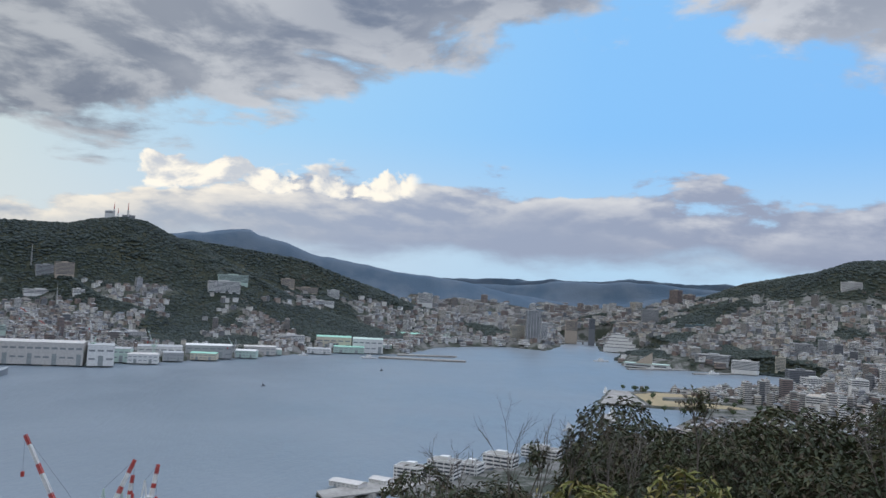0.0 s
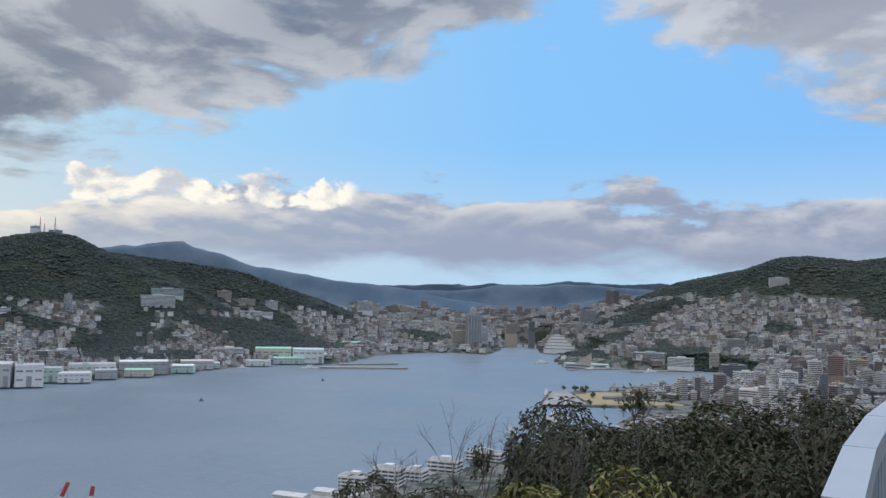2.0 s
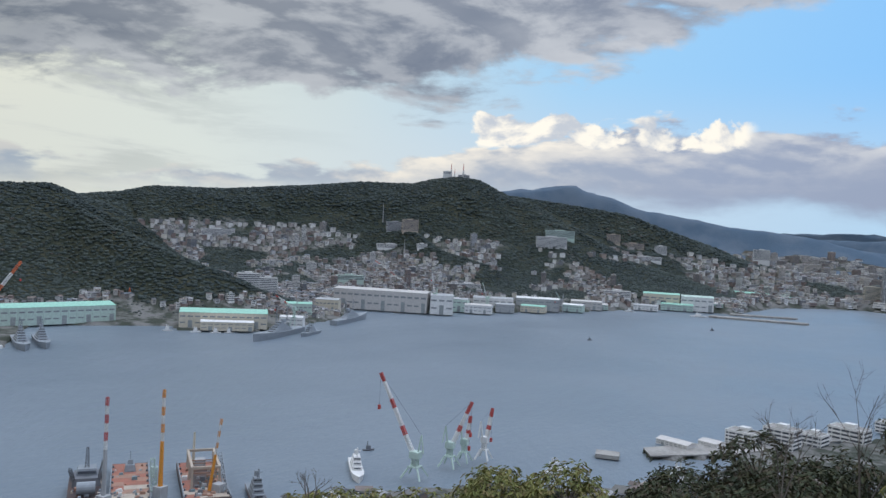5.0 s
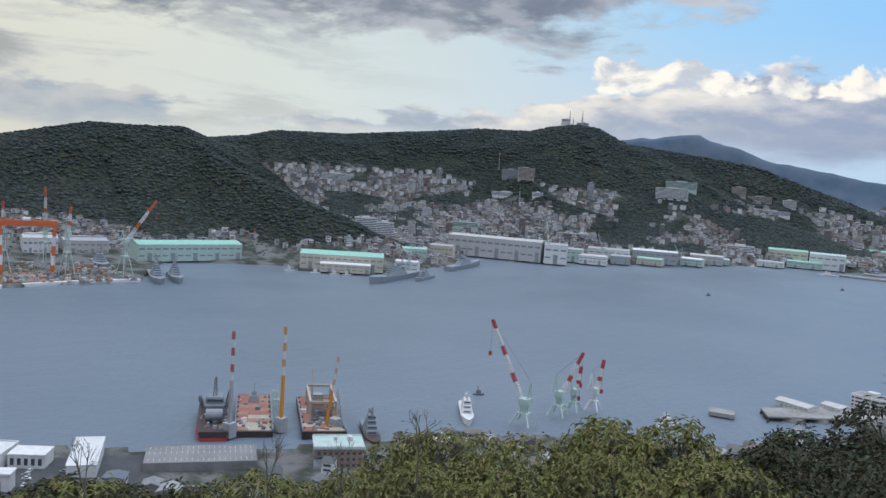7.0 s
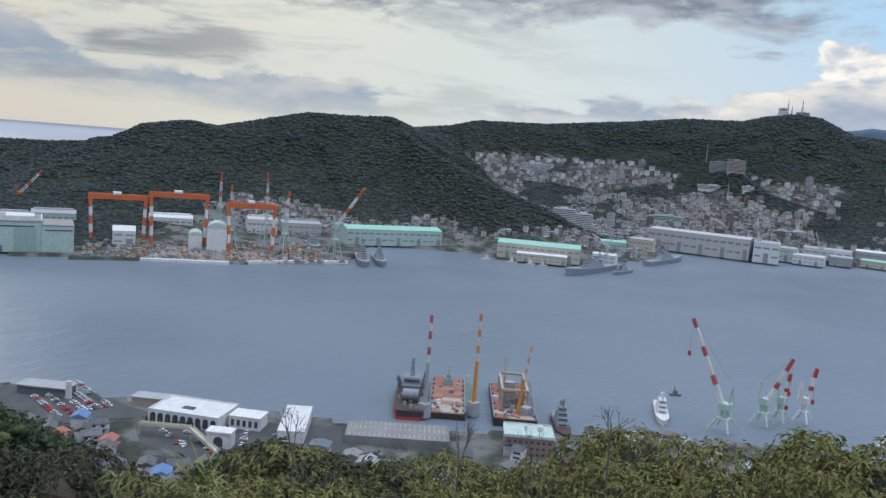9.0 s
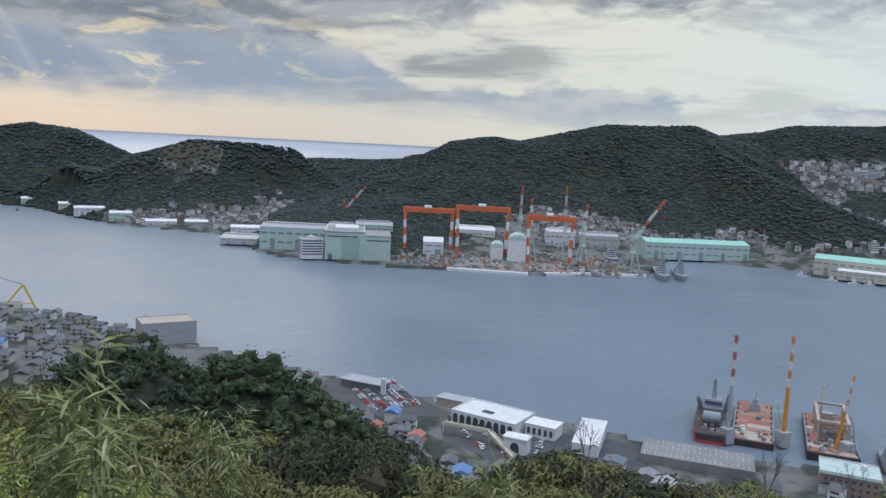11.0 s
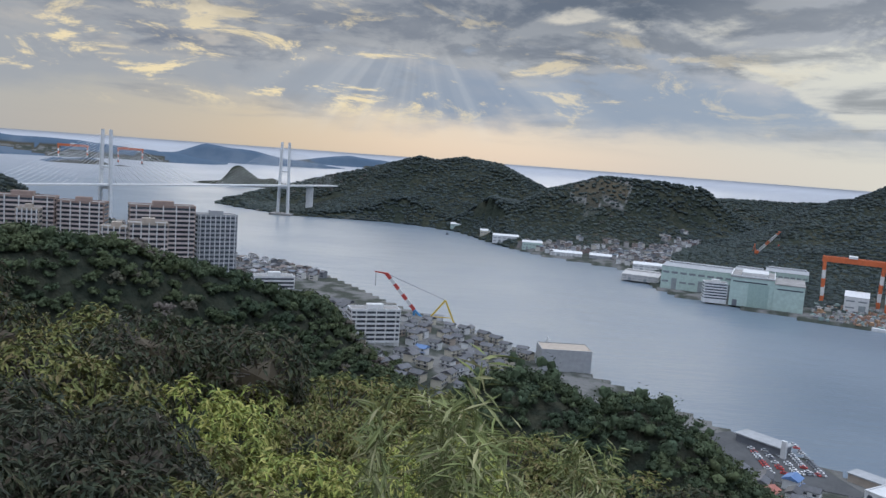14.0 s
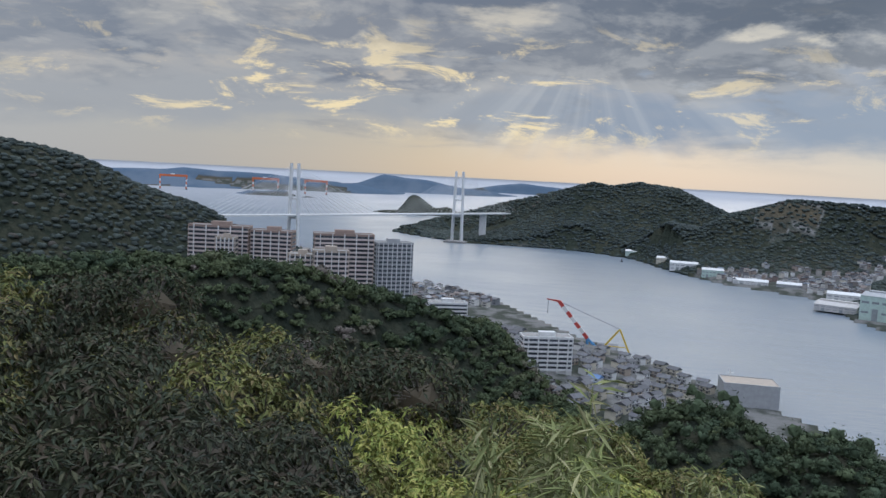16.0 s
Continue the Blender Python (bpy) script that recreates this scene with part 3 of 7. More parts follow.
def build_water():
    az = np.radians(np.arange(0, 360, 1.5))
    r = np.concatenate([[60.0], np.linspace(120, 3200, 40), 3200 * (24000 / 3200) ** np.linspace(0.02, 1, 60)])
    A, R = np.meshgrid(az, r)
    p = draw_in(np.stack([-R * np.sin(A), R * np.cos(A), np.zeros_like(R)], -1))
    na, nr = len(az), len(r)
    i, j = np.meshgrid(np.arange(nr - 1), np.arange(na), indexing="ij")
    j1 = (j + 1) % na
    faces = np.stack([i * na + j, (i + 1) * na + j, (i + 1) * na + j1, i * na + j1], -1).reshape(-1, 4)[:, ::-1]
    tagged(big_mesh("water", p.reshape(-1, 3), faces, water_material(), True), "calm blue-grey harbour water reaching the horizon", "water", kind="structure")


build_land()
build_water()


# ---------------------------------------------------------------- woods and towns
def field(spacing, start, reach, d0, d1, seed, az0=-36.0, az1=140.0):
    """Jittered places seen from the lookout over one another's heads: x, y, z, shore, cover, distance, spacing."""
    rng = np.random.default_rng(seed)
    rows, d = [], d0
    while d < d1:
        rows.append(d)
        d += spacing * max(1.0, d / start) * reach
    out = []
    step = radians(0.25)
    bins = int((radians(az1) - radians(az0)) / step) + 2
    top = np.full(bins, -9.0)
    for d in rows:
        s = spacing * max(1.0, d / start)
        a = np.arange(radians(az0), radians(az1), s / d)
        a = a + (rng.random(len(a)) - 0.5) * s / d * 0.9
        r = d + (rng.random(len(a)) - 0.5) * s * 1.9
        x, y = -r * np.sin(a), r * np.cos(a)
        z, shore, cover = land_height(x, y)
        k = np.clip(((a - radians(az0)) / step).astype(int), 0, bins - 1)
        rise = (z - EYE) / r
        seen = rise > top[k] - 0.012
        np.maximum.at(top, k, np.where(z > -5, rise, -9))
        out.append(np.stack([x, y, z, shore, cover, r, np.full(len(a), s), a], -1)[seen & (shore > 6)])
    return np.concatenate(out), rng


def stamp(template, faces, place, size, turn):
    """Copies of a template, each with its own place, size (x, y, z) and turn, as one array of points and faces."""
    t = np.asarray(template, float)[None] * size[:, None, :]
    c, s = np.cos(turn)[:, None], np.sin(turn)[:, None]
    p = np.stack([t[..., 0] * c - t[..., 1] * s, t[..., 0] * s + t[..., 1] * c, t[..., 2]], -1) + place[:, None, :]
    f = np.asarray(faces)[None] + (np.arange(len(place)) * len(template))[:, None, None]
    return p.reshape(-1, 3), f.reshape(-1, np.asarray(faces).shape[1])


def foliage_material(name, tones, rough=0.75, spec=0.25):
    m = island_material(name, tones, rough)
    shader = m.node_tree.nodes["Principled BSDF"]
    shader.inputs["Specular IOR Level"].default_value = spec
    return m


def crown_material(name, evergreen, sear, rough=0.8):
    """Tree crowns: every tree has a tone of its own between deep and light evergreen, and a few are bare and grey-brown."""
    m = bpy.data.materials.new(name)
    m.use_nodes = True
    n = Nodes(m.node_tree)
    shader = m.node_tree.nodes["Principled BSDF"]
    tree_tone = m.node_tree.nodes.new("ShaderNodeAttribute")
    tree_tone.attribute_name = "tone"
    island = m.node_tree.nodes.new("ShaderNodeNewGeometry").outputs["Random Per Island"]
    coord = m.node_tree.nodes.new("ShaderNodeTexCoord").outputs["Object"]
    stops = [(0.82 * i / (len(evergreen) - 1), c) for i, c in enumerate(evergreen)] + [(0.90, sear[0]), (1.0, sear[1])]
    tone = n.ramp(tree_tone.outputs["Fac"], stops)
    tone = n.mix(1.0, tone, n.ramp(island, [(0.0, 0.72), (1.0, 1.22)]), "MULTIPLY")
    tone = n.mix(1.0, tone, n.ramp(n.noise(coord, 0.6, 3.0), [(0.3, 0.75), (0.7, 1.2)]), "MULTIPLY")
    n.put(shader.inputs["Base Color"], tone)
    shader.inputs["Roughness"].default_value = rough
    shader.inputs["Specular IOR Level"].default_value = 0.15
    return m


# far woods carry distance haze in their leaf tones, bluer and paler
hazy_wood_mat = crown_material("hazy_far_foliage", [(0.044, 0.057, 0.058), (0.051, 0.065, 0.061), (0.062, 0.075, 0.064)], [(0.082, 0.078, 0.066), (0.092, 0.082, 0.072)])
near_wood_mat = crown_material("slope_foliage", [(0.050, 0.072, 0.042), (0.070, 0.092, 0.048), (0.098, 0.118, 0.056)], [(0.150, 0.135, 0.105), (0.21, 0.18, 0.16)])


def give_tone(ob, tone):
    attr = ob.data.attributes.new("tone", "FLOAT", "POINT")
    attr.data.foreach_set("value", np.asarray(tone, np.float32))
    return ob


G = (1 + 5 ** 0.5) / 2
ICO = np.array([(-1, G, 0), (1, G, 0), (-1, -G, 0), (1, -G, 0), (0, -1, G), (0, 1, G), (0, -1, -G), (0, 1, -G), (G, 0, -1), (G, 0, 1), (-G, 0, -1), (-G, 0, 1)]) / (1 + G * G) ** 0.5
ICO_F = np.array([(0, 11, 5), (0, 5, 1), (0, 1, 7), (0, 7, 10), (0, 10, 11), (1, 5, 9), (5, 11, 4), (11, 10, 2), (10, 7, 6), (7, 1, 8),
                  (3, 9, 4), (3, 4, 2), (3, 2, 6), (3, 6, 8), (3, 8, 9), (4, 9, 5), (2, 4, 11), (6, 2, 10), (8, 6, 7), (9, 8, 1)])


ICO_TOP = np.array([f for f in ICO_F if ICO[f][:, 2].mean() > -0.62])


def build_far_woods():
    p, rng = field(6.6, 1900.0, 1.2, 640.0, 4600.0, 5)
    wooded = ((p[:, 4] == 0) | ((p[:, 4] == 2) & (rng.random(len(p)) < 0.5))) & (p[:, 3] > 4)
    garden = (p[:, 4] == 1) & (p[:, 3] > 40) & (p[:, 2] > 8) & (rng.random(len(p)) < 0.16) & (p[:, 5] > 900)
    p = p[wooded | garden]
    n = len(p)
    size = p[:, 6:7] * np.array([[0.82, 0.82, 0.46]]) * (0.6 + 0.6 * rng.random((n, 1)) ** 1.6)
    size = np.where((p[:, 4:5] == 1), size * 0.7, size)
    place = p[:, :3] - np.array([0, 0, 1.0]) * size * 0.1
    verts, faces = stamp(ICO, ICO_TOP, place, size, rng.random(n) * 6.28)
    verts += (rng.random(verts.shape) - 0.5) * np.repeat(size, 12, 0) * 0.45
    patch = 0.45 + 1.1 * fbm(p[:, 0], p[:, 1], 240.0, 3, 61) + rng.normal(0, 0.14, n)
    ob = give_tone(big_mesh("far_woods", draw_in(verts), faces, hazy_wood_mat, True), np.repeat(np.clip(patch, 0, 1), 12))
    tagged(ob, "dense dark evergreen woods covering the hills", "woods", kind="stuff")


def build_slope_woods():
    p, rng = field(5.4, 900.0, 1.0, 120.0, 660.0, 6)
    p = p[(p[:, 4] == 0) & (p[:, 3] > 6)]
    n = len(p)
    lobes, leaves = 5, 150
    size = p[:, 6] * (0.42 + 0.62 * rng.random(n) ** 1.5)
    tone = np.clip(0.42 + 1.3 * fbm(p[:, 0], p[:, 1], 60.0, 3, 71) + rng.normal(0, 0.2, n), 0, 1)
    core = np.repeat(p[:, :3], lobes, 0) + rng.normal(0, 0.46, (n * lobes, 3)) * np.repeat(size, lobes)[:, None] * np.array([1, 1, 0.5])
    core[:, 2] += np.repeat(size, lobes) * 0.8
    radius = np.repeat(size, lobes)[:, None] * (0.34 + 0.30 * rng.random((n * lobes, 1))) * np.array([[1, 1, 0.8]])
    verts, faces = stamp(ICO, ICO_TOP, core, radius * 0.66, rng.random(n * lobes) * 6.28)
    verts += (rng.random(verts.shape) - 0.5) * np.repeat(radius, 12, 0) * 0.8
    # sprays of leaves over the clumps break up their outline
    pick = rng.integers(0, n * lobes, n * leaves)
    way = rng.normal(0, 1, (n * leaves, 3))
    way[:, 2] = np.abs(way[:, 2]) * 1.1 - 0.1
    way /= np.linalg.norm(way, axis=1)[:, None]
    at = core[pick] + way * radius[pick] * (0.9 + 0.5 * rng.random((n * leaves, 1)) ** 2)
    k = 0.50 * np.clip(np.hypot(at[:, 0], at[:, 1])[:, None] / 300.0, 0.5, 1.7) * (0.6 + 0.9 * rng.random((n * leaves, 1)))
    side = np.cross(way, rng.normal(0, 1, way.shape))
    side /= np.linalg.norm(side, axis=1)[:, None] + 1e-6
    other = np.cross(way, side) + way * rng.normal(0, 0.5, (n * leaves, 1))
    tri = np.stack([at + side * k, at + other * k, at - side * k * 0.8 - other * k * 0.5], 1).reshape(-1, 3)
    tf = np.arange(len(tri)).reshape(-1, 3) + len(verts)
    ob = big_mesh("slope_woods", np.concatenate([verts, tri]), np.concatenate([faces, tf]), near_wood_mat, True)
    give_tone(ob, np.concatenate([np.repeat(tone, lobes * 12), np.repeat(tone[pick // lobes], 3)]))
    tagged(ob, "mixed evergreen and bare winter woods on the slopes", "woods", kind="stuff")


build_far_woods()
build_slope_woods()

town_wall_mat = island_material("town_walls", [(0.72, 0.71, 0.69), (0.42, 0.40, 0.38), (0.80, 0.80, 0.79), (0.30, 0.27, 0.25), (0.58, 0.56, 0.53), (0.22, 0.23, 0.25), (0.66, 0.62, 0.55), (0.38, 0.31, 0.27), (0.50, 0.51, 0.53), (0.26, 0.20, 0.18), (0.76, 0.75, 0.72)], 0.85)
town_roof_mat = island_material("town_roofs", [(0.10, 0.105, 0.115), (0.16, 0.16, 0.17), (0.075, 0.08, 0.09), (0.20, 0.16, 0.14), (0.26, 0.26, 0.27), (0.13, 0.10, 0.09), (0.34, 0.34, 0.35), (0.14, 0.17, 0.21), (0.17, 0.13, 0.115)], 0.6)
town_flat_mat = island_material("flat_roofs", [(0.42, 0.42, 0.41), (0.30, 0.31, 0.31), (0.50, 0.49, 0.47), (0.25, 0.28, 0.27), (0.56, 0.56, 0.56), (0.36, 0.30, 0.26)], 0.85)
glass_mat = material("window_glass", (0.05, 0.06, 0.075), 0.2, (0.09, 0.10, 0.12), 0.3)

BOX = [(-.5, -.5, 0), (.5, -.5, 0), (.5, .5, 0), (-.5, .5, 0), (-.5, -.5, 1), (.5, -.5, 1), (.5, .5, 1), (-.5, .5, 1)]
SIDES = [(0, 1, 5, 4), (1, 2, 6, 5), (2, 3, 7, 6), (3, 0, 4, 7)]
GABLE = [(-.56, -.56, 0), (.56, -.56, 0), (.56, .56, 0), (-.56, .56, 0), (-.56, 0, 1), (.56, 0, 1)]
GABLE_F = [(0, 1, 5, 4), (2, 3, 4, 5), (0, 4, 4, 3), (1, 2, 5, 5), (0, 3, 2, 1)]
KEEP_CLEAR = [(-1010, 560, 260), (-930, 760, 190), (-950, 950, 130), (-1180, 330, 170), (-780, 1060, 130), (-1000, 350, 130), (-700, 1600, 110), (-560, 1760, 110), (-450, 1900, 90), (-400, 240, 75), (-470, 200, 45), (-330, 330, 60),
              (330, 1430, 150), (440, 1300, 130), (540, 2150, 120), (560, 2700, 90), (-640, 60, 45), (-620, -340, 140), (-700, -90, 30), (-1420, 170, 60), (-1600, 30, 70), (-1980, -420, 420), (-2300, -600, 400), (-60, 660, 70), (40, 735, 110), (150, 870, 100)]


def triangles(quads):
    q = np.asarray(quads)
    t = np.concatenate([q[:, [0, 1, 2]], q[:, [0, 2, 3]]])
    return t[(t[:, 0] != t[:, 1]) & (t[:, 1] != t[:, 2]) & (t[:, 0] != t[:, 2])]


def build_town():
    p, rng = field(13.0, 1650.0, 1.15, 400.0, 8200.0, 9)
    ok = (p[:, 4] == 1) & (p[:, 3] > 16) & (rng.random(len(p)) < 0.88) & (p[:, 2] < 190) & ((p[:, 5] > 1000) | (p[:, 7] < radians(60)))
    for cx, cy, r in KEEP_CLEAR:
        ok &= np.hypot(p[:, 0] - cx, p[:, 1] - cy) > r
    p = p[ok]
    az = np.degrees(p[:, 7])
    n = len(p)
    # tall blocks crowd the flat valley, small houses the slopes
    flat = (p[:, 2] < 26) & (az < 7) & (p[:, 5] > 1250)
    tall = (az < 40) & (rng.random(n) < np.where(flat, np.where(az < -12, 0.66, 0.46), np.where(p[:, 5] > 4200, 0.34, 0.05)))
    turn = np.where(rng.random(n) < 0.75, np.radians(18) + np.floor(p[:, 0] / 260) * 0.6, rng.random(n) * 3.14) + rng.normal(0, 0.08, n)
    house = p[~tall]
    k = len(house)
    w = house[:, 6:7] * (0.46 + 0.36 * rng.random((k, 2)))
    h = (5.4 + 2.8 * rng.random(k)) * np.clip(house[:, 6] / 13.0, 1, 1.5)
    size = np.column_stack([w, h + 4])
    base = house[:, :3] - np.array([0, 0, 4.0])
    v, f = stamp(BOX, triangles(SIDES), base, size, turn[~tall])
    walls_v, walls_f = [v], [f]
    rv, rf = stamp(GABLE, triangles(GABLE_F), base + np.column_stack([np.zeros((k, 2)), h + 4]), np.column_stack([w, 1.0 + 1.1 * rng.random(k)]), turn[~tall])
    ob = big_mesh("house_roofs", draw_in(rv), rf, town_roof_mat)
    tagged(ob, "grey and brown tiled roofs of crowded hillside houses", "house roofs", kind="stuff")
    glass_v, glass_f, count = [], [], 0
    for level in (0.28, 0.70):
        gs = np.column_stack([w * 1.012 * np.array([[1.0, 0.6]]), np.full(k, 1.15)])
        gv, gf = stamp(np.array(BOX), triangles(SIDES), base + np.column_stack([np.zeros((k, 2)), 4 + h * level - 0.3]), gs * np.array([0.62, 1.69, 1.0]), turn[~tall])
        glass_v.append(gv), glass_f.append(gf + count)
        count += len(gv)
    block = p[tall]
    kb = len(block)
    wb = block[:, 6:7] * (0.55 + 0.45 * rng.random((kb, 2))) * np.where(rng.random((kb, 1)) < 0.2, 1.5, 1.0)
    hb = np.clip(rng.gamma(3.2, 5.8, kb), 8, 55) * np.where(block[:, 5] > 3400, 1.25, 1.0)
    low = np.clip((block[:, 3] - 20) / 120, 0.35, 1)
    hb = np.maximum(hb * low, 6.5)
    bb = block[:, :3] - np.array([0, 0, 3.0])
    v, f = stamp(BOX, triangles(SIDES), bb, np.column_stack([wb, hb + 3]), turn[tall])
    walls_v.append(v), walls_f.append(f + len(walls_v[0]))
    ob = big_mesh("town_walls", draw_in(np.concatenate(walls_v)), np.concatenate(walls_f), town_wall_mat)
    tagged(ob, "plastered walls of crowded houses and flats", "town houses", kind="stuff")
    top = bb + np.column_stack([np.zeros((kb, 2)), hb + 3])
    v, f = stamp(BOX, triangles(SIDES + [(4, 5, 6, 7)]), top - np.array([0, 0, 0.3]), np.column_stack([wb * 1.01, np.full(kb, 0.9)]), turn[tall])
    v2, f2 = stamp(BOX, triangles(SIDES + [(4, 5, 6, 7)]), top + np.array([0.8, 0.6, 0.4]), np.column_stack([wb * 0.34, 2.2 + 1.6 * rng.random(kb)]), turn[tall])
    ob = big_mesh("flat_roofs", draw_in(np.concatenate([v, v2])), np.concatenate([f, f2 + len(v)]), town_flat_mat)
    tagged(ob, "flat roofs with plant rooms on town blocks", "roofs", kind="stuff")
    storeys = np.floor(hb / 3.3).astype(int)
    for s in range(storeys.max()):
        on = storeys > s
        gs = np.column_stack([wb[on] * 1.015, np.full(on.sum(), 1.35)])
        gv, gf = stamp(BOX, triangles(SIDES), bb[on] + np.column_stack([np.zeros((on.sum(), 2)), np.full(on.sum(), 4.2 + 3.3 * s)]), gs, turn[tall][on])
        glass_v.append(gv), glass_f.append(gf + count)
        count += len(gv)
    ob = big_mesh("town_windows", draw_in(np.concatenate(glass_v)), np.concatenate(glass_f), glass_mat)
    tagged(ob, "dark window bands of houses and town blocks", "windows", kind="stuff")
    print("houses", k, "blocks", kb)


build_town()


# ---------------------------------------------------------------- planting round the lookout
CANOPY = [(-36, -6.6), (-28, -6.9), (-23, -6.0), (-19.4, -5.8), (-18, -6.5), (-16.3, -8.2), (-12.7, -10.3), (-9, -11.7), (-6, -12.5), (-2.5, -13.2), (2, -14.2), (6.2, -14.9), (11.7, -14.9),
          (14.2, -14.4), (18.4, -15.8), (21.8, -17.1), (27.9, -16.5), (31.2, -17.7), (35.2, -20.6), (39.8, -21.4), (41.9, -20.8), (44.9, -21.1), (47.8, -21.3), (51.2, -20.8), (54.1, -20.3), (59.4, -21.6), (63.5, -22.2),
          (71.6, -21.2), (78.4, -20.2), (85, -18.8), (89, -17), (94, -15.8), (97.7, -15.5), (101.4, -14.9), (104.7, -13.9), (108, -13.5), (114, -11.1), (118, -10.7), (123.5, -9.6), (126.6, -9.2), (129.4, -7.2), (140, -6.5)]


def leaf_cloud(rng, centres, outward, leaves, length, width, droop):
    """Folded leaves round the twig ends, hanging outwards and down."""
    n = len(centres) * leaves
    c, o = np.repeat(centres, leaves, 0), np.repeat(outward, leaves, 0)
    # each twig ends in a rosette: the leaves spread round its axis and hang
    turn = np.tile(np.arange(leaves) * 2 * math.pi / leaves, len(centres))[:, None] + rng.normal(0, 0.3, (n, 1))
    u = np.cross(o, np.array([0.31, 0.17, 0.93]))
    u /= np.linalg.norm(u, axis=1)[:, None] + 1e-6
    way = o * 0.45 + (u * np.cos(turn) + np.cross(o, u) * np.sin(turn)) * 0.9 + rng.normal(0, 0.22, (n, 3)) + np.array([0, 0, -droop]) * (0.35 + 0.8 * rng.random((n, 1)))
    way /= np.linalg.norm(way, axis=1)[:, None]
    side = np.cross(way, np.array([0, 0, 1.0]) + rng.normal(0, 0.35, (n, 3)))
    side /= np.linalg.norm(side, axis=1)[:, None] + 1e-6
    up = np.cross(side, way)
    k = length * (0.6 + 0.7 * rng.random((n, 1)))
    w = width * (0.7 + 0.6 * rng.random((n, 1)))
    base = c + rng.normal(0, 0.03, (n, 3))
    mid = base + way * k * 0.45
    tip = base + way * k + np.array([0, 0, -0.25]) * k * droop
    pts = np.stack([base, mid + side * w + up * w * 0.35, tip, mid - side * w + up * w * 0.35], 1).reshape(-1, 3)
    i = np.arange(n)[:, None] * 4
    return pts, np.concatenate([i + np.array([[0, 1, 2]]), i + np.array([[0, 2, 3]])])


# the dark tones serve dark-leaved shrubs and also stand in for shade
shrub_tones = {"shrub": [(0.200, 0.205, 0.060), (0.230, 0.220, 0.068), (0.165, 0.180, 0.052), (0.250, 0.220, 0.080), (0.140, 0.160, 0.050), (0.225, 0.180, 0.075), (0.180, 0.195, 0.056)],
               "bright": [(0.34, 0.37, 0.085), (0.40, 0.40, 0.105), (0.27, 0.32, 0.075), (0.43, 0.40, 0.12), (0.23, 0.28, 0.07), (0.36, 0.37, 0.10)],
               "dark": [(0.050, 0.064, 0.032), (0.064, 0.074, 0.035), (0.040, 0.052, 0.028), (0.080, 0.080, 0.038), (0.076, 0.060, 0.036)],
               "bamboo": [(0.27, 0.30, 0.10), (0.33, 0.34, 0.15), (0.22, 0.25, 0.085), (0.40, 0.38, 0.19), (0.18, 0.22, 0.07)]}
leaf_mats = {k: foliage_material("leaves_" + k, v, 0.6, 0.18) for k, v in shrub_tones.items()}
bark_mat = material("bark", (0.10, 0.085, 0.07), 0.9, (0.06, 0.05, 0.042), 3.0, bump=0.02)
twig_mat = material("bare_twigs", (0.16, 0.14, 0.125), 0.9, (0.10, 0.09, 0.08), 4.0)


def make_shrub(kind, seed, twigs, leaves, length, width, droop, label):
    """A shrub about two metres across whose top lies at its origin's height plus one."""
    rng = np.random.default_rng(seed)
    lobes = rng.normal(0, 1, (11, 3)) * np.array([0.62, 0.62, 0.32])
    lobes[0] = (0, 0, 0.4)
    pick = rng.integers(0, 11, twigs)
    way = rng.normal(0, 1, (twigs, 3))
    way[:, 2] = np.abs(way[:, 2]) - 0.25
    way /= np.linalg.norm(way, axis=1)[:, None]
    centres = lobes[pick] + way * (0.48 + 0.16 * rng.random((twigs, 1)))
    v, f = leaf_cloud(rng, centres, way, leaves, length, width, droop)
    root = thing("shrub", Matrix(), label, "shrub", "shrubs on the slope below the lookout")
    crown = big_mesh("crown", v, f, leaf_mats[kind])
    crown.parent = root
    wood = Geo()
    for q in lobes:
        wood.rod((q[0] * 0.15, q[1] * 0.15, -5.5), (q[0] * 0.5, q[1] * 0.5, -0.7), 0.05, 0.035, 5)
        wood.rod((q[0] * 0.5, q[1] * 0.5, -0.7), q + np.array([0, 0, 0.15]), 0.035, 0.012, 5)
    for q in range(0, twigs, 4):
        a = lobes[pick[q]]
        wood.rod(a, centres[q], 0.010, 0.004, 3)
    part("stem", wood, bark_mat, root)
    # dense inner growth, coloured dark to stand in for shade inside the crown
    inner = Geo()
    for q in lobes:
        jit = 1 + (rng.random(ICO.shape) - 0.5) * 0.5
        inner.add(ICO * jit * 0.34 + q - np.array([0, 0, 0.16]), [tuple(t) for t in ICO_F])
    part("inner_foliage", inner, leaf_mats["dark"], root, "inner foliage darkened to stand in for shade")
    return root


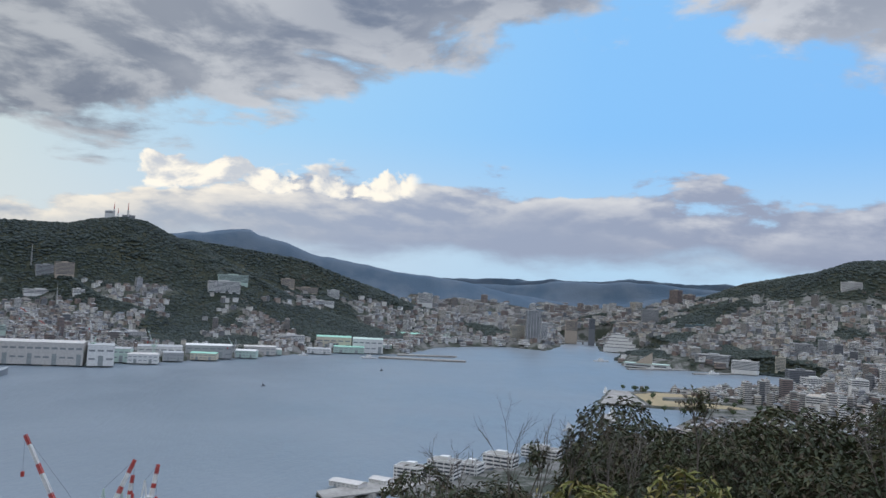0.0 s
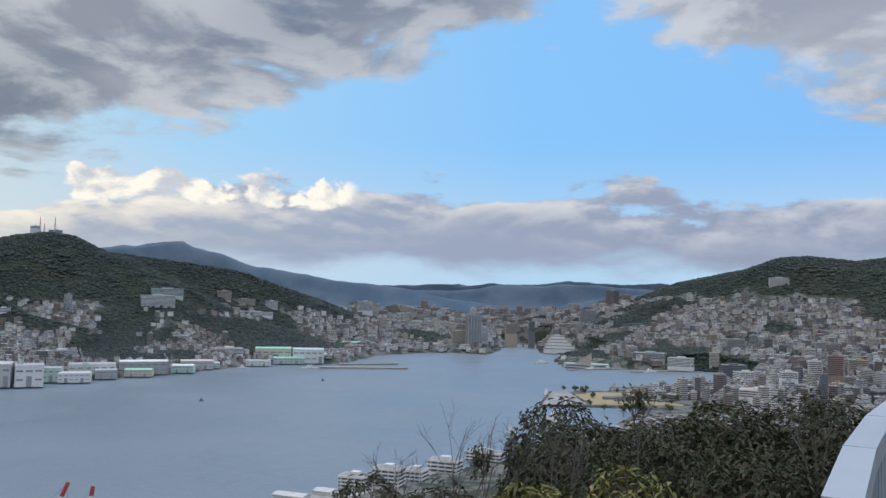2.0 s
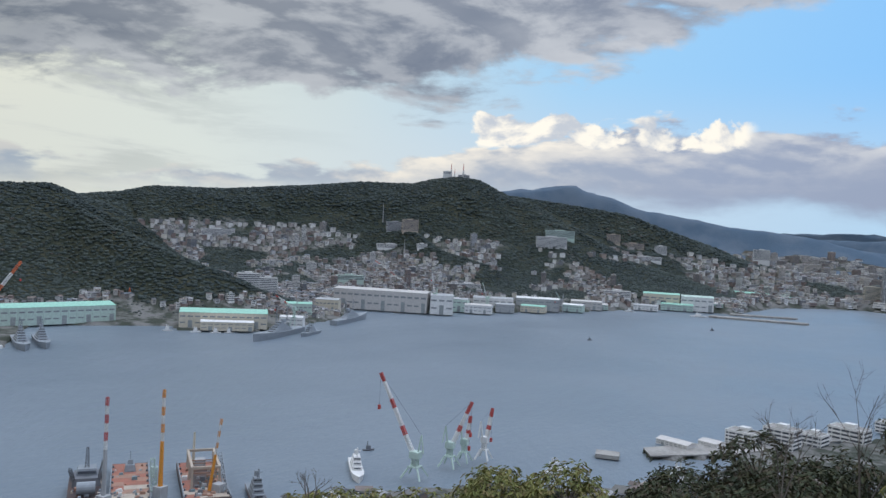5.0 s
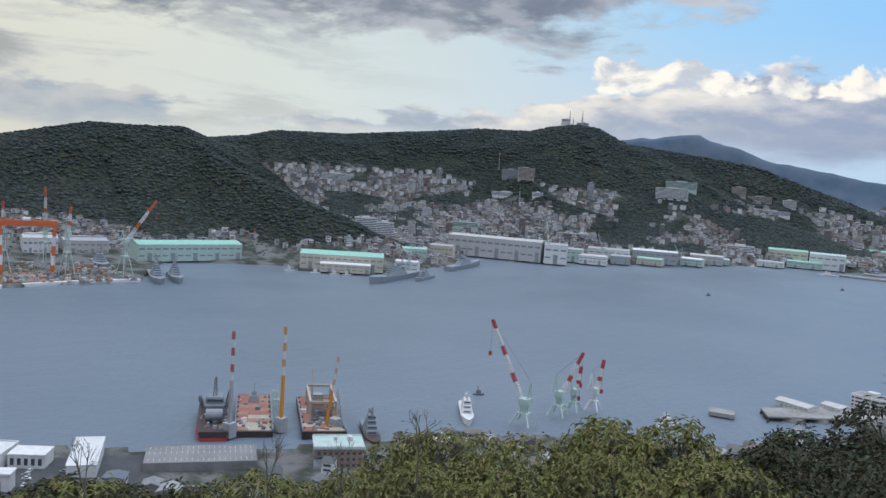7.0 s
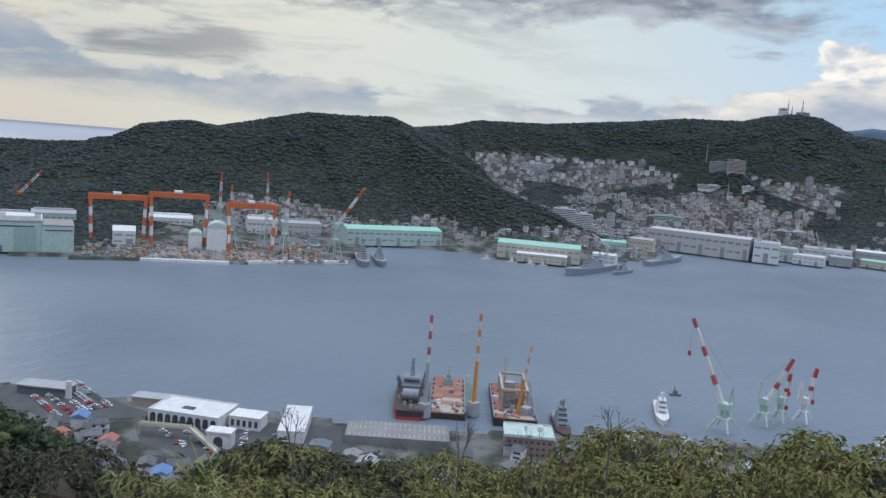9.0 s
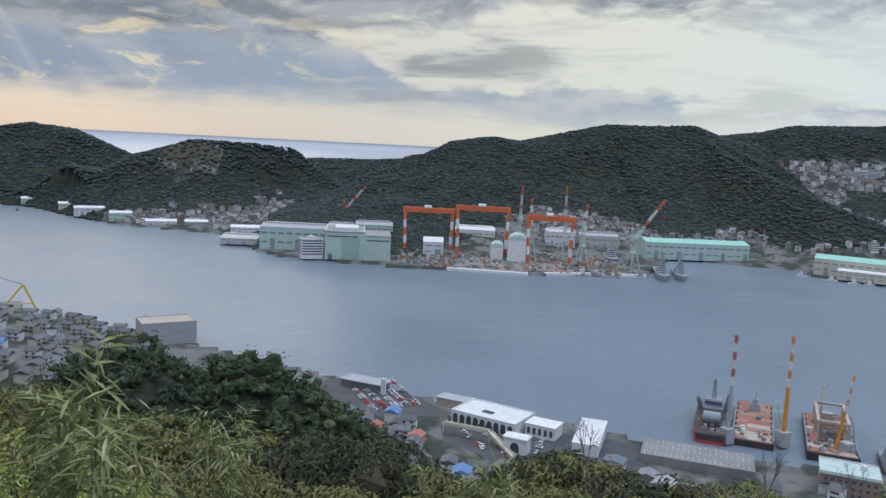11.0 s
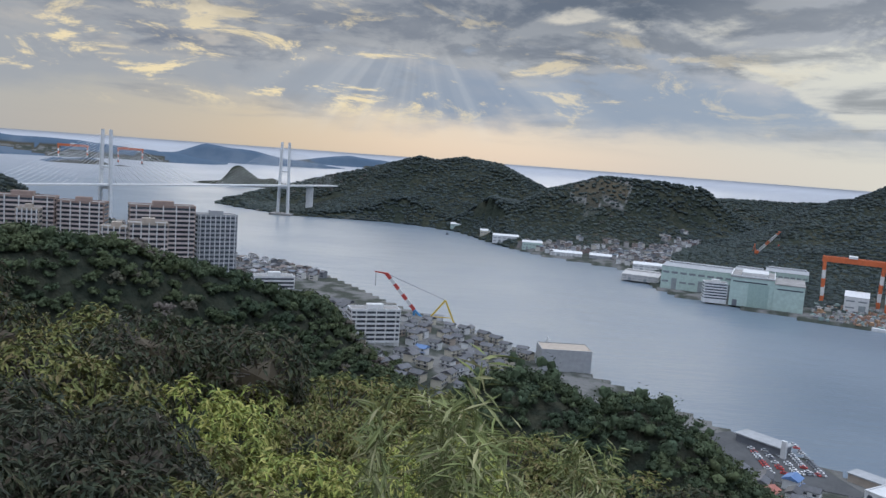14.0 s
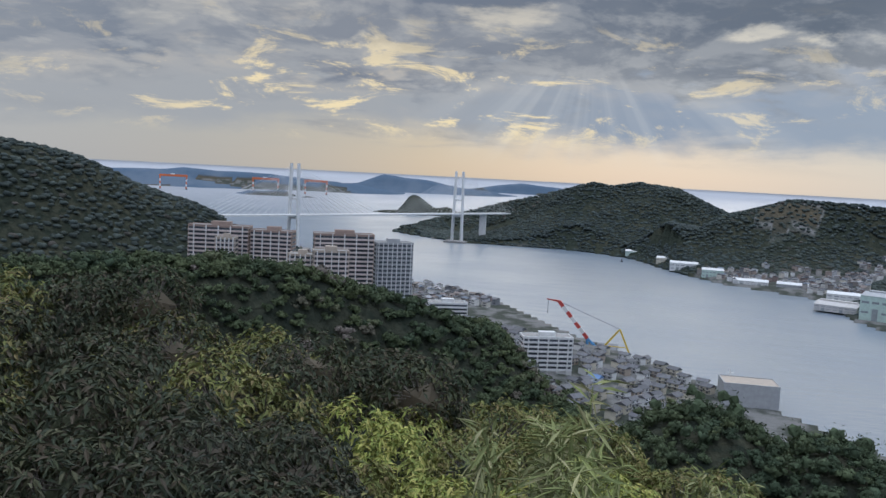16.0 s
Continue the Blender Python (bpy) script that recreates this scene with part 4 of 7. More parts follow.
def build_shrubs():
    kinds = [make_shrub("shrub", 1, 820, 8, 0.135, 0.0190, 0.9, "olive-green evergreen shrub with narrow drooping leaves"),
             make_shrub("shrub", 2, 820, 8, 0.135, 0.0190, 0.8, "brownish-green evergreen shrub with narrow drooping leaves"),
             make_shrub("bright", 3, 820, 8, 0.135, 0.0190, 0.7, "yellow-green leafy shrub on the slope"),
             make_shrub("dark", 4, 820, 8, 0.135, 0.021, 0.8, "dark green evergreen shrub with broad leaves")]
    kinds += [make_shrub("shrub", 5, 1500, 8, 0.092, 0.0165, 0.8, "olive-green evergreen bush with fine drooping leaves"),
              make_shrub("dark", 6, 1500, 8, 0.096, 0.0185, 0.7, "dark green evergreen bush with dense small leaves")]
    rng = np.random.default_rng(12)
    azs, els = [a for a, _ in CANOPY], [e for _, e in CANOPY]
    used = set()
    for row, (dist, drop, wide) in enumerate(((27.0, 0.0, 2.6), (20.0, 2.3, 2.0), (14.5, 5.2, 1.55), (10.5, 9.0, 1.2))):
        step = math.degrees(wide * 1.05 / dist)
        az = -40.0 + step * 0.5 * (row % 2)
        while az < 142:
            a = az + rng.normal(0, step * 0.12)
            d = dist * (0.93 + 0.14 * rng.random())
            el = np.interp(a, azs, els) - drop - rng.random() * 0.5
            if el > -27:
                size = wide * (0.85 + 0.3 * rng.random())
                x, y = polar(a, d)
                # beyond heading 110 the dark kind stands in for shade under the crowns
                pick = 3 if a < 8 and rng.random() < 0.97 else 2 if (76 < a < 108 and row > 0 and rng.random() < 0.85) else 3 if (a > 112 and row > 1 and rng.random() < 0.75) or (a > 120 and rng.random() < 0.5) or (a > 110 and rng.random() < 0.2) or (36 < a < 76 and rng.random() < 0.3) else int(rng.integers(0, 2))
                if row < 2 and pick != 2:
                    pick = 5 if pick == 3 else 4
                z = EYE + d * math.tan(radians(el)) - size * (1.02 if pick > 3 else 1.18)
                m = Matrix.LocRotScale((x, y, z), Euler((0, 0, rng.random() * 6.28)), (size, size, size * 0.95))
                if pick not in used:
                    used.add(pick)
                    kinds[pick].matrix_world = m
                else:
                    ob = copy_thing(kinds[pick], m)
                    ob.scale = (size, size, size * 0.95)
            az += step


def build_bamboo(az, dist, el, size, seed):
    rng = np.random.default_rng(seed)
    x, y = polar(az, dist)
    root = thing("bamboo", pose(x, y, EYE + dist * math.tan(radians(el))), "pale green bamboo with long narrow leaves above the shrubs", "bamboo", "bamboo by the lookout")
    ends, ways = [], []
    for _ in range(9):
        lean = rng.normal(0, 0.28, 2) * size
        top = np.array([lean[0], lean[1], -0.25 * size + rng.normal(0, 0.22) * size])
        culms = Geo()
        culms.rod((lean[0] * 0.2, lean[1] * 0.2, -4.0), top, 0.012, 0.004, 5)
        part("culm", culms, leaf_mats["bamboo"], root)
        for k in range(5):
            ends.append(top - np.array([0, 0, 0.16 * k * size]))
            ways.append(np.array([lean[0], lean[1], 0.5 - 0.2 * k]))
    ways = np.array(ways) / np.linalg.norm(ways, axis=1)[:, None]
    v, f = leaf_cloud(rng, np.array(ends), ways, 8, 0.30 * size, 0.017 * size, 0.25)
    big_mesh("foliage", v, f, leaf_mats["bamboo"]).parent = root


def build_sapling(az, dist, el, height, seed, leafy=0):
    """A bare winter sapling: a leading shoot with forked twigs."""
    rng = np.random.default_rng(seed)
    x, y = polar(az, dist)
    root = thing("sapling", pose(x, y, EYE + dist * math.tan(radians(el)) - height), "thin bare winter sapling rising above the shrubs", "sapling", "bare saplings")
    wood = Geo()

    def grow(a, way, length, r, depth):
        b = a + way * length
        wood.rod(a, b, r, r * 0.6, 4)
        if depth:
            for _ in range(3):
                w = way + Vector(rng.normal(0, 0.42, 3)) + Vector((0, 0, 0.15))
                grow(a + (b - a) * (0.45 + 0.5 * rng.random()), w.normalized(), length * 0.55, r * 0.55, depth - 1)
    wood.rod((0, 0, -6), (0, 0, 0), 0.03, 0.02, 5)
    for _ in range(3):
        grow(Vector((0, 0, 0)), Vector((rng.normal(0, 0.18), rng.normal(0, 0.18), 1)).normalized(), height * 0.75, 0.016, 3)
    part("shoot", wood, twig_mat, root)
    if leafy:
        c = rng.normal(0, 0.16, (40, 3)) + np.array([0, 0, height * 0.8])
        v, f = leaf_cloud(rng, c, rng.normal(0, 1, (40, 3)), 5, 0.13, 0.03, 0.3)
        big_mesh("foliage", v, f, leaf_mats["dark"]).parent = root


build_shrubs()
build_bamboo(89.0, 5.4, -15.6, 0.72, 3)
build_bamboo(91.5, 5.6, -18.0, 0.62, 4)
build_bamboo(87.0, 5.2, -19.5, 0.58, 8)
build_bamboo(80.0, 6.5, -18.6, 0.5, 5)
build_bamboo(62.0, 6.2, -22.6, 0.6, 6)
for i, (a, e, h, leafy) in enumerate([(-0.8, -11.2, 1.2, 0), (-5.4, -9.2, 1.6, 0), (-6.9, -9.6, 1.3, 1), (-9.3, -9.4, 1.0, 1), (-12.0, -8.8, 1.5, 0), (-13.6, -8.8, 1.1, 0), (-17.6, -5.8, 0.8, 1), (-28.6, -5.2, 1.5, 1), (41.6, -19.2, 0.7, 0), (36.5, -19.6, 0.8, 0), (53.6, -19.0, 0.7, 0), (31.0, -17.0, 0.6, 0)]):
    build_sapling(a, 19.0, e, h * 1.5, 30 + i, leafy)


def build_railing():
    """The lookout's curved parapet: broad pale coping plates over close upright slats."""
    rail_mat = material("painted_aluminium", (0.40, 0.43, 0.47), 0.4, (0.35, 0.38, 0.42), 1.5, metal=0.3)
    slat_mat = material("grey_slats", (0.26, 0.30, 0.34), 0.5, (0.20, 0.23, 0.27), 2.0)
    root = thing("parapet", pose(0, 0, 0), "curved lookout parapet with pale metal coping over grey slats", "railing")
    line = []
    for k in range(9):
        az = -28.8 - k * 1.3
        line.append((az, 1.55 + 0.50 * k, -11.6 + 6.9 * (1 - math.exp(-k / 2.0)) * 1.17))
    pts = [Vector((*polar(a, d), EYE + d * math.tan(radians(e)))) for a, d, e in line]
    for k in range(len(pts) - 1):
        a, b = pts[k], pts[k + 1]
        along = (b - a)
        along.z = 0
        out = Vector((along.y, -along.x, 0)).normalized()
        g = Geo()
        w = out * 0.066
        e = (b - a) * 0.006
        top = [a + e, b - e, b - e + w, a + e + w]
        g.add([p for p in top] + [p - Vector((0, 0, 0.05)) for p in top], [(0, 1, 2, 3), (7, 6, 5, 4), (0, 4, 5, 1), (1, 5, 6, 2), (2, 6, 7, 3), (3, 7, 4, 0)])
        part("coping_plate", g, rail_mat, root, "pale coping plate")
        for i in range(6):
            q = a + (b - a) * (i + 0.5) / 6 + out * 0.05
            part("slat", Geo().box(-0.035, -0.012, -1.3, 0.035, 0.012, -0.055, Matrix.Translation(q) @ Matrix.Rotation(math.atan2(along.y, along.x), 4, "Z")), slat_mat, root)


build_railing()


# ---------------------------------------------------------------- buildings
def paint(name, c, rough=0.7, scale=0.25):
    return material(name, c, rough, tuple(v * 0.82 for v in c), scale, varied=0.08)


white_mat = paint("white_render", (0.74, 0.74, 0.73))
cream_mat = paint("cream_render", (0.62, 0.57, 0.46))
grey_mat = paint("grey_panels", (0.40, 0.41, 0.42))
dark_mat = paint("dark_grey_panels", (0.17, 0.18, 0.20))
pale_mat = paint("pale_green_sheet", (0.50, 0.62, 0.56))
mint_mat = paint("mint_roof_sheet", (0.33, 0.60, 0.48))
brown_mat = paint("brown_tiles", (0.33, 0.24, 0.20))
tan_mat = paint("tan_render", (0.46, 0.39, 0.32))
teal_mat = paint("blue_green_glass", (0.16, 0.24, 0.27), 0.3)
orange_mat = paint("orange_paint", (0.62, 0.15, 0.05))
red_mat = paint("red_paint", (0.48, 0.06, 0.05))
rust_mat = material("rusty_deck", (0.36, 0.20, 0.14), 0.9, (0.26, 0.17, 0.13), 0.15)
steel_mat = paint("naval_grey", (0.28, 0.31, 0.34))
hull_mat = material("black_hull", (0.035, 0.035, 0.04), 0.5, (0.09, 0.05, 0.04), 0.1)
concrete_mat = material("quay_concrete", (0.34, 0.33, 0.31), 0.9, (0.22, 0.21, 0.20), 0.05)
asphalt_mat = material("asphalt", (0.085, 0.087, 0.09), 0.9, (0.06, 0.062, 0.065), 0.08)
yellow_mat = paint("yellow_paint", (0.68, 0.48, 0.06))
blue_mat = paint("blue_paint", (0.10, 0.30, 0.58))
lawn_mat = material("dry_lawn", (0.34, 0.27, 0.16), 0.95, (0.26, 0.22, 0.13), 0.03)
tile_mat = material("roof_tiles", (0.15, 0.155, 0.165), 0.6, (0.10, 0.10, 0.11), 0.4, varied=0.4)
red_roof_mat = paint("red_roof_sheet", (0.42, 0.16, 0.12))
blue_roof_mat = paint("blue_roof_sheet", (0.14, 0.24, 0.45))


shed_glass = material("dusty_glass", (0.17, 0.19, 0.21), 0.35, (0.24, 0.26, 0.27), 0.2)
shed_door = material("roller_door", (0.30, 0.33, 0.33), 0.6, (0.22, 0.24, 0.25), 0.2)
stone_mat = paint("pinkish_sheet", (0.56, 0.54, 0.52))


def ground_at(x, y):
    return float(land_height(np.array([x]), np.array([y]))[0][0])


def facing(az, dist, twist=0.0):
    """A frame on the ground whose x runs along the view's breadth and whose y points away from the lookout."""
    x, y = polar(az, dist)
    return Matrix.Translation((x, y, 0)) @ Matrix.Rotation(radians(az + twist), 4, "Z")


def building(az0, az1, dist, el, depth, wall, label, floors=6, twist=0.0, roof=None, name="office_building", group="", glass=None, balcony=None, hut=True, piers=0, seat=False):
    """A flat-roofed block between two headings with its roof at the given height over the eye: walls, roof, plant room, a window band for each storey."""
    mid = (az0 + az1) / 2
    if seat:  # find the spot on the slope where the block stands at this height
        want = floors * 3.6 + 2
        dist = min(range(int(dist) - 450, int(dist) + 420, 15), key=lambda d: abs(ground_at(*polar(mid, d)) + want - EYE - d * math.tan(radians(el))))
    width = abs(az0 - az1) * radians(1) * dist
    top = EYE + dist * math.tan(radians(el))
    m = facing(mid, dist, twist)
    base = min(ground_at(*polar(a, dist + e)) for a in (az0, az1, mid) for e in (0, depth)) - 1.0
    base = max(base, 2.0)
    if dist > NEAR:
        k = (NEAR + ROOM * (1 - math.exp(-(dist - NEAR) / 2500.0))) / dist
        m, width, depth = facing(mid, dist * k, twist), width * k, depth * k
        top, base = EYE - (EYE - top) * k, EYE - (EYE - base) * k
    root = thing(name, Matrix.Translation((0, 0, base)) @ m, label, "building", group)
    h, w = top - base, width / 2
    part("wall", Geo().box(-w, 0, 0, w, depth, h), wall, root)
    t = 0.5
    par = Geo()
    for b in ((-w - .1, -.1, w + .1, t), (-w - .1, depth - t, w + .1, depth + .1), (-w - .1, t, -w + t, depth - t), (w - t, t, w + .1, depth - t)):
        par.box(b[0], b[1], h + 0.01, b[2], b[3], h + 0.9)
    part("parapet", par, wall, root)
    part("roof", Geo().box(-w + t, t, h + 0.004, w - t, depth - t, h + 0.25), roof or concrete_mat, root)
    if hut:
        part("plant_room", Geo().box(-w * 0.3, depth * 0.35, h + 0.25, w * 0.35, depth * 0.75, h + 3.6), wall, root)
    step = min(3.6, h / max(floors, 1)) if floors else 0
    for i in range(floors):
        z = h - step * (i + 0.78)
        if z < 0.5:
            break
        band = Geo().box(-w + 0.8, -0.05, z, w - 0.8, 0.02, z + step * 0.5)
        band.box(-w - 0.05, 0.8, z, -w + 0.02, depth - 0.8, z + step * 0.5)
        band.box(w - 0.02, 0.8, z, w + 0.05, depth - 0.8, z + step * 0.5)
        part("window_band", band, glass or glass_mat, root)
        if balcony:
            part("balcony", Geo().box(-w + 0.3, -1.3, z - step * 0.42, w - 0.3, -0.06, z - step * 0.30).box(-w + 0.3, -1.3, z - step * 0.29, w - 0.3, -1.15, z + step * 0.02), balcony, root)
    for i in range(piers):
        x = -w + (i + 0.5) * 2 * w / piers
        part("pier", Geo().box(x - 0.35, -1.45 if balcony else -0.4, 0, x + 0.35, -0.07, h + 0.4), white_mat, root)
    return root


def shed(az0, az1, dist, el, depth, wall, roof, label, bays=6, twist=0.0, rise=3.0, group="dockyard sheds", monitor=False):
    """A long works hall: walls, pitched roof, a row of doors and a row of high windows."""
    mid, width = (az0 + az1) / 2, abs(az0 - az1) * radians(1) * dist
    top = EYE + dist * math.tan(radians(el))
    base = 2.5
    root = thing("works_hall", Matrix.Translation((0, 0, base)) @ facing(mid, dist, twist), label, "industrial hall", group)
    h, w = max(top - base - rise, 4.0), width / 2
    part("wall", Geo().box(-w, 0, 0, w, depth, h), wall, root)
    roof_part = part("roof", Geo().gable(-w, 0, h + 0.02, w, depth, rise), roof, root)
    if monitor:
        part("roof_light", Geo().box(-w * 0.9, depth * 0.42, h + rise * 0.75, w * 0.9, depth * 0.58, h + rise + 1.8), roof, roof_part)
    for i in range(bays):
        x = -w + (i + 0.5) * 2 * w / bays
        b = w / bays * 0.72
        part("window", Geo().box(x - b, -0.08, h * 0.70, x + b, -0.01, h * 0.79), shed_glass, root)
        if i % 3 == 1:
            part("door", Geo().box(x - b * 0.8, -0.12, 0, x + b * 0.8, -0.01, h * 0.5), shed_door, root)
        else:
            part("window", Geo().box(x - b, -0.08, h * 0.30, x + b, -0.01, h * 0.38), shed_glass, root)
        part("pilaster", Geo().box(x + w / bays - 0.3, -0.3, 0, x + w / bays + 0.3, -0.01, h - 0.1), wall, root)
    return root


# the city at the head of the harbour
building(-5.9, -6.9, 2720, -0.95, 30, grey_mat, "tall grey residential tower by the harbour mouth", 26, 10, name="apartment_tower", piers=5)
building(-6.1, -6.5, 2760, -0.45, 14, white_mat, "white high-rise top behind the grey tower", 20, 0, name="apartment_tower")
building(-4.9, -5.8, 2760, -2.04, 26, cream_mat, "cream apartment block beside the tower", 14, 12, name="apartment_block")
building(-6.95, -7.4, 2760, -1.75, 20, white_mat, "slim pale apartment block on the quay", 16, 8, name="apartment_block")
for k in range(5):
    building(-11.2 - 0.12 * k, -13.6 + 0.25 * k, 2740 + 14 * k, -3.1 + 0.22 * k, 40 - 6 * k, white_mat, "terraced white office with stacked curved decks", 1, -8, name="terraced_office", hut=(k == 4))
building(-12.3, -14.1, 3000, -1.42, 60, tan_mat, "large blank beige hall in the city", 3, 5)
building(-13.7, -14.8, 3150, -0.44, 30, grey_mat, "tall grey office slab in the city", 14, 10)
building(-16.5, -18.4, 2900, -1.32, 45, teal_mat, "dark glass government office in town", 9, -6)
building(-17.1, -19.0, 2700, -2.19, 40, teal_mat, "low dark glass office with a flat roof", 7, -6)
building(-17.2, -19.3, 2230, -3.25, 50, grey_mat, "low grey flat-roofed building along the waterfront", 4, -10)
building(-19.5, -21.1, 2185, -3.51, 30, white_mat, "white waterfront office with long window bands", 6, -12)
building(-22.2, -22.8, 2225, -3.09, 20, cream_mat, "narrow pale yellow office block", 9, 5)
building(-23.0, -24.6, 1880, -3.85, 35, dark_mat, "dark glazed office building in town", 8, 15)
building(-24.0, -25.3, 1840, -4.27, 32, white_mat, "white office with a dark window grid", 6, 25, piers=8)
building(-26.6, -27.6, 1620, -4.16, 26, white_mat, "tall blank white building in town", 3, 12)
building(-24.0, -26.3, 1380, -5.42, 45, white_mat, "white low building with a brown flat roof", 3, -6, roof=tan_mat)
building(-27.0, -28.1, 2500, -2.32, 30, steel_mat, "dark blue striped office block", 9, -8, piers=9)
for a0, a1, d, e, mt, lb in ((-24.7, -25.15, 2400, -1.86, grey_mat, "grey apartment tower in the city"), (-25.2, -25.6, 2410, -1.95, white_mat, "white apartment tower in the city"), (-23.3, -24.4, 2350, -2.16, grey_mat, "broad grey apartment tower in town"),
                         (-22.0, -22.7, 2450, -1.91, tan_mat, "tan apartment tower in the city"), (-25.6, -26.1, 2350, -2.09, dark_mat, "dark brick apartment tower in town"), (-26.4, -27.0, 2450, -1.86, white_mat, "white office tower in town"),
                         (-26.2, -27.0, 3000, -0.99, brown_mat, "brown slab block under the hill"), (-25.9, -27.1, 3000, 1.9, white_mat, "white hotel high on the hillside"), (-18.0, -19.4, 3150, -0.55, brown_mat, "reddish brown block in the city"),
                         (1.7, 0.7, 3150, -0.1, white_mat, "white apartment slab under the hill"), (-28.2, -29.0, 1750, -3.4, white_mat, "white apartment block in town"), (-29.3, -30.2, 1700, -3.0, brown_mat, "brown and white apartment tower"),
                         (-30.5, -31.6, 1900, -3.2, tan_mat, "tan apartment block in town"), (-20.0, -20.9, 2500, -2.3, grey_mat, "plain grey office block in the city"), (-28.6, -30.0, 2400, -2.2, grey_mat, "plain grey office block in the city"), (-8.6, -9.4, 3100, -1.5, tan_mat, "tan office block by the river"),
                         (-10.2, -10.6, 3050, -1.3, dark_mat, "dark narrow office tower by the river"), (-15.9, -16.6, 3120, -0.9, white_mat, "white office tower in town")):
    building(a0, a1, d, e, 24, mt, lb, 10, 6, name="city_block")
# hillside hotels, schools and flats
for a0, a1, d, e, dp, mt, fl, lb in ((26.5, 25.3, 2450, 0.55, 30, grey_mat, 8, "grey hotel tower on the wooded hill"), (25.4, 24.3, 2460, 0.75, 30, tan_mat, 9, "tan hotel wing on the wooded hill"), (27.1, 25.2, 2330, -1.03, 30, white_mat, 3, "low white hotel building on the hill"),
                                 (24.3, 23.6, 2320, -0.9, 24, white_mat, 3, "white stair block of a hill hotel"), (16.0, 13.9, 2450, 0.05, 30, white_mat, 9, "large white hotel on the hillside"), (15.4, 13.4, 2550, 0.50, 30, pale_mat, 6, "pale upper wing of a hillside hotel"),
                                 (11.2, 10.3, 2600, 0.43, 24, tan_mat, 8, "tan apartment slab on the hillside"), (10.2, 8.7, 2580, -0.1, 24, tan_mat, 5, "brown school building on the hillside"), (9.8, 7.5, 2350, -0.97, 20, white_mat, 3, "long pale school building"),
                                 (8.0, 7.2, 2450, -0.2, 20, white_mat, 7, "white stepped hospital building"), (36.5, 35.0, 1650, -3.50, 24, white_mat, 9, "large white apartment slab by the dockyard"), (35.1, 33.8, 1690, -3.75, 24, white_mat, 8, "white apartment slab beside a wooded knoll"),
                                 (39.0, 37.0, 2300, -0.55, 28, white_mat, 5, "white hospital on the upper slope"), (30.0, 27.9, 2050, -3.34, 24, pale_mat, 3, "pale building with a green roof"), (21.5, 19.7, 2050, -3.53, 26, white_mat, 6, "white office near the dockyard"),
                                 (46.0, 43.5, 1520, -5.09, 20, white_mat, 3, "low white office among houses"), (11.2, 9.4, 2370, -3.43, 30, white_mat, 4, "white waterfront office with dark bands"), (71.7, 71.1, 2300, -1.72, 14, white_mat, 4, "lone white apartment block on the saddle")):
    building(a0, a1, d, e, dp, mt, lb, fl, 8, name="hillside_building", seat=d > 2250)
# works halls along the far shore
shed(30.1, 23.4, 1665, -4.2, 60, stone_mat, stone_mat, "very long grey dockyard hall on the quay", 14, -14)
shed(23.2, 21.6, 1640, -4.35, 50, white_mat, grey_mat, "white gabled dockyard hall", 3, 0)
shed(20.2, 17.4, 1790, -4.35, 40, white_mat, grey_mat, "white dockyard workshop on the quay", 6, 0)
shed(17.2, 14.2, 1850, -4.2, 40, grey_mat, white_mat, "grey dockyard workshop with a pale roof", 6, 0)
shed(8.6, 6.2, 2150, -3.35, 60, cream_mat, mint_mat, "cream market hall with a green roof", 5, 0)
shed(6.1, 4.0, 2140, -3.4, 60, white_mat, pale_mat, "white market hall with a pale green roof", 5, 0)
shed(3.6, 0.6, 2620, -2.9, 60, pale_mat, mint_mat, "low pale warehouse with a green roof", 6, 0)
shed(51.0, 43.8, 1335, -5.75, 42, pale_mat, mint_mat, "long pale dockyard shed with a mint green roof", 14, 22, 5.0)
shed(40.2, 34.4, 1300, -6.0, 44, cream_mat, mint_mat, "long cream dockyard shed with a mint green roof", 12, -2, 5.0)
shed(38.8, 35.3, 1272, -6.75, 24, cream_mat, white_mat, "low cream annex on the quay", 8, -2, 2.0)
shed(33.6, 32.0, 1330, -6.3, 26, white_mat, white_mat, "small white workshop on the quay", 4, -10, 2.0)
shed(77.6, 72.9, 1180, -6.3, 60, pale_mat, grey_mat, "large pale shipyard shed with a grey roof", 8, -8, 3.0, monitor=True)
shed(70.8, 64.2, 1420, -5.34, 60, white_mat, grey_mat, "long white plate shop behind the cranes", 12, 0, 3.0, monitor=True)
shed(64.0, 59.0, 1440, -5.6, 60, white_mat, pale_mat, "pale fabrication shed behind the docks", 9, 0, 3.0)
shed(66.2, 64.8, 1170, -6.8, 45, white_mat, white_mat, "small white gabled slipway shed", 2, 0, 5.0)
shed(74.7, 70.6, 1480, -5.35, 50, pale_mat, white_mat, "pale workshop row under the hill", 7, 0, 2.0)
for a0, a1, d, e, mt in ((92.3, 90.4, 1810, -4.75, pale_mat), (90.2, 88.6, 1680, -5.05, cream_mat), (89.3, 87.3, 1590, -5.3, white_mat), (87.2, 85.8, 1510, -5.6, pale_mat), (85.2, 83.0, 1460, -6.1, white_mat), (82.5, 80.6, 1450, -6.1, grey_mat), (79.5, 77.2, 1345, -6.4, white_mat)):
    shed(a0, a1, d, e, 36, mt, white_mat, "low waterfront workshop with a pale metal roof", 6, 0, 2.5, "waterfront workshops")

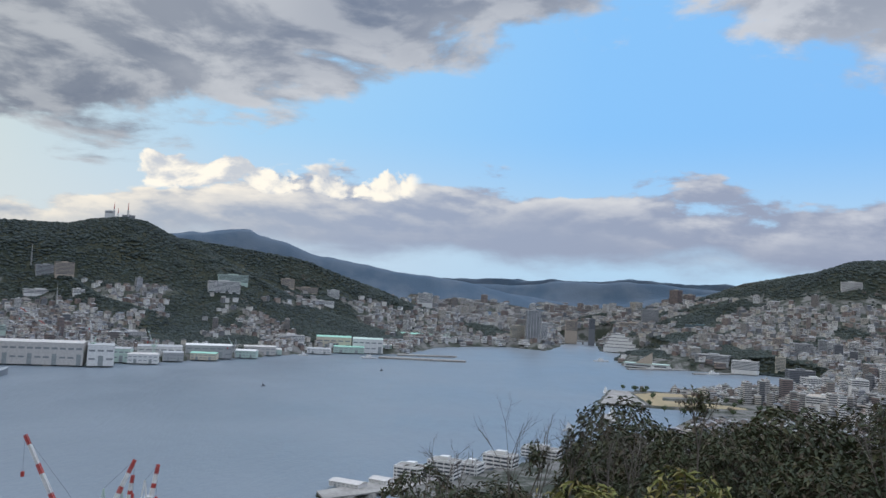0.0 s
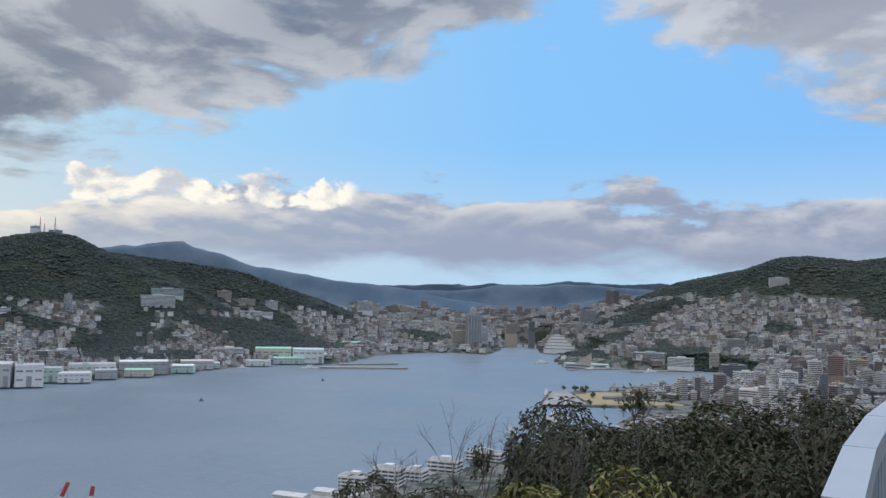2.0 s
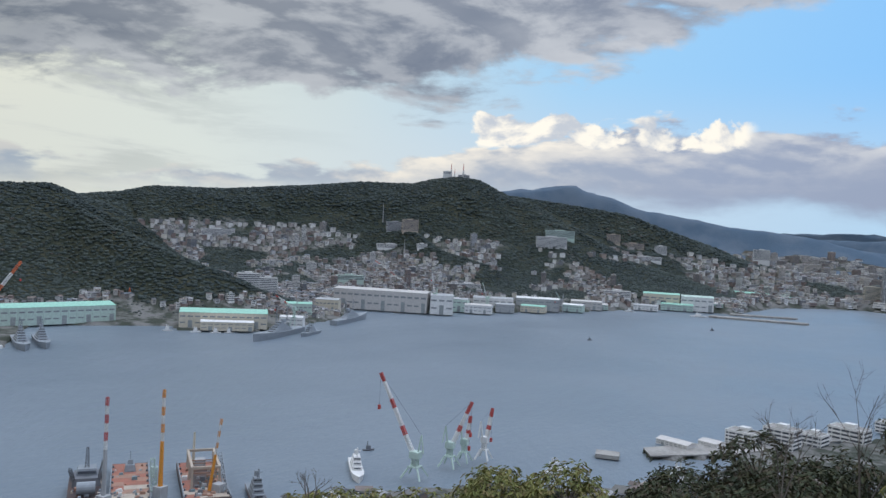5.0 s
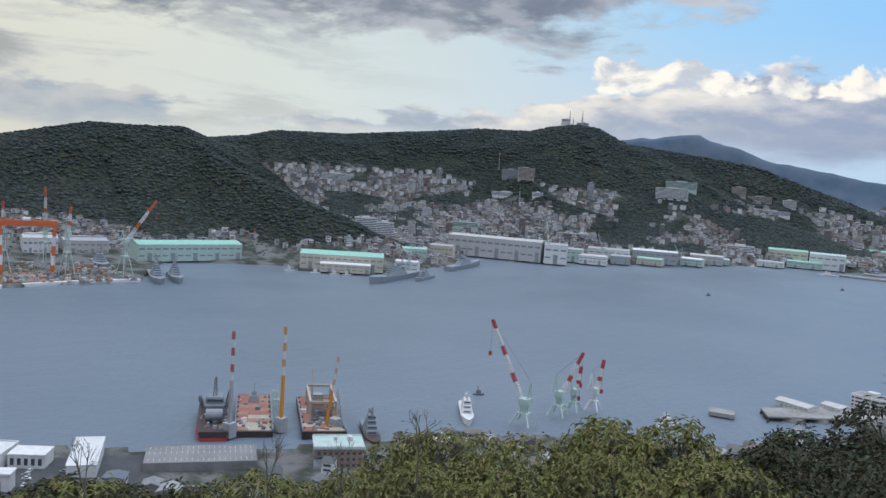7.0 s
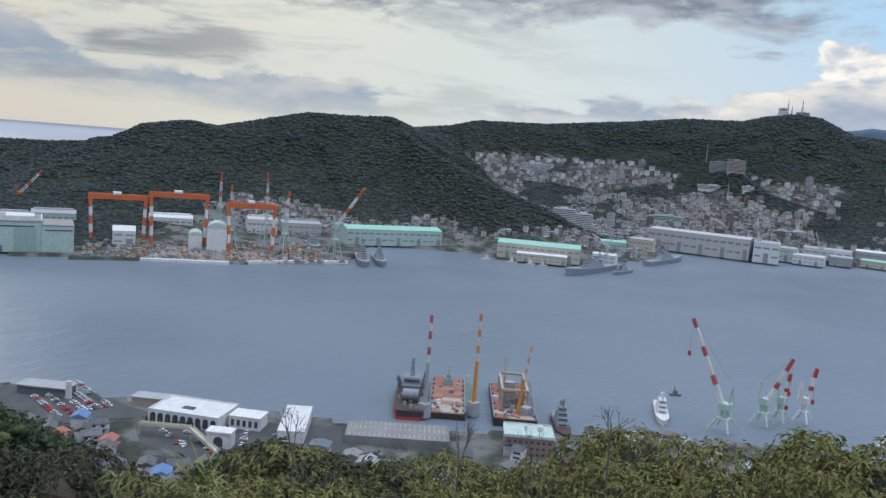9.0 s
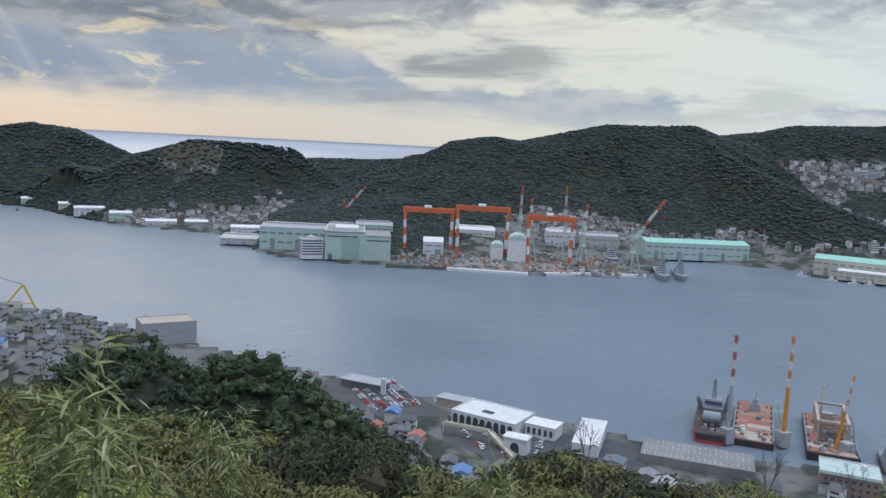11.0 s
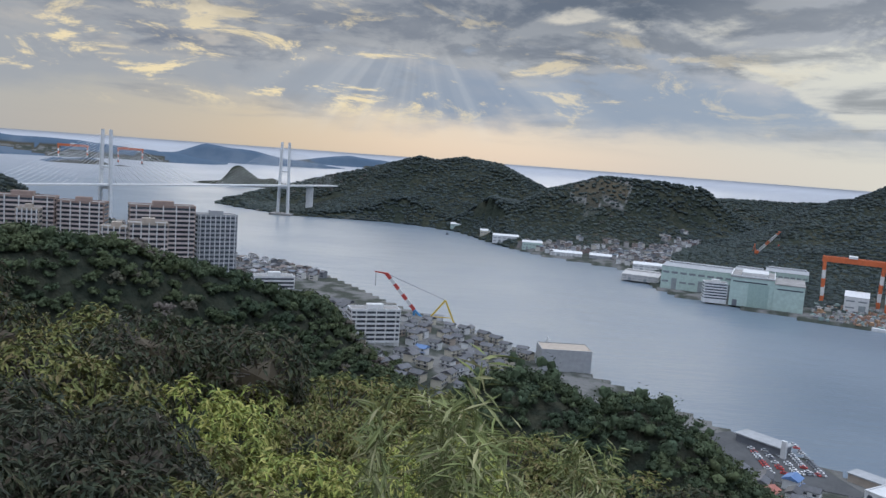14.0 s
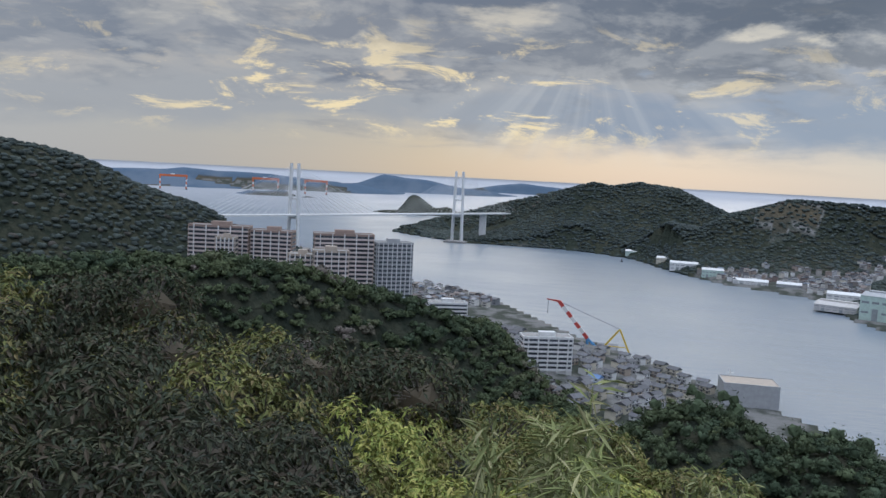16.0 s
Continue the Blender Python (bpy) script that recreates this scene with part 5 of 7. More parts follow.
# a close row of low sheds and offices along the west quays
rng_s = random.Random(17)
for a0, a1, d, e in ((33.2, 31.4, 1480, -5.35), (31.2, 29.6, 1560, -5.0), (22.9, 20.6, 1720, -4.55), (20.8, 18.9, 1700, -4.9), (18.6, 17.3, 1760, -4.75), (16.9, 15.2, 1800, -4.75), (14.0, 12.6, 1880, -4.5), (13.4, 11.3, 1960, -4.2), (12.3, 10.9, 1990, -4.35), (10.7, 9.3, 2120, -3.95), (9.2, 7.6, 2060, -4.2), (7.4, 5.3, 2120, -4.0), (5.0, 3.4, 2200, -3.75), (3.2, 1.2, 2560, -3.25), (0.3, -1.4, 2680, -3.05), (-2.0, -3.9, 2740, -2.9)):
    shed(a0, a1, d, e, 34, rng_s.choice((white_mat, stone_mat, cream_mat, grey_mat, pale_mat)), rng_s.choice((white_mat, stone_mat, grey_mat, mint_mat, stone_mat)), "low pale quayside workshop in a close row", 6, rng_s.uniform(-12, 6), 2.4, "quayside workshops")
for a0, a1, d, e, mt, tw in ((73.0, 71.2, 1290, -6.1, stone_mat, -8), (71.0, 68.4, 1320, -5.9, pale_mat, 0), (64.0, 61.2, 1330, -5.9, white_mat, 0), (57.6, 55.6, 1330, -5.7, white_mat, 5), (55.3, 52.6, 1360, -5.8, stone_mat, 10), (80.2, 77.7, 1230, -7.1, stone_mat, -10)):
    shed(a0, a1, d, e, 50, mt, rng_s.choice((stone_mat, grey_mat, white_mat)), "broad pale shipyard workshop behind the slips", 7, tw, 3.5, "shipyard workshops", monitor=True)

for a0, a1, d, e in ((7.4, 5.0, 692, -13.1), (4.6, 3.2, 706, -12.9), (-0.6, -3.2, 790, -11.6)):
    shed(a0, a1, d, e, 14, white_mat, stone_mat, "low white passenger shed on the near quay", 7, -32, 1.4, "near quay sheds")


def build_hall():
    """The great pale green building hall with its tall doors."""
    root = thing("assembly_hall", Matrix.Translation((-1055, 321, 2.5)) @ Matrix.Rotation(radians(70.6), 4, "Z"), "huge pale green shipyard assembly hall with tall doors", "industrial hall")
    part("wall", Geo().box(0, 0, 0, 52, 78, 37).box(52.05, -2, 0, 88, 70, 33), pale_mat, root)
    part("roof", Geo().box(-0.5, -0.5, 37.02, 52.5, 78.5, 38.2).box(52.6, -2.5, 33.02, 88.5, 70.5, 34.2), concrete_mat, root)
    part("parapet", Geo().box(-0.6, -0.6, 38.3, 52.6, 0.6, 39.6).box(-0.6, 0.7, 38.3, 0.6, 78, 39.6).box(51.4, 0.7, 38.3, 52.6, 78, 39.6).box(12, 20, 38.3, 44, 60, 42), white_mat, root)
    for i in range(3):
        part("door_leaf", Geo().box(22 + i * 8.2, -0.5, 0.5, 30 + i * 8.2, -0.05, 30), material("door_sheet", (0.38, 0.50, 0.45), 0.7), root)
    part("window", Geo().box(3, -0.3, 31, 44, -0.05, 32.5), glass_mat, root)
    part("window", Geo().box(56, -2.3, 27, 86, -2.05, 28.5), glass_mat, root)
    part("door", Geo().box(4, -0.3, 0, 10, -0.05, 8), dark_mat, root)


build_hall()
building(74.7, 73.2, 1105, -7.2, 18, white_mat, "pale green and white dockside office", 6, 10)


# ---------------------------------------------------------------- cranes
def banded(root, a, b, w, bands, colours, name="leg"):
    a, b = Vector(a), Vector(b)
    for i in range(bands):
        part(name, Geo().bar(a + (b - a) * i / bands, a + (b - a) * (i + 0.995) / bands, w), colours[i % 2], root)


def gantry(az0, az1, dist, el, deep=24.0, scale=1.0, far=False):
    """A goliath crane: box girders on two pairs of legs."""
    if far:
        k = (NEAR + ROOM * (1 - math.exp(-(dist - NEAR) / 2500.0))) / dist
    else:
        k = 1.0
    d = dist * k
    w = abs(az0 - az1) * radians(1) * d
    top = EYE + d * math.tan(radians(el))
    foot = EYE - (EYE - 3.0) * k
    root = thing("gantry_crane", Matrix.Translation((0, 0, foot)) @ facing((az0 + az1) / 2, d), "orange shipyard gantry crane on white-banded legs", "crane", "shipyard gantry cranes")
    h, s = top - foot, scale * k
    for sx in (-1, 1):
        for y in (0.0, deep * k):
            banded(root, (sx * w / 2 - sx * 2, y, 0), (sx * w / 2, y * 0.6 + deep * k * 0.2, h - 7 * s), 3.4 * s, 5, (orange_mat, white_mat))
        part("bogie", Geo().box(sx * w / 2 - 3 * s, -3 * s, 0, sx * w / 2 + 3 * s, deep * k + 3 * s, 2.4 * s), dark_mat, root)
    for y in (deep * k * 0.22, deep * k * 0.72):
        part("girder", Geo().box(-w / 2 - 3 * s, y - 1.6 * s, h - 7 * s, w / 2 + 3 * s, y + 1.6 * s, h), orange_mat, root)
    part("trolley", Geo().box(-w * 0.1, deep * k * 0.1, h + 0.05, w * 0.05, deep * k * 0.85, h + 3 * s), white_mat, root)


gantry(67.6, 64.2, 1215, -4.7)
gantry(63.9, 60.3, 1190, -4.4)
gantry(58.9, 55.8, 1150, -4.8)
gantry(124.2, 122.5, 4500, -1.15, 40, 1.5, True)
gantry(118.2, 116.5, 4500, -1.1, 40, 1.5, True)
gantry(114.7, 113.2, 4550, -1.1, 40, 1.5, True)


def jib_crane(az, dist, z_pivot, tip_az, tip_el, tip_dist, body, label, wide=7.0, bands=7, base_z=3.0, colours=None, thick=2.1):
    """A dockside jib crane: portal, tower, machine house, mast and a banded lattice jib with its ropes and hook."""
    x, y = polar(az, dist)
    tx, ty = polar(tip_az, tip_dist)
    tip = Vector((tx - x, ty - y, EYE + tip_dist * math.tan(radians(tip_el)) - base_z))
    root = thing("jib_crane", pose(x, y, base_z), label, "crane", "dockside jib cranes")
    h = z_pivot - base_z
    for sx, sy in ((-1, -1), (1, -1), (1, 1), (-1, 1)):
        part("leg", Geo().bar((sx * wide, sy * wide, 0), (sx * wide * 0.45, sy * wide * 0.45, h * 0.55), 1.0), body, root)
    part("portal", Geo().box(-wide * 0.55, -wide * 0.55, h * 0.55, wide * 0.55, wide * 0.55, h * 0.6), body, root)
    part("tower", Geo().lattice((0, 0, h * 0.6), (0, 0, h), wide * 0.55, 4, 0.5), body, root)
    part("machine_house", Geo().box(-wide * 0.5, -wide * 0.4, h, wide * 0.5, wide * 0.5, h + 4.5), body, root)
    flat = Vector((tip.x, tip.y, 0)).normalized()
    mast = Vector((0, 0, h + 16)) - flat * 4
    part("mast", Geo().bar((flat.x * -2, flat.y * -2, h + 4), mast, 0.9).bar((flat.x * -6, flat.y * -6, h + 4), mast, 0.7), body, root)
    a = Vector((0, 0, h + 3)) + flat * 2
    colours = colours or (red_mat, white_mat)
    for i in range(bands):
        part("jib_section", Geo().lattice(a + (tip - a) * i / bands, a + (tip - a) * (i + 1) / bands, thick * (1 - 0.35 * i / bands), 3, 0.42), colours[0 if i % 3 == 2 or i == bands - 1 else 1], root)
    part("rope", Geo().rod(mast, tip, 0.12, 0.12, 4), dark_mat, root)
    hook_rope = part("hook_rope", Geo().rod(tip, tip - Vector((0, 0, 22)), 0.1, 0.1, 4), dark_mat, root)
    part("hook", Geo().box(-0.8, -0.8, -3, 0.8, 0.8, 0, Matrix.Translation(tip - Vector((0, 0, 22)))), red_mat, hook_rope)


green_label, orange_label = "red and white jib crane on a pale green portal", "orange and white jib crane raised over the docks"
jib_crane(23.7, 545, 16, 26.4, -9.96, 560, pale_mat, green_label, 7, 9)
jib_crane(21.3, 575, 16, 19.9, -11.65, 582, pale_mat, green_label, 6)
jib_crane(20.3, 590, 15, 19.95, -12.6, 592, pale_mat, "small red and white jib crane on the quay", 5)
jib_crane(18.9, 600, 15, 18.44, -11.98, 604, white_mat, "slender red and white jib crane on the quay", 5)
for az, d, el, tip in ((59.5, 1235, -2.8, 59.45), (56.36, 1265, -2.62, 56.4), (55.06, 1150, -3.8, 54.9), (58.7, 1160, -3.6, 58.75)):
    jib_crane(az, d, 55, tip, el, d + 6, pale_mat, orange_label, 7, 7, 3.0, (orange_mat, white_mat), 3.0)
jib_crane(51.6, 1150, 48, 49.75, -3.16, 1165, pale_mat, "pale green and orange jib crane leaning out by the ships", 8, 7, 3.0, (orange_mat, white_mat), 3.4)
jib_crane(71.7, 1480, 40, 70.4, -3.4, 1485, orange_mat, "orange and white crane behind the assembly hall", 6, 6, 6.0, (orange_mat, white_mat), 3.4)
jib_crane(43.2, 1500, 30, 42.8, -5.0, 1502, orange_mat, "small orange crane beside the dock", 4, 4, 6.0, (orange_mat, white_mat))
jib_crane(22.9, 1655, 40, 23.2, -2.6, 1660, pale_mat, "pale green lattice crane by the long hall", 8, 6, 3.0, (grey_mat, white_mat))
jib_crane(19.2, 1740, 32, 19.6, -3.4, 1742, pale_mat, "pale green lattice crane on the quay", 8, 6, 3.0, (pale_mat, grey_mat))
jib_crane(25.0, 1950, 40, 27.2, -2.2, 1960, grey_mat, "grey and red jib crane over the houses", 5, 6, 20.0)
jib_crane(32.6, 1330, 32, 33.9, -4.9, 1335, pale_mat, "red and white jib crane by the warships", 5, 6)
jib_crane(14.1, 1850, 28, 14.5, -3.7, 1850, grey_mat, "grey lattice crane on the quay", 6, 5, 3.0, (grey_mat, pale_mat))


def build_sheerlegs():
    """The moored crane barge: a red and white boom on blue legs and a yellow back frame, behind the waterside houses."""
    def at(az, el, d=800):
        x, y = polar(az, d)
        return Vector((x, y, EYE + d * math.tan(radians(el))))
    root = thing("crane_barge", pose(0, 0, 0), "floating crane with red and white boom, blue legs and yellow frame", "crane")
    foot, knee, head = at(94.0, -12.1), at(94.44, -11.0), at(96.56, -8.6)
    base = Vector((foot.x, foot.y, 2))
    for s in (-6, 6):
        part("boom_leg", Geo().bar(base + Vector((0, s, 0)), knee, 2.0), blue_mat, root)
    banded(root, knee, head, 3.4, 7, (red_mat, white_mat), "boom_section")
    part("boom_head", Geo().bar(head, at(97.4, -8.5), 1.8, 1.8, 0.5), red_mat, root)
    apex = at(92.26, -10.2)
    for a in (93.5, 91.55):
        q = at(a, -12.0)
        part("frame_leg", Geo().bar((q.x, q.y, 2), apex, 1.6), yellow_mat, root)
    part("frame_beam", Geo().bar(at(93.05, -11.4), at(91.8, -11.4), 0.8), yellow_mat, root)
    part("backstay", Geo().rod(head, apex, 0.25, 0.25, 4), dark_mat, root)
    part("hook", Geo().rod(at(97.3, -8.55), at(97.3, -9.5), 0.3, 0.3, 4), dark_mat, root)
    part("barge_hull", Geo().box(-30, -14, -1, 30, 14, 2, Matrix.Translation((base.x - 6, base.y + 8, 0.5))), dark_mat, root)


build_sheerlegs()


# ---------------------------------------------------------------- bridges and masts
def build_cable_bridge():
    deck_z, high = 68.0, 168.0
    a, b = Vector((-1885, -470, 0)), Vector((-1454, -690, 0))
    along = (b - a).normalized()
    side = Vector((along.y, -along.x, 0))
    root = thing("cable_bridge", pose(0, 0, 0), "white cable-stayed bridge with tall twin-legged towers", "bridge")
    start, end = a - along * 190, b + along * 260
    part("deck", Geo().bar(start + Vector((0, 0, deck_z)), end + Vector((0, 0, deck_z)), 24, 3.0), white_mat, root)
    for p in (a, b):
        for s in (-1, 1):
            part("tower_leg", Geo().bar(p + side * s * 15, p + side * s * 11 + Vector((0, 0, high)), 6.0, 5.0, 0.8), white_mat, root)
            for k in range(1, 15):
                for dirn in (-1, 1):
                    q = p + along * dirn * k * 16 + side * s * 11 + Vector((0, 0, deck_z + 1.5))
                    part("stay_cable", Geo().rod(p + side * s * 11 + Vector((0, 0, high - 62 + k * 4)), q, 0.22, 0.22, 4), white_mat, root)
        part("cross_beam", Geo().bar(p - side * 12 + Vector((0, 0, 100)), p + side * 12 + Vector((0, 0, 100)), 4), white_mat, root)
        part("cross_beam", Geo().bar(p - side * 13 + Vector((0, 0, deck_z - 5)), p + side * 13 + Vector((0, 0, deck_z - 5)), 5), white_mat, root)
        part("pier_base", Geo().box(-26, -26, -4, 26, 26, 4, Matrix.Translation(p)), concrete_mat, root)
    for k in (-95,):
        p = a + along * k
        part("approach_pier", Geo().box(-4, -8, 0, 4, 8, deck_z - 1.6, Matrix.Translation(p)), white_mat, root)


build_cable_bridge()


def build_river_bridge():
    root = thing("girder_bridge", pose(0, 0, 0), "low concrete girder bridge across the river mouth", "bridge")
    a, b = Vector((400, 3100, 14)), Vector((640, 3080, 10))
    part("deck", Geo().bar(a, b, 14, 3.0), concrete_mat, root)
    part("railing", Geo().bar(a + Vector((0, -7, 2)), b + Vector((0, -7, 2)), 0.8), white_mat, root)
    for k in (0.32, 0.56, 0.78):
        q = a + (b - a) * k
        part("pier", Geo().box(-2.2, -5, -14, 2.2, 5, -1.6, Matrix.Translation(q)), concrete_mat, root)


build_river_bridge()


def mast(az, dist, el, height, label, thick=2.2, k_mat=None):
    x, y = polar(az, dist)
    top = EYE + dist * math.tan(radians(el))
    root = thing("radio_mast", pose(x, y, top - height), label, "mast", "radio masts")
    part("lower_mast", Geo().lattice((0, 0, 0), (0, 0, height * 0.6), thick * 2, 6, thick * 0.3, 0.5), k_mat or white_mat, root)
    part("upper_mast", Geo().rod((0, 0, height * 0.58), (0, 0, height), thick * 0.5, thick * 0.2, 6), k_mat or red_mat, root)
    return root


mast(21.35, 2880, 4.87, 60, "tall television mast on the summit", 3.0)
mast(22.2, 2870, 4.85, 55, "television mast on the summit", 2.6)
mast(21.95, 2880, 4.45, 40, "short mast on the summit", 2.2)
mast(26.8, 2600, 1.9, 70, "slender power mast on the wooded slope", 1.6, grey_mat)
mast(66.05, 1620, -2.7, 30, "lattice mast on the wooded hill", 1.4, grey_mat)
mast(25.2, 2260, -0.6, 42, "grey lattice pylon on the slope", 1.6, grey_mat)
building(22.75, 22.15, 2870, 4.25, 18, white_mat, "white relay station on the summit", 2, 0, name="relay_station")
building(21.7, 20.9, 2880, 4.05, 16, grey_mat, "low grey lookout building on the summit", 2, 0, name="summit_building")


# ---------------------------------------------------------------- ships
def hull_geo(length, beam, depth, sheer=1.5, bow=0.3):
    """A hull lofted from stern to bow, its keel at -0.35 of the depth."""
    g, rings = Geo(), []
    for i in range(11):
        t = i / 10
        w = beam / 2 * (1 - max(0, (t - (1 - bow)) / bow) ** 2 * 0.97) * (0.85 + 0.15 * min(1, t * 5))
        z = depth * 0.65 + sheer * max(0, t - 0.5) * 2
        x = (t - 0.5) * length
        rings.append([(x, -w, z), (x - t * depth * 0.25, -w * 0.75, -depth * 0.35), (x - t * depth * 0.25, w * 0.75, -depth * 0.35), (x, w, z)])
    vs = [p for r in rings for p in r]
    fs = [(4 * i + j, 4 * i + (j + 1) % 4, 4 * i + 4 + (j + 1) % 4, 4 * i + 4 + j) for i in range(10) for j in range(4)]
    return g.add(vs, fs + [(0, 3, 2, 1), (40, 41, 42, 43)])


def ship(x, y, heading, length, beam, hull, house, label, tiers=3, masts=1, gun=False, deck=None, name="ship", group=""):
    root = thing(name, pose(x, y, 0, 0, 0, heading), label, "ship", group)
    depth = length * 0.075 + 1
    part("hull", hull_geo(length, beam, depth, depth * 0.3), hull, root)
    dz = depth * 0.65
    part("deck", Geo().box(-length * 0.49, -beam * 0.40, dz, length * 0.30, beam * 0.40, dz + 0.15), deck or house, root)
    for i in range(tiers):
        a = 0.22 - 0.04 * i
        tier = part("deckhouse", Geo().box(-length * a, -beam * (0.38 - 0.05 * i), dz + 0.16 + i * 2.7, length * (a - 0.06), beam * (0.38 - 0.05 * i), dz + 2.8 + i * 2.7, None, 0.94), house, root)
        part("window", Geo().box(length * (a - 0.06) * 0.97, -beam * 0.24, dz + 1.5 + i * 2.7, length * (a - 0.06) + 0.05, beam * 0.24, dz + 2.2 + i * 2.7), glass_mat, tier)
    top = dz + 0.2 + tiers * 2.7
    for k in range(masts):
        pole = part("mast", Geo().lattice((length * (0.05 - 0.22 * k), 0, top - 1), (length * (0.05 - 0.22 * k), 0, top + length * 0.12), beam * 0.14, 4, 0.25, 0.4), house, root)
        part("yard", Geo().bar((length * (0.05 - 0.22 * k), -beam * 0.25, top + length * 0.08), (length * (0.05 - 0.22 * k), beam * 0.25, top + length * 0.08), 0.3), house, pole)
    part("funnel", Geo().box(-length * 0.13, -beam * 0.12, top - 2, -length * 0.07, beam * 0.12, top + 3), house, root)
    if gun:
        part("gun_turret", Geo().box(length * 0.28, -1.6, dz, length * 0.33, 1.6, dz + 2.6, None, 0.7).rod((length * 0.33, 0, dz + 1.6), (length * 0.40, 0, dz + 2.4), 0.2), house, root)
    return root


ship(-688, 1035, -84, 150, 18, steel_mat, steel_mat, "grey warship moored at the dockyard pier", 5, 2, True, name="warship", group="warships")
ship(-664, 1085, -80, 70, 12, steel_mat, steel_mat, "grey patrol warship moored alongside", 3, 1, True, name="warship", group="warships")
ship(-706, 1290, 96, 150, 17, steel_mat, steel_mat, "long grey warship at the inner pier", 5, 2, True, name="warship", group="warships")
ship(-872, 742, -35, 110, 17, steel_mat, steel_mat, "dark grey warship, bow to the harbour", 5, 2, True, name="warship", group="warships")
ship(-866, 768, -35, 106, 16, steel_mat, steel_mat, "grey warship moored beside another", 5, 2, True, name="warship", group="warships")
ship(-1020, 766, -31, 105, 20, steel_mat, steel_mat, "grey ship standing in the dry dock", 4, 1, name="docked_ship")
ship(-262, 497, -57, 52, 9, white_mat, white_mat, "white patrol ship leaving the quay", 3, 1, name="patrol_ship")
ship(-285, 414, -47, 50, 10, hull_mat, steel_mat, "dark tug moored at the jetty", 4, 1, name="tug")
ship(-690, 62, 172, 60, 11, white_mat, white_mat, "white ship with a tall mast beyond the trees", 3, 2, name="survey_ship")
for x, y, h, l in ((305, 1505, 80, 40), (262, 1235, 70, 34), (540, 2085, 10, 34), (585, 2098, 12, 34), (668, 2012, 20, 40), (-172, 2000, -5, 40), (-330, 1990, 10, 26), (445, 2270, 0, 44), (-838, 968, 30, 16), (-800, 985, 40, 16), (-775, 1000, 42, 16), (-760, 1012, 40, 14), (-60, 612, 30, 22), (170, 1060, 40, 20), (-142, 574, 60, 24)):
    ship(x, y, h, l, l * 0.22, white_mat, white_mat, "small white ferry boat at its mooring", 2, 1, name="ferry_boat", group="small craft")
for az, el in ((12.0, -6.9), (4.0, -5.6), (92.5, -5.6), (109, -3.3), (27, -15.2)):
    d = EYE / math.tan(radians(-el))
    ship(*polar(az, d), 40, 9, 3, dark_mat, dark_mat, "small dark launch on open water", 1, 0, name="launch", group="small craft")


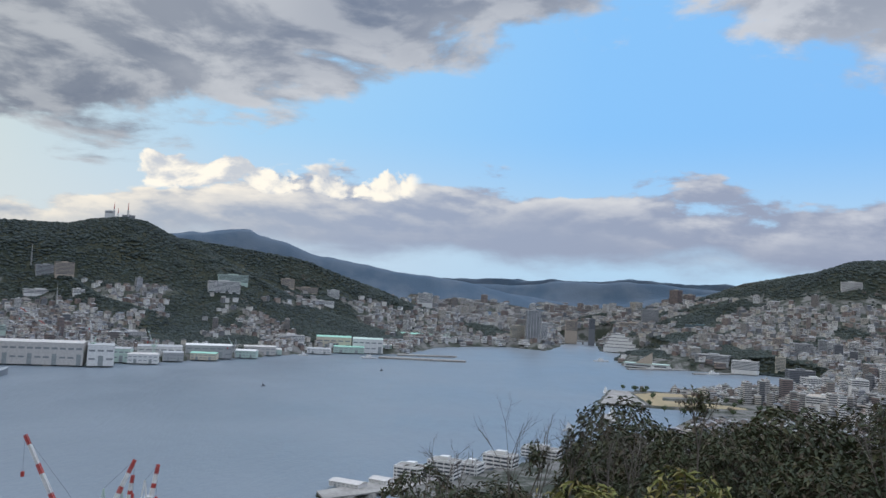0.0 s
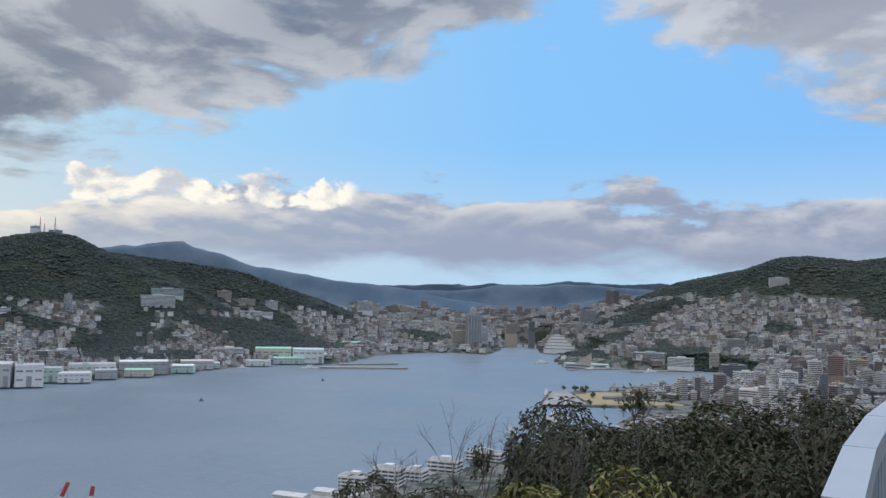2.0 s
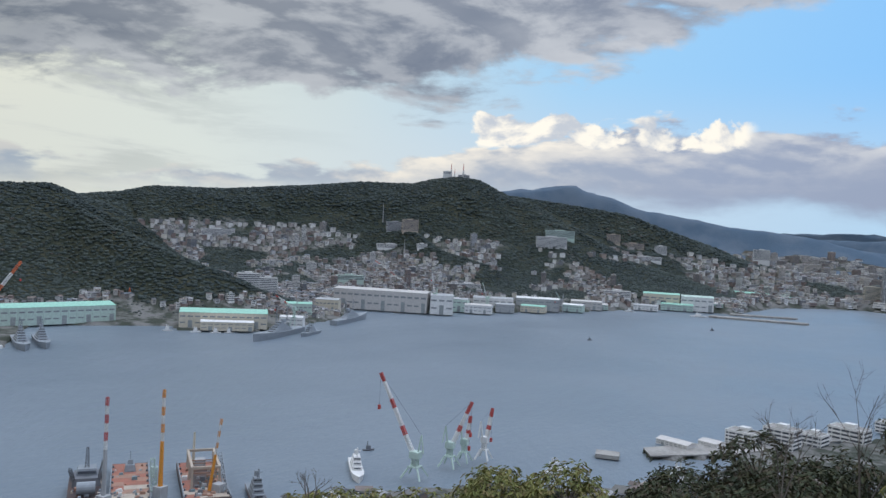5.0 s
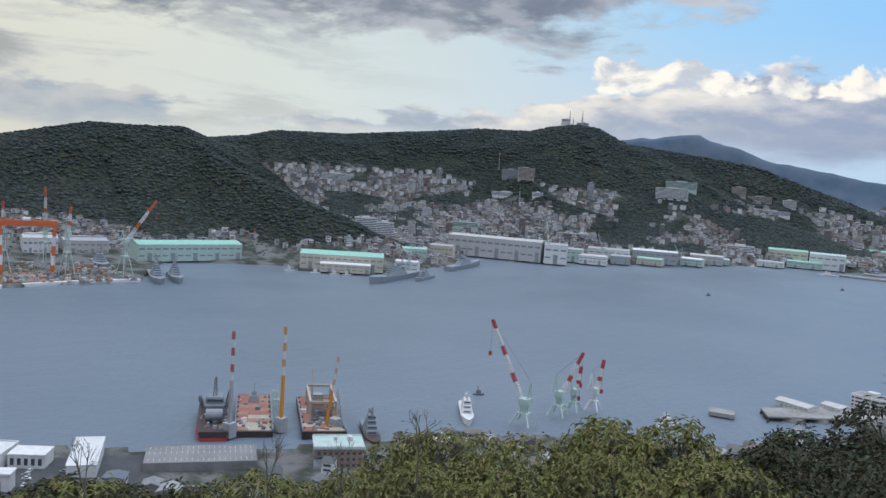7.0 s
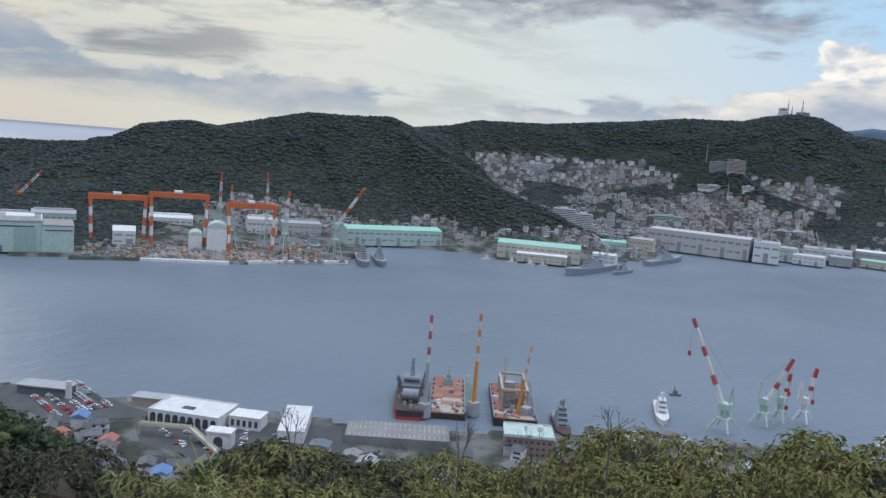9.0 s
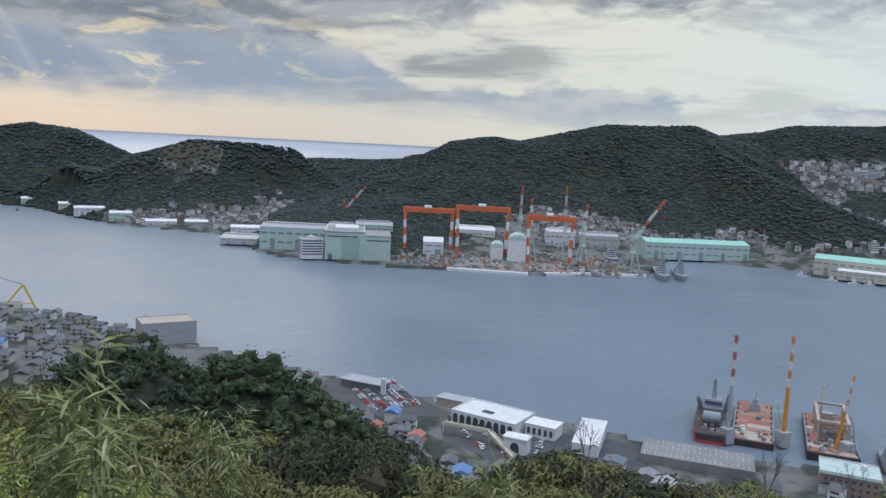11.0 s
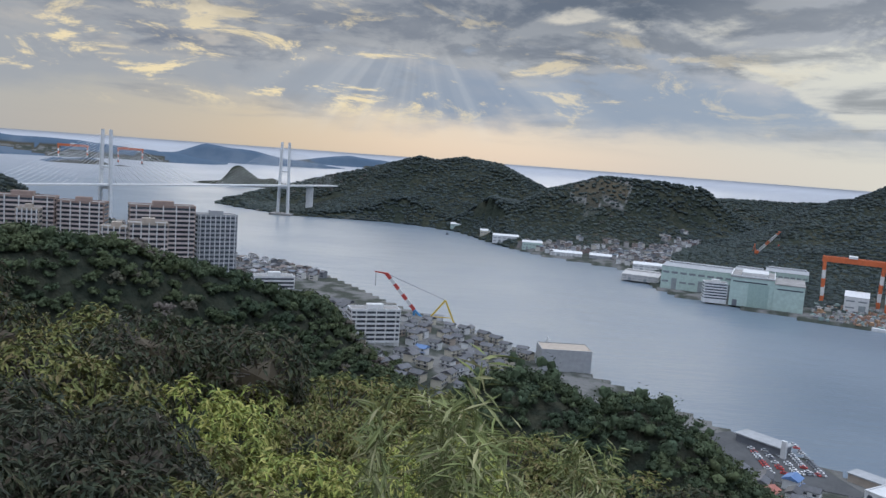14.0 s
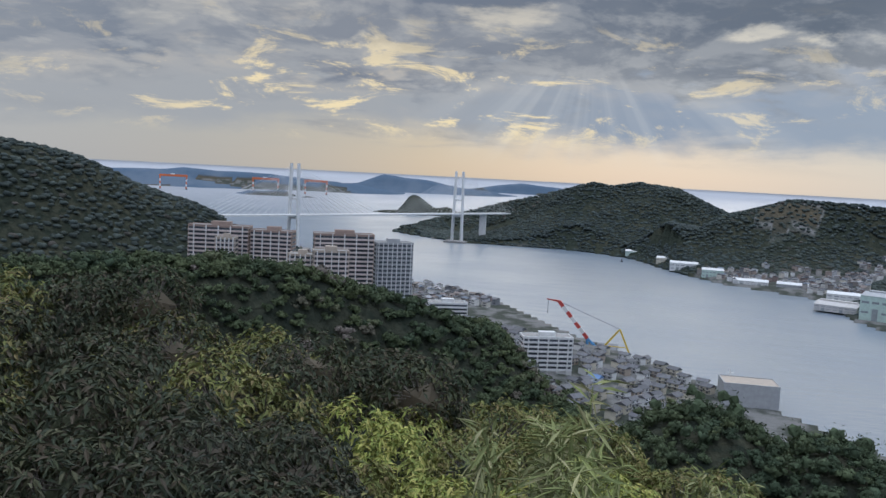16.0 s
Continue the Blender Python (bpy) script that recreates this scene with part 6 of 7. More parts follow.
def build_barges():
    """Two long work barges with rusty decks, side by side at the near quay, and the brown quay house before them."""
    for cx, cy, w, l, h, gantry_barge, lb in ((-364, 393, 23, 80, 4.0, False, "rust-red deck barge with planked deck at the quay"), (-329, 418, 27, 76, 5.0, True, "work barge with a tan portal frame and clutter")):
        m = Matrix.Translation((cx, cy, 0)) @ Matrix.Rotation(radians(43.5), 4, "Z")
        root = thing("work_barge", m, lb, "barge", "work barges")
        part("hull", Geo().box(-w / 2, -l / 2, -1, w / 2, l / 2, h, None, 1.02), hull_mat, root)
        plank_mats = (rust_mat, tan_mat, material("red_oxide_deck", (0.34, 0.13, 0.09), 0.9, (0.24, 0.12, 0.09), 0.2))
        rng = random.Random(int(-cx))
        rows = 10
        for i in range(rows):
            for j in range(3):
                y0, x0 = -l / 2 + 1 + i * (l - 2) / rows, -w / 2 + 0.8 + j * (w - 1.6) / 3
                part("deck_plate", Geo().box(x0 + 0.04, y0 + 0.04, h + 0.01, x0 + (w - 1.6) / 3 - 0.04, y0 + (l - 2) / rows - 0.04, h + 0.22), plank_mats[1] if i < 4 and rng.random() < 0.7 else rng.choice((plank_mats[0], plank_mats[2])), root)
        for sx in (-1, 1):
            part("bulwark", Geo().box(sx * (w / 2 - 0.3) - 0.3, -l / 2, h, sx * (w / 2 - 0.3) + 0.3, l / 2, h + 1.6), steel_mat, root)
            for k in range(7):
                part("bollard", Geo().rod((sx * (w / 2 - 1.4), -l / 2 + 5 + k * 11, h + 0.2), (sx * (w / 2 - 1.4), -l / 2 + 5 + k * 11, h + 1.5), 0.5, 0.6), dark_mat, root)
        for _ in range(44):
            bx, by, s = rng.uniform(-w / 2 + 2.5, w / 2 - 2.5), rng.uniform(-l / 2 + 3, l / 2 - 3), rng.uniform(0.4, 1.7)
            if not gantry_barge and -18 < by < 26 and rng.random() < 0.7:
                continue
            part("deck_gear", Geo().box(bx - s, by - s * 0.7, h + 0.23, bx + s, by + s * 0.7, h + 0.3 + s * rng.uniform(0.6, 1.8), None, rng.uniform(0.7, 1.0)), rng.choice([rust_mat, white_mat, dark_mat, grey_mat, teal_mat]), root)
        if gantry_barge:
            part("hold", Geo().box(-7, -18, h + 0.24, 7, 22, h + 0.4), hull_mat, root)
            for sx in (-8, 8):
                for sy in (-20, 0, 20):
                    part("frame_post", Geo().bar((sx, sy, h), (sx, sy, h + 13), 1.3), tan_mat, root)
                part("frame_beam", Geo().bar((sx, -20.6, h + 13), (sx, 20.6, h + 13), 1.5), tan_mat, root)
            for sy in (-20, 20):
                part("frame_beam", Geo().bar((-8, sy, h + 13), (8, sy, h + 13), 1.5), tan_mat, root)
            for k in range(5):
                part("cross_rib", Geo().bar((-8, -14 + 7 * k, h + 8), (8, -14 + 7 * k, h + 8), 0.5), rust_mat, root)
            part("gangway_ramp", Geo().lattice((11, -32, h + 1), (11, 8, h + 13), 2.2, 9, 0.4), steel_mat, root)
            part("signal_post", Geo().rod((-4, 24, h), (-4, 24, h + 24), 0.9, 0.7, 8), cream_mat, root)
            part("winch_house", Geo().box(-5, 24, h + 0.3, 4, 32, h + 5, None, 0.9), grey_mat, root)
        else:
            part("wheelhouse", Geo().box(-3.4, 20, h + 0.31, 3.4, 27, h + 4.5, None, 0.8).box(-1.8, 22, h + 4.5, 1.8, 25, h + 7.5, None, 0.8).rod((0, 23.5, h + 7.5), (0, 23.5, h + 13), 0.25), steel_mat, root)
            part("side_tower", Geo().lattice((w / 2 + 1.5, -26, 3), (w / 2 + 1.5, -26, 20), 3.0, 6, 0.45), pale_mat, root)
            part("side_tower", Geo().lattice((w / 2 + 1.5, 6, 3), (w / 2 + 1.5, 6, 16), 2.6, 5, 0.45), pale_mat, root)
    house = thing("quay_house", Matrix.Translation((-272, 343, 2)) @ Matrix.Rotation(radians(42), 4, "Z"), "brown tiled quay house with a pale green roof deck", "building")
    part("wall", Geo().box(0, 0, 0, 27, 20, 11.5), brown_mat, house)
    part("roof_deck", Geo().box(-0.6, -0.6, 11.52, 27.6, 20.6, 12.2), pale_mat, house)
    part("rail", Geo().box(-0.5, -0.5, 12.21, 27.5, -0.35, 13.2).box(-0.5, 20.35, 12.21, 27.5, 20.5, 13.2), white_mat, house)
    for lvl in range(3):
        for k in range(8):
            part("window", Geo().box(1.6 + 3.2 * k, -0.08, 1.6 + 3.4 * lvl, 3.2 + 3.2 * k, -0.01, 3.0 + 3.4 * lvl), glass_mat, house)
    part("tank", Geo().rod((20, 12, 12.21), (20, 12, 15), 1.6), white_mat, house)
    part("tank", Geo().rod((12, 14, 12.21), (12, 14, 14.2), 1.1), white_mat, house)
    wreck = thing("dredger", Matrix.Translation((-372, 366, 0)) @ Matrix.Rotation(radians(135), 4, "Z"), "black dredger with red waterline, winches and a lattice mast", "ship")
    part("hull", hull_geo(66, 20, 9, 2.0, 0.22), hull_mat, wreck)
    part("boot_topping", hull_geo(66.3, 20.4, 3.0, 0.2, 0.22), red_mat, wreck)
    part("deckhouse", Geo().box(2, -8, 6, 22, 8, 11, None, 0.92), dark_mat, wreck)
    part("bridge", Geo().box(8, -6, 11.05, 19, 6, 15, None, 0.85), steel_mat, wreck)
    part("window", Geo().box(7.6, -5, 12.5, 8.4, 5, 13.8), glass_mat, wreck)
    part("mast", Geo().lattice((13, 0, 15), (13, 0, 27), 2.2, 5, 0.35, 0.5), dark_mat, wreck)
    part("derrick", Geo().lattice((4, -7, 10), (-8, -9, 24), 1.5, 6, 0.3), dark_mat, wreck)
    part("derrick", Geo().lattice((4, 7, 10), (-8, 9, 20), 1.5, 6, 0.3), dark_mat, wreck)
    part("winch_drum", Geo().rod((-14, -5, 10.5), (-14, 5, 10.5), 3.6, 3.6, 16), steel_mat, wreck)
    rng = random.Random(14)
    for _ in range(40):
        bx, by, q = rng.uniform(-28, 20), rng.uniform(-8, 8), rng.uniform(0.4, 1.5)
        part("deck_gear", Geo().box(bx - q, by - q, 5.9, bx + q, by + q, 6.2 + q * rng.uniform(0.8, 2.2), None, rng.uniform(0.6, 1)), rng.choice([dark_mat, rust_mat, steel_mat, tan_mat]), wreck)
    for az, el, d, foot, mt, lb in ((44.4, -11.7, 494, 6, white_mat, "slim red and white pole crane on a barge"), (40.9, -11.29, 505, 6, yellow_mat, "tall orange pole crane with white bands"), (37.12, -13.23, 506, 6, yellow_mat, "leaning orange pole crane with white bands")):
        x, y = polar(az, d)
        tip = Vector((0, 0, EYE + d * math.tan(radians(el)) - foot))
        lean = Vector((*polar(az + 0.6, d), 0)) - Vector((x, y, 0)) if az < 38 else Vector((0, 0, 0))
        root = thing("pole_crane", pose(x, y, foot), lb, "crane", "pole cranes on the barges")
        base_col = material("crane_orange", (0.72, 0.30, 0.04), 0.6) if mt is yellow_mat else grey_mat
        part("base", Geo().box(-3, -3, -5, 3, 3, 4), grey_mat, root)
        part("lower_boom", Geo().bar(lean, tip * 0.5 + lean * 0.5, 2.0, 2.0, 0.75), base_col, root)
        for i in range(6):
            a, b = 0.5 + i / 12, 0.5 + (i + 0.98) / 12
            part("boom_section", Geo().lattice(tip * a + lean * (1 - a), tip * b + lean * (1 - b), 1.2, 3, 0.26), (white_mat, red_mat if mt is white_mat else base_col)[i % 2], root)


build_barges()


# ---------------------------------------------------------------- quays, park and piers
def slab(name, ring, z0, z1, mat, label, category):
    ob = new(name, Geo().prism(ring, z0, z1).mesh(name, mat))
    return tagged(ob, label, category, kind="structure")


slab("breakwater", [(-150, 2010), (62, 2014), (66, 2040), (-150, 2040)], -3, 4, concrete_mat, "low concrete breakwater in the harbour", "breakwater")
slab("breakwater", [(-110, 2120), (40, 2150), (44, 2170), (-110, 2150)], -3, 4, concrete_mat, "second concrete breakwater behind", "breakwater")
slab("pier", [(232, 1140), (250, 1130), (258, 1200), (240, 1205)], -3, 3.5, concrete_mat, "short concrete pier by the park", "pier")
slab("pier", [(470, 2040), (640, 2100), (636, 2112), (466, 2052)], -3, 3.0, concrete_mat, "floating ferry landing", "pier")
slab("pier", [(620, 1990), (740, 2050), (735, 2062), (615, 2002)], -3, 3.0, concrete_mat, "floating landing stage", "pier")
slab("park_lawn", [(345, 1330), (500, 1330), (530, 1500), (400, 1520), (352, 1480)], 2.9, 3.5, lawn_mat, "dry winter lawn of the harbour park", "lawn")
slab("park_promenade", [(262, 1328), (335, 1326), (350, 1520), (322, 1532)], 2.9, 3.7, concrete_mat, "broad pale waterfront promenade", "pavement")
slab("quay_apron", [(-94, 668), (-85, 645), (-24, 692), (57, 796), (40, 806), (-40, 722)], 2.8, 3.9, concrete_mat, "worn concrete apron of the long near quay", "quay")
slab("dolphin", [(-124, 626), (-106, 628), (-108, 642), (-126, 640)], 1, 4, concrete_mat, "concrete mooring platform off the pier", "pier")
slab("dock_floor", [(-905, 610), (-1060, 700), (-1090, 655), (-930, 560)], 3.1, 3.4, rust_mat, "rusty floor of the dry dock", "dock")
slab("dock_floor", [(-960, 470), (-1120, 560), (-1080, 640), (-912, 555)], 3.1, 3.5, material("slip_ground", (0.30, 0.27, 0.24), 0.9, (0.18, 0.16, 0.15), 0.06), "cluttered building slip of the shipyard", "dock")
slab("parking_lot", [(-440, 170), (-425, 218), (-470, 206), (-524, 170), (-505, 140)], 3.0, 3.4, asphalt_mat, "asphalt waterside car park", "car park")
slab("forecourt", [(-330, 205), (-362, 180), (-430, 205), (-405, 240), (-350, 300), (-320, 270)], 3.0, 3.35, asphalt_mat, "asphalt road and parking by the hall", "road")
# dock gates and shipyard clutter
for (ax, ay), (bx, by) in (((-893, 640), (-905, 575)), ((-868, 712), (-889, 655)), ((-905, 550), (-962, 460))):
    root = thing("dock_gate", pose(0, 0, 0), "long white caisson gate closing the dock", "dock gate", "dock gates")
    part("gate", Geo().bar((ax, ay, 1.8), (bx, by, 1.8), 7.0, 4.0), white_mat, root)
clutter = Geo()
rng_y = random.Random(8)
for _ in range(900):
    u, v = rng_y.uniform(0, 330), rng_y.uniform(8, 190)
    x, y = -985 + 0.42 * u - 0.9 * v, 395 + 0.9 * u + 0.42 * v
    s = rng_y.uniform(0.8, 4.0)
    clutter.box(-s, -s * 0.6, 0, s, s * 0.6, rng_y.uniform(0.8, 4.5), pose(x, y, 3.3, 0, 0, rng_y.uniform(0, 180)), rng_y.uniform(0.75, 1))
for k in range(26):
    a = Vector((-960 - k * 1.1, 478 + k * 2.6, 3.9))
    clutter.bar(a, a + Vector((-78, 40, 0)), 0.7)
ob = new("yard_clutter", clutter.mesh("yard_clutter", island_material("clutter_tones", [(0.34, 0.20, 0.14), (0.40, 0.40, 0.40), (0.20, 0.20, 0.22), (0.50, 0.48, 0.44), (0.26, 0.34, 0.32), (0.45, 0.28, 0.16)])))
tagged(ob, "steel blocks, plates and crates on the shipyard ground", "clutter", kind="stuff")
for az, d, w, h in ((59.6, 1150, 26, 44), (61.0, 1165, 18, 26)):
    root = thing("domed_shelter", Matrix.Translation((0, 0, 3)) @ facing(az, d), "pale arched shelter standing among the docks", "shelter")
    part("wall", Geo().box(-w / 2, 0, 0, w / 2, 40, h * 0.7), white_mat, root)
    part("arched_roof", Geo().prism([(w / 2 * math.cos(math.pi * i / 10), w / 3 * math.sin(math.pi * i / 10)) for i in range(11)], -40, 0, Matrix.Translation((0, 0, h * 0.7)) @ Matrix.Rotation(radians(90), 4, "X")), pale_mat, root)

# harbour park trees, station roof and the orange dome
root = thing("orange_dome", Matrix.Translation((*polar(-15.4, 2540), 14)), "bright orange dome by the waterfront halls", "dome")
part("dome", Geo().add([(math.cos(a) * math.cos(b) * 14, math.sin(a) * math.cos(b) * 14, math.sin(b) * 16 + 4) for b in (0, .4, .8, 1.2, 1.5) for a in [k * math.pi / 8 for k in range(16)]],
     [(16 * i + j, 16 * i + (j + 1) % 16, 16 * i + 16 + (j + 1) % 16, 16 * i + 16 + j) for i in range(4) for j in range(16)] + [tuple(range(64, 80))]), paint("dome_orange", (0.80, 0.24, 0.03)), root)
part("base", Geo().box(-15, -15, -13, 15, 15, 4), grey_mat, root)
root = thing("station_canopy", Matrix.Translation((0, 0, 18)) @ facing(-15.7, 2920), "white tented station roof in peaks", "canopy")
for k in range(5):
    part("tent_peak", Geo().add([(-46 + k * 18.5, 0, 30), (-28 + k * 18.5, 0, 30), (-28 + k * 18.5, 30, 32), (-46 + k * 18.5, 30, 32), (-37 + k * 18.5, 15, 46 - 2 * k)], [(0, 1, 4), (1, 2, 4), (2, 3, 4), (3, 0, 4), (3, 2, 1, 0)]), white_mat, root)
part("concourse", Geo().box(-48, 4, -15, 48, 28, 29), grey_mat, root)
root = thing("ferry_terminal", Matrix.Translation((0, 0, 3)) @ facing(-14.2, 2160, -8), "ferry terminal with a slanted sail-like wall", "terminal")
part("hall", Geo().box(-60, 0, 0, 50, 30, 9), white_mat, root)
part("roof", Geo().box(-62, -2, 9.02, 52, 32, 10.2), pale_mat, root)
part("sail_wall", Geo().prism([(-34, 0), (10, 0), (10, 30)], 0, 4, Matrix.Translation((0, 6, 9)) @ Matrix.Rotation(radians(90), 4, "X")), tan_mat, root)
part("window", Geo().box(-56, -0.1, 3, 46, -0.01, 6), glass_mat, root)


def round_tree(x, y, size, label, group, mat=None, seed=0):
    rng = np.random.default_rng(seed)
    z = max(ground_at(x, y), 3.0)
    root = thing("tree", pose(x, y, z), label, "tree", group)
    part("trunk", Geo().rod((0, 0, -1), (0, 0, size * 0.8), size * 0.07, size * 0.03, 6), bark_mat, root)
    core = rng.normal(0, 0.38, (9, 3)) * size * np.array([1, 1, 0.6]) + np.array([0, 0, size])
    v, f = stamp(ICO, ICO_F, core, np.full((9, 3), size * 0.34), rng.random(9) * 6)
    v += rng.normal(0, 0.07 * size, v.shape)
    c = core[rng.integers(0, 9, 260)] + rng.normal(0, 0.28 * size, (260, 3))
    tri = np.stack([c + rng.normal(0, 0.07 * size, c.shape) for _ in range(3)], 1).reshape(-1, 3)
    crown = big_mesh("crown", np.concatenate([v, tri]), np.concatenate([f, np.arange(len(tri)).reshape(-1, 3) + len(v)]), mat or near_wood_mat)
    crown.parent = root
    give_tone(crown, np.full(len(crown.data.vertices), float(rng.random())))
    return root


rng_p = random.Random(5)
first = [round_tree(*polar(-14.0, 1545), 6, "dark evergreen tree edging the harbour park", "park trees", None, k) for k in range(3)]
for k in range(70):
    x, y = rng_p.choice([(rng_p.uniform(340, 620), rng_p.uniform(1515, 1560)), (rng_p.uniform(510, 720), rng_p.uniform(1300, 1560)), (rng_p.uniform(330, 560), rng_p.uniform(1230, 1320)), (rng_p.uniform(360, 520), rng_p.uniform(1340, 1440))])
    copy_thing(first[k % 3], pose(x, y, 3.2, 0, 0, rng_p.uniform(0, 360)))


# ---------------------------------------------------------------- the near shore: hall, car park, houses, flats
def car_thing(x, y, heading, mat, z=3.42):
    root = thing("parked_car", pose(x, y, z, 0, 0, heading), "parked car on the waterside asphalt", "car", "parked cars")
    part("body", Geo().box(-2.1, -0.85, 0.3, 2.1, 0.85, 0.95, None, 0.96), mat, root)
    part("cabin", Geo().box(-1.3, -0.75, 0.96, 1.0, 0.75, 1.5, None, 0.78), glass_mat, root)
    part("roof", Geo().box(-0.9, -0.6, 1.51, 0.7, 0.6, 1.56), mat, root)
    for sx in (-1.3, 1.3):
        for sy in (-0.87, 0.67):
            part("wheel", Geo().rod((sx, sy, 0.32), (sx, sy + 0.2, 0.32), 0.32, 0.32, 8), hull_mat, root)
    return root


car_kinds = [car_thing(-455, 190 + 3 * i, 20, m) for i, m in enumerate((white_mat, dark_mat, grey_mat, red_mat, white_mat))]
rng_c = random.Random(3)
for k in range(80):
    row, i = divmod(k, 16)
    x, y = -452 - i * 3.3 - row * 1.0, 172 + row * 7.5 + i * 0.1
    if rng_c.random() < 0.8:
        copy_thing(rng_c.choice(car_kinds), pose(x, y, 3.42, 0, 0, 75 + rng_c.uniform(-4, 4)))
for k in range(26):
    copy_thing(rng_c.choice(car_kinds), pose(-345 - rng_c.uniform(0, 62), 205 + rng_c.uniform(0, 50), 3.40, 0, 0, rng_c.choice((-55, 35))))


def build_mall():
    """The white waterside hall with its arched front, wing, gatehouse, corner tower and footbridge."""
    root = thing("banquet_hall", Matrix.Translation((-419, 208, 3)) @ Matrix.Rotation(radians(34), 4, "Z"), "white flat-roofed waterside hall with dark arches", "building")
    part("wall", Geo().box(0, 0, 0, 42, 27, 7.5).box(10, 27.05, 0, 32, 33, 6), white_mat, root)
    part("roof", Geo().box(0.6, 0.6, 7.51, 41.4, 26.4, 7.8).box(10.6, 27.6, 6.01, 31.4, 32.4, 6.3), white_mat, root)
    part("parapet", Geo().box(-0.1, -0.1, 7.55, 42.1, 0.5, 8.4).box(-0.1, 0.6, 7.55, 0.5, 27, 8.4).box(41.5, 0.6, 7.55, 42.1, 27, 8.4).box(0.6, 26.5, 7.55, 41.4, 27.1, 8.4), white_mat, root)
    part("skylight", Geo().box(16, 8, 7.85, 23, 12, 8.3), glass_mat, root)
    for i in range(9):
        x = 3 + i * 4.5
        part("arch", Geo().prism([(x - 1.6, 1)] + [(x + 1.6 * math.cos(math.pi * (1 - k / 8)), 5.0 + 1.6 * math.sin(math.pi * k / 8)) for k in range(9)] + [(x + 1.6, 1)], 0.02, 0.12, Matrix.Rotation(radians(90), 4, "X")), glass_mat, root)
    wing = thing("hall_wing", Matrix.Translation((-387, 240, 3)) @ Matrix.Rotation(radians(37), 4, "Z"), "white lower wing with tall windows", "building")
    part("wall", Geo().box(0, 0, 0, 18, 13, 7), white_mat, wing)
    part("roof", Geo().box(-0.3, -0.3, 7.01, 18.3, 13.3, 7.8), white_mat, wing)
    for i in range(5):
        part("window", Geo().box(1.2 + i * 3.4, -0.1, 2, 3.0 + i * 3.4, -0.01, 5.6), glass_mat, wing)
    gate = thing("gatehouse", Matrix.Translation((-368, 215, 3)) @ Matrix.Rotation(radians(41), 4, "Z"), "white gatehouse with a round-headed arch", "building")
    part("wall", Geo().box(0, 0, 0, 13, 8, 8.4), white_mat, gate)
    part("cornice", Geo().box(-0.5, -0.5, 8.41, 13.5, 8.5, 9.4), white_mat, gate)
    part("arch", Geo().prism([(4.1, 0.5)] + [(6.5 + 2.4 * math.cos(math.pi * (1 - k / 8)), 4.4 + 2.4 * math.sin(math.pi * k / 8)) for k in range(9)] + [(8.9, 0.5)], 0.02, 0.12, Matrix.Rotation(radians(90), 4, "X")), glass_mat, gate)
    tower = thing("corner_pavilion", Matrix.Translation((-354, 250, 3)) @ Matrix.Rotation(radians(47), 4, "Z"), "white pavilion with a sloping flat roof", "building")
    part("wall", Geo().box(0, 0, 0, 14, 36, 7), white_mat, tower)
    part("roof", Geo().add([(-0.4, -0.4, 7.02), (14.4, -0.4, 7.02), (14.4, 36.4, 9.5), (-0.4, 36.4, 9.5), (-0.4, 36.4, 7.02), (14.4, 36.4, 7.02)], [(0, 1, 2, 3), (0, 3, 4), (1, 5, 2), (3, 2, 5, 4), (0, 4, 5, 1)]), white_mat, tower)
    foot = thing("footbridge", pose(0, 0, 0), "pale concrete footbridge with a sloping ramp", "bridge")
    a, b, c = Vector((-404, 196, 9)), Vector((-382, 214, 9.5)), Vector((-358, 216, 3.5))
    for p, q in ((a, b), (b, c)):
        part("walkway", Geo().bar(p, q, 3.2, 0.6), cream_mat, foot)
        s = Vector(((q - p).y, -(q - p).x, 0)).normalized() * 1.5
        for e in (s, -s):
            part("side_wall", Geo().bar(p + e + Vector((0, 0, 0.9)), q + e + Vector((0, 0, 0.9)), 0.2, 1.1), cream_mat, foot)
    for p in (a, b):
        part("column", Geo().rod((p.x, p.y, 2.5), (p.x, p.y, p.z - 0.4), 0.5), cream_mat, foot)
    station = thing("filling_station", Matrix.Translation((-505, 168, 3)) @ Matrix.Rotation(radians(40), 4, "Z"), "low dark shop with a white sign tower", "shop")
    part("wall", Geo().box(0, 0, 0, 30, 12, 5), dark_mat, station)
    part("roof", Geo().box(-1, -1, 5.01, 31, 13, 5.8), grey_mat, station)
    part("sign", Geo().box(31, -2, 0, 34, 0, 11), white_mat, station)
    store = thing("waterside_shop", Matrix.Translation((-452, 214, 3)) @ Matrix.Rotation(radians(40), 4, "Z"), "low shop with a dark flat roof", "shop")
    part("wall", Geo().box(0, 0, 0, 22, 10, 4.5), tan_mat, store)
    part("roof", Geo().box(-0.6, -0.6, 4.51, 22.6, 10.6, 5.2), grey_mat, store)
    deck_mat = material("worn_deck", (0.17, 0.17, 0.17), 0.9, (0.24, 0.235, 0.23), 0.06)
    lot = thing("roof_car_park", Matrix.Translation((-352, 292, 3)) @ Matrix.Rotation(radians(46), 4, "Z"), "grey flat roof with white parking marks", "car park")
    part("deck", Geo().box(4, -22, 0, 62, 4, 5), deck_mat, lot)
    for i in range(20):
        for y in (-20, -9, -2):
            part("marking", Geo().box(6 + i * 2.8, y, 5.005, 6.15 + i * 2.8, y + 4.5, 5.02), white_mat, lot)


build_mall()


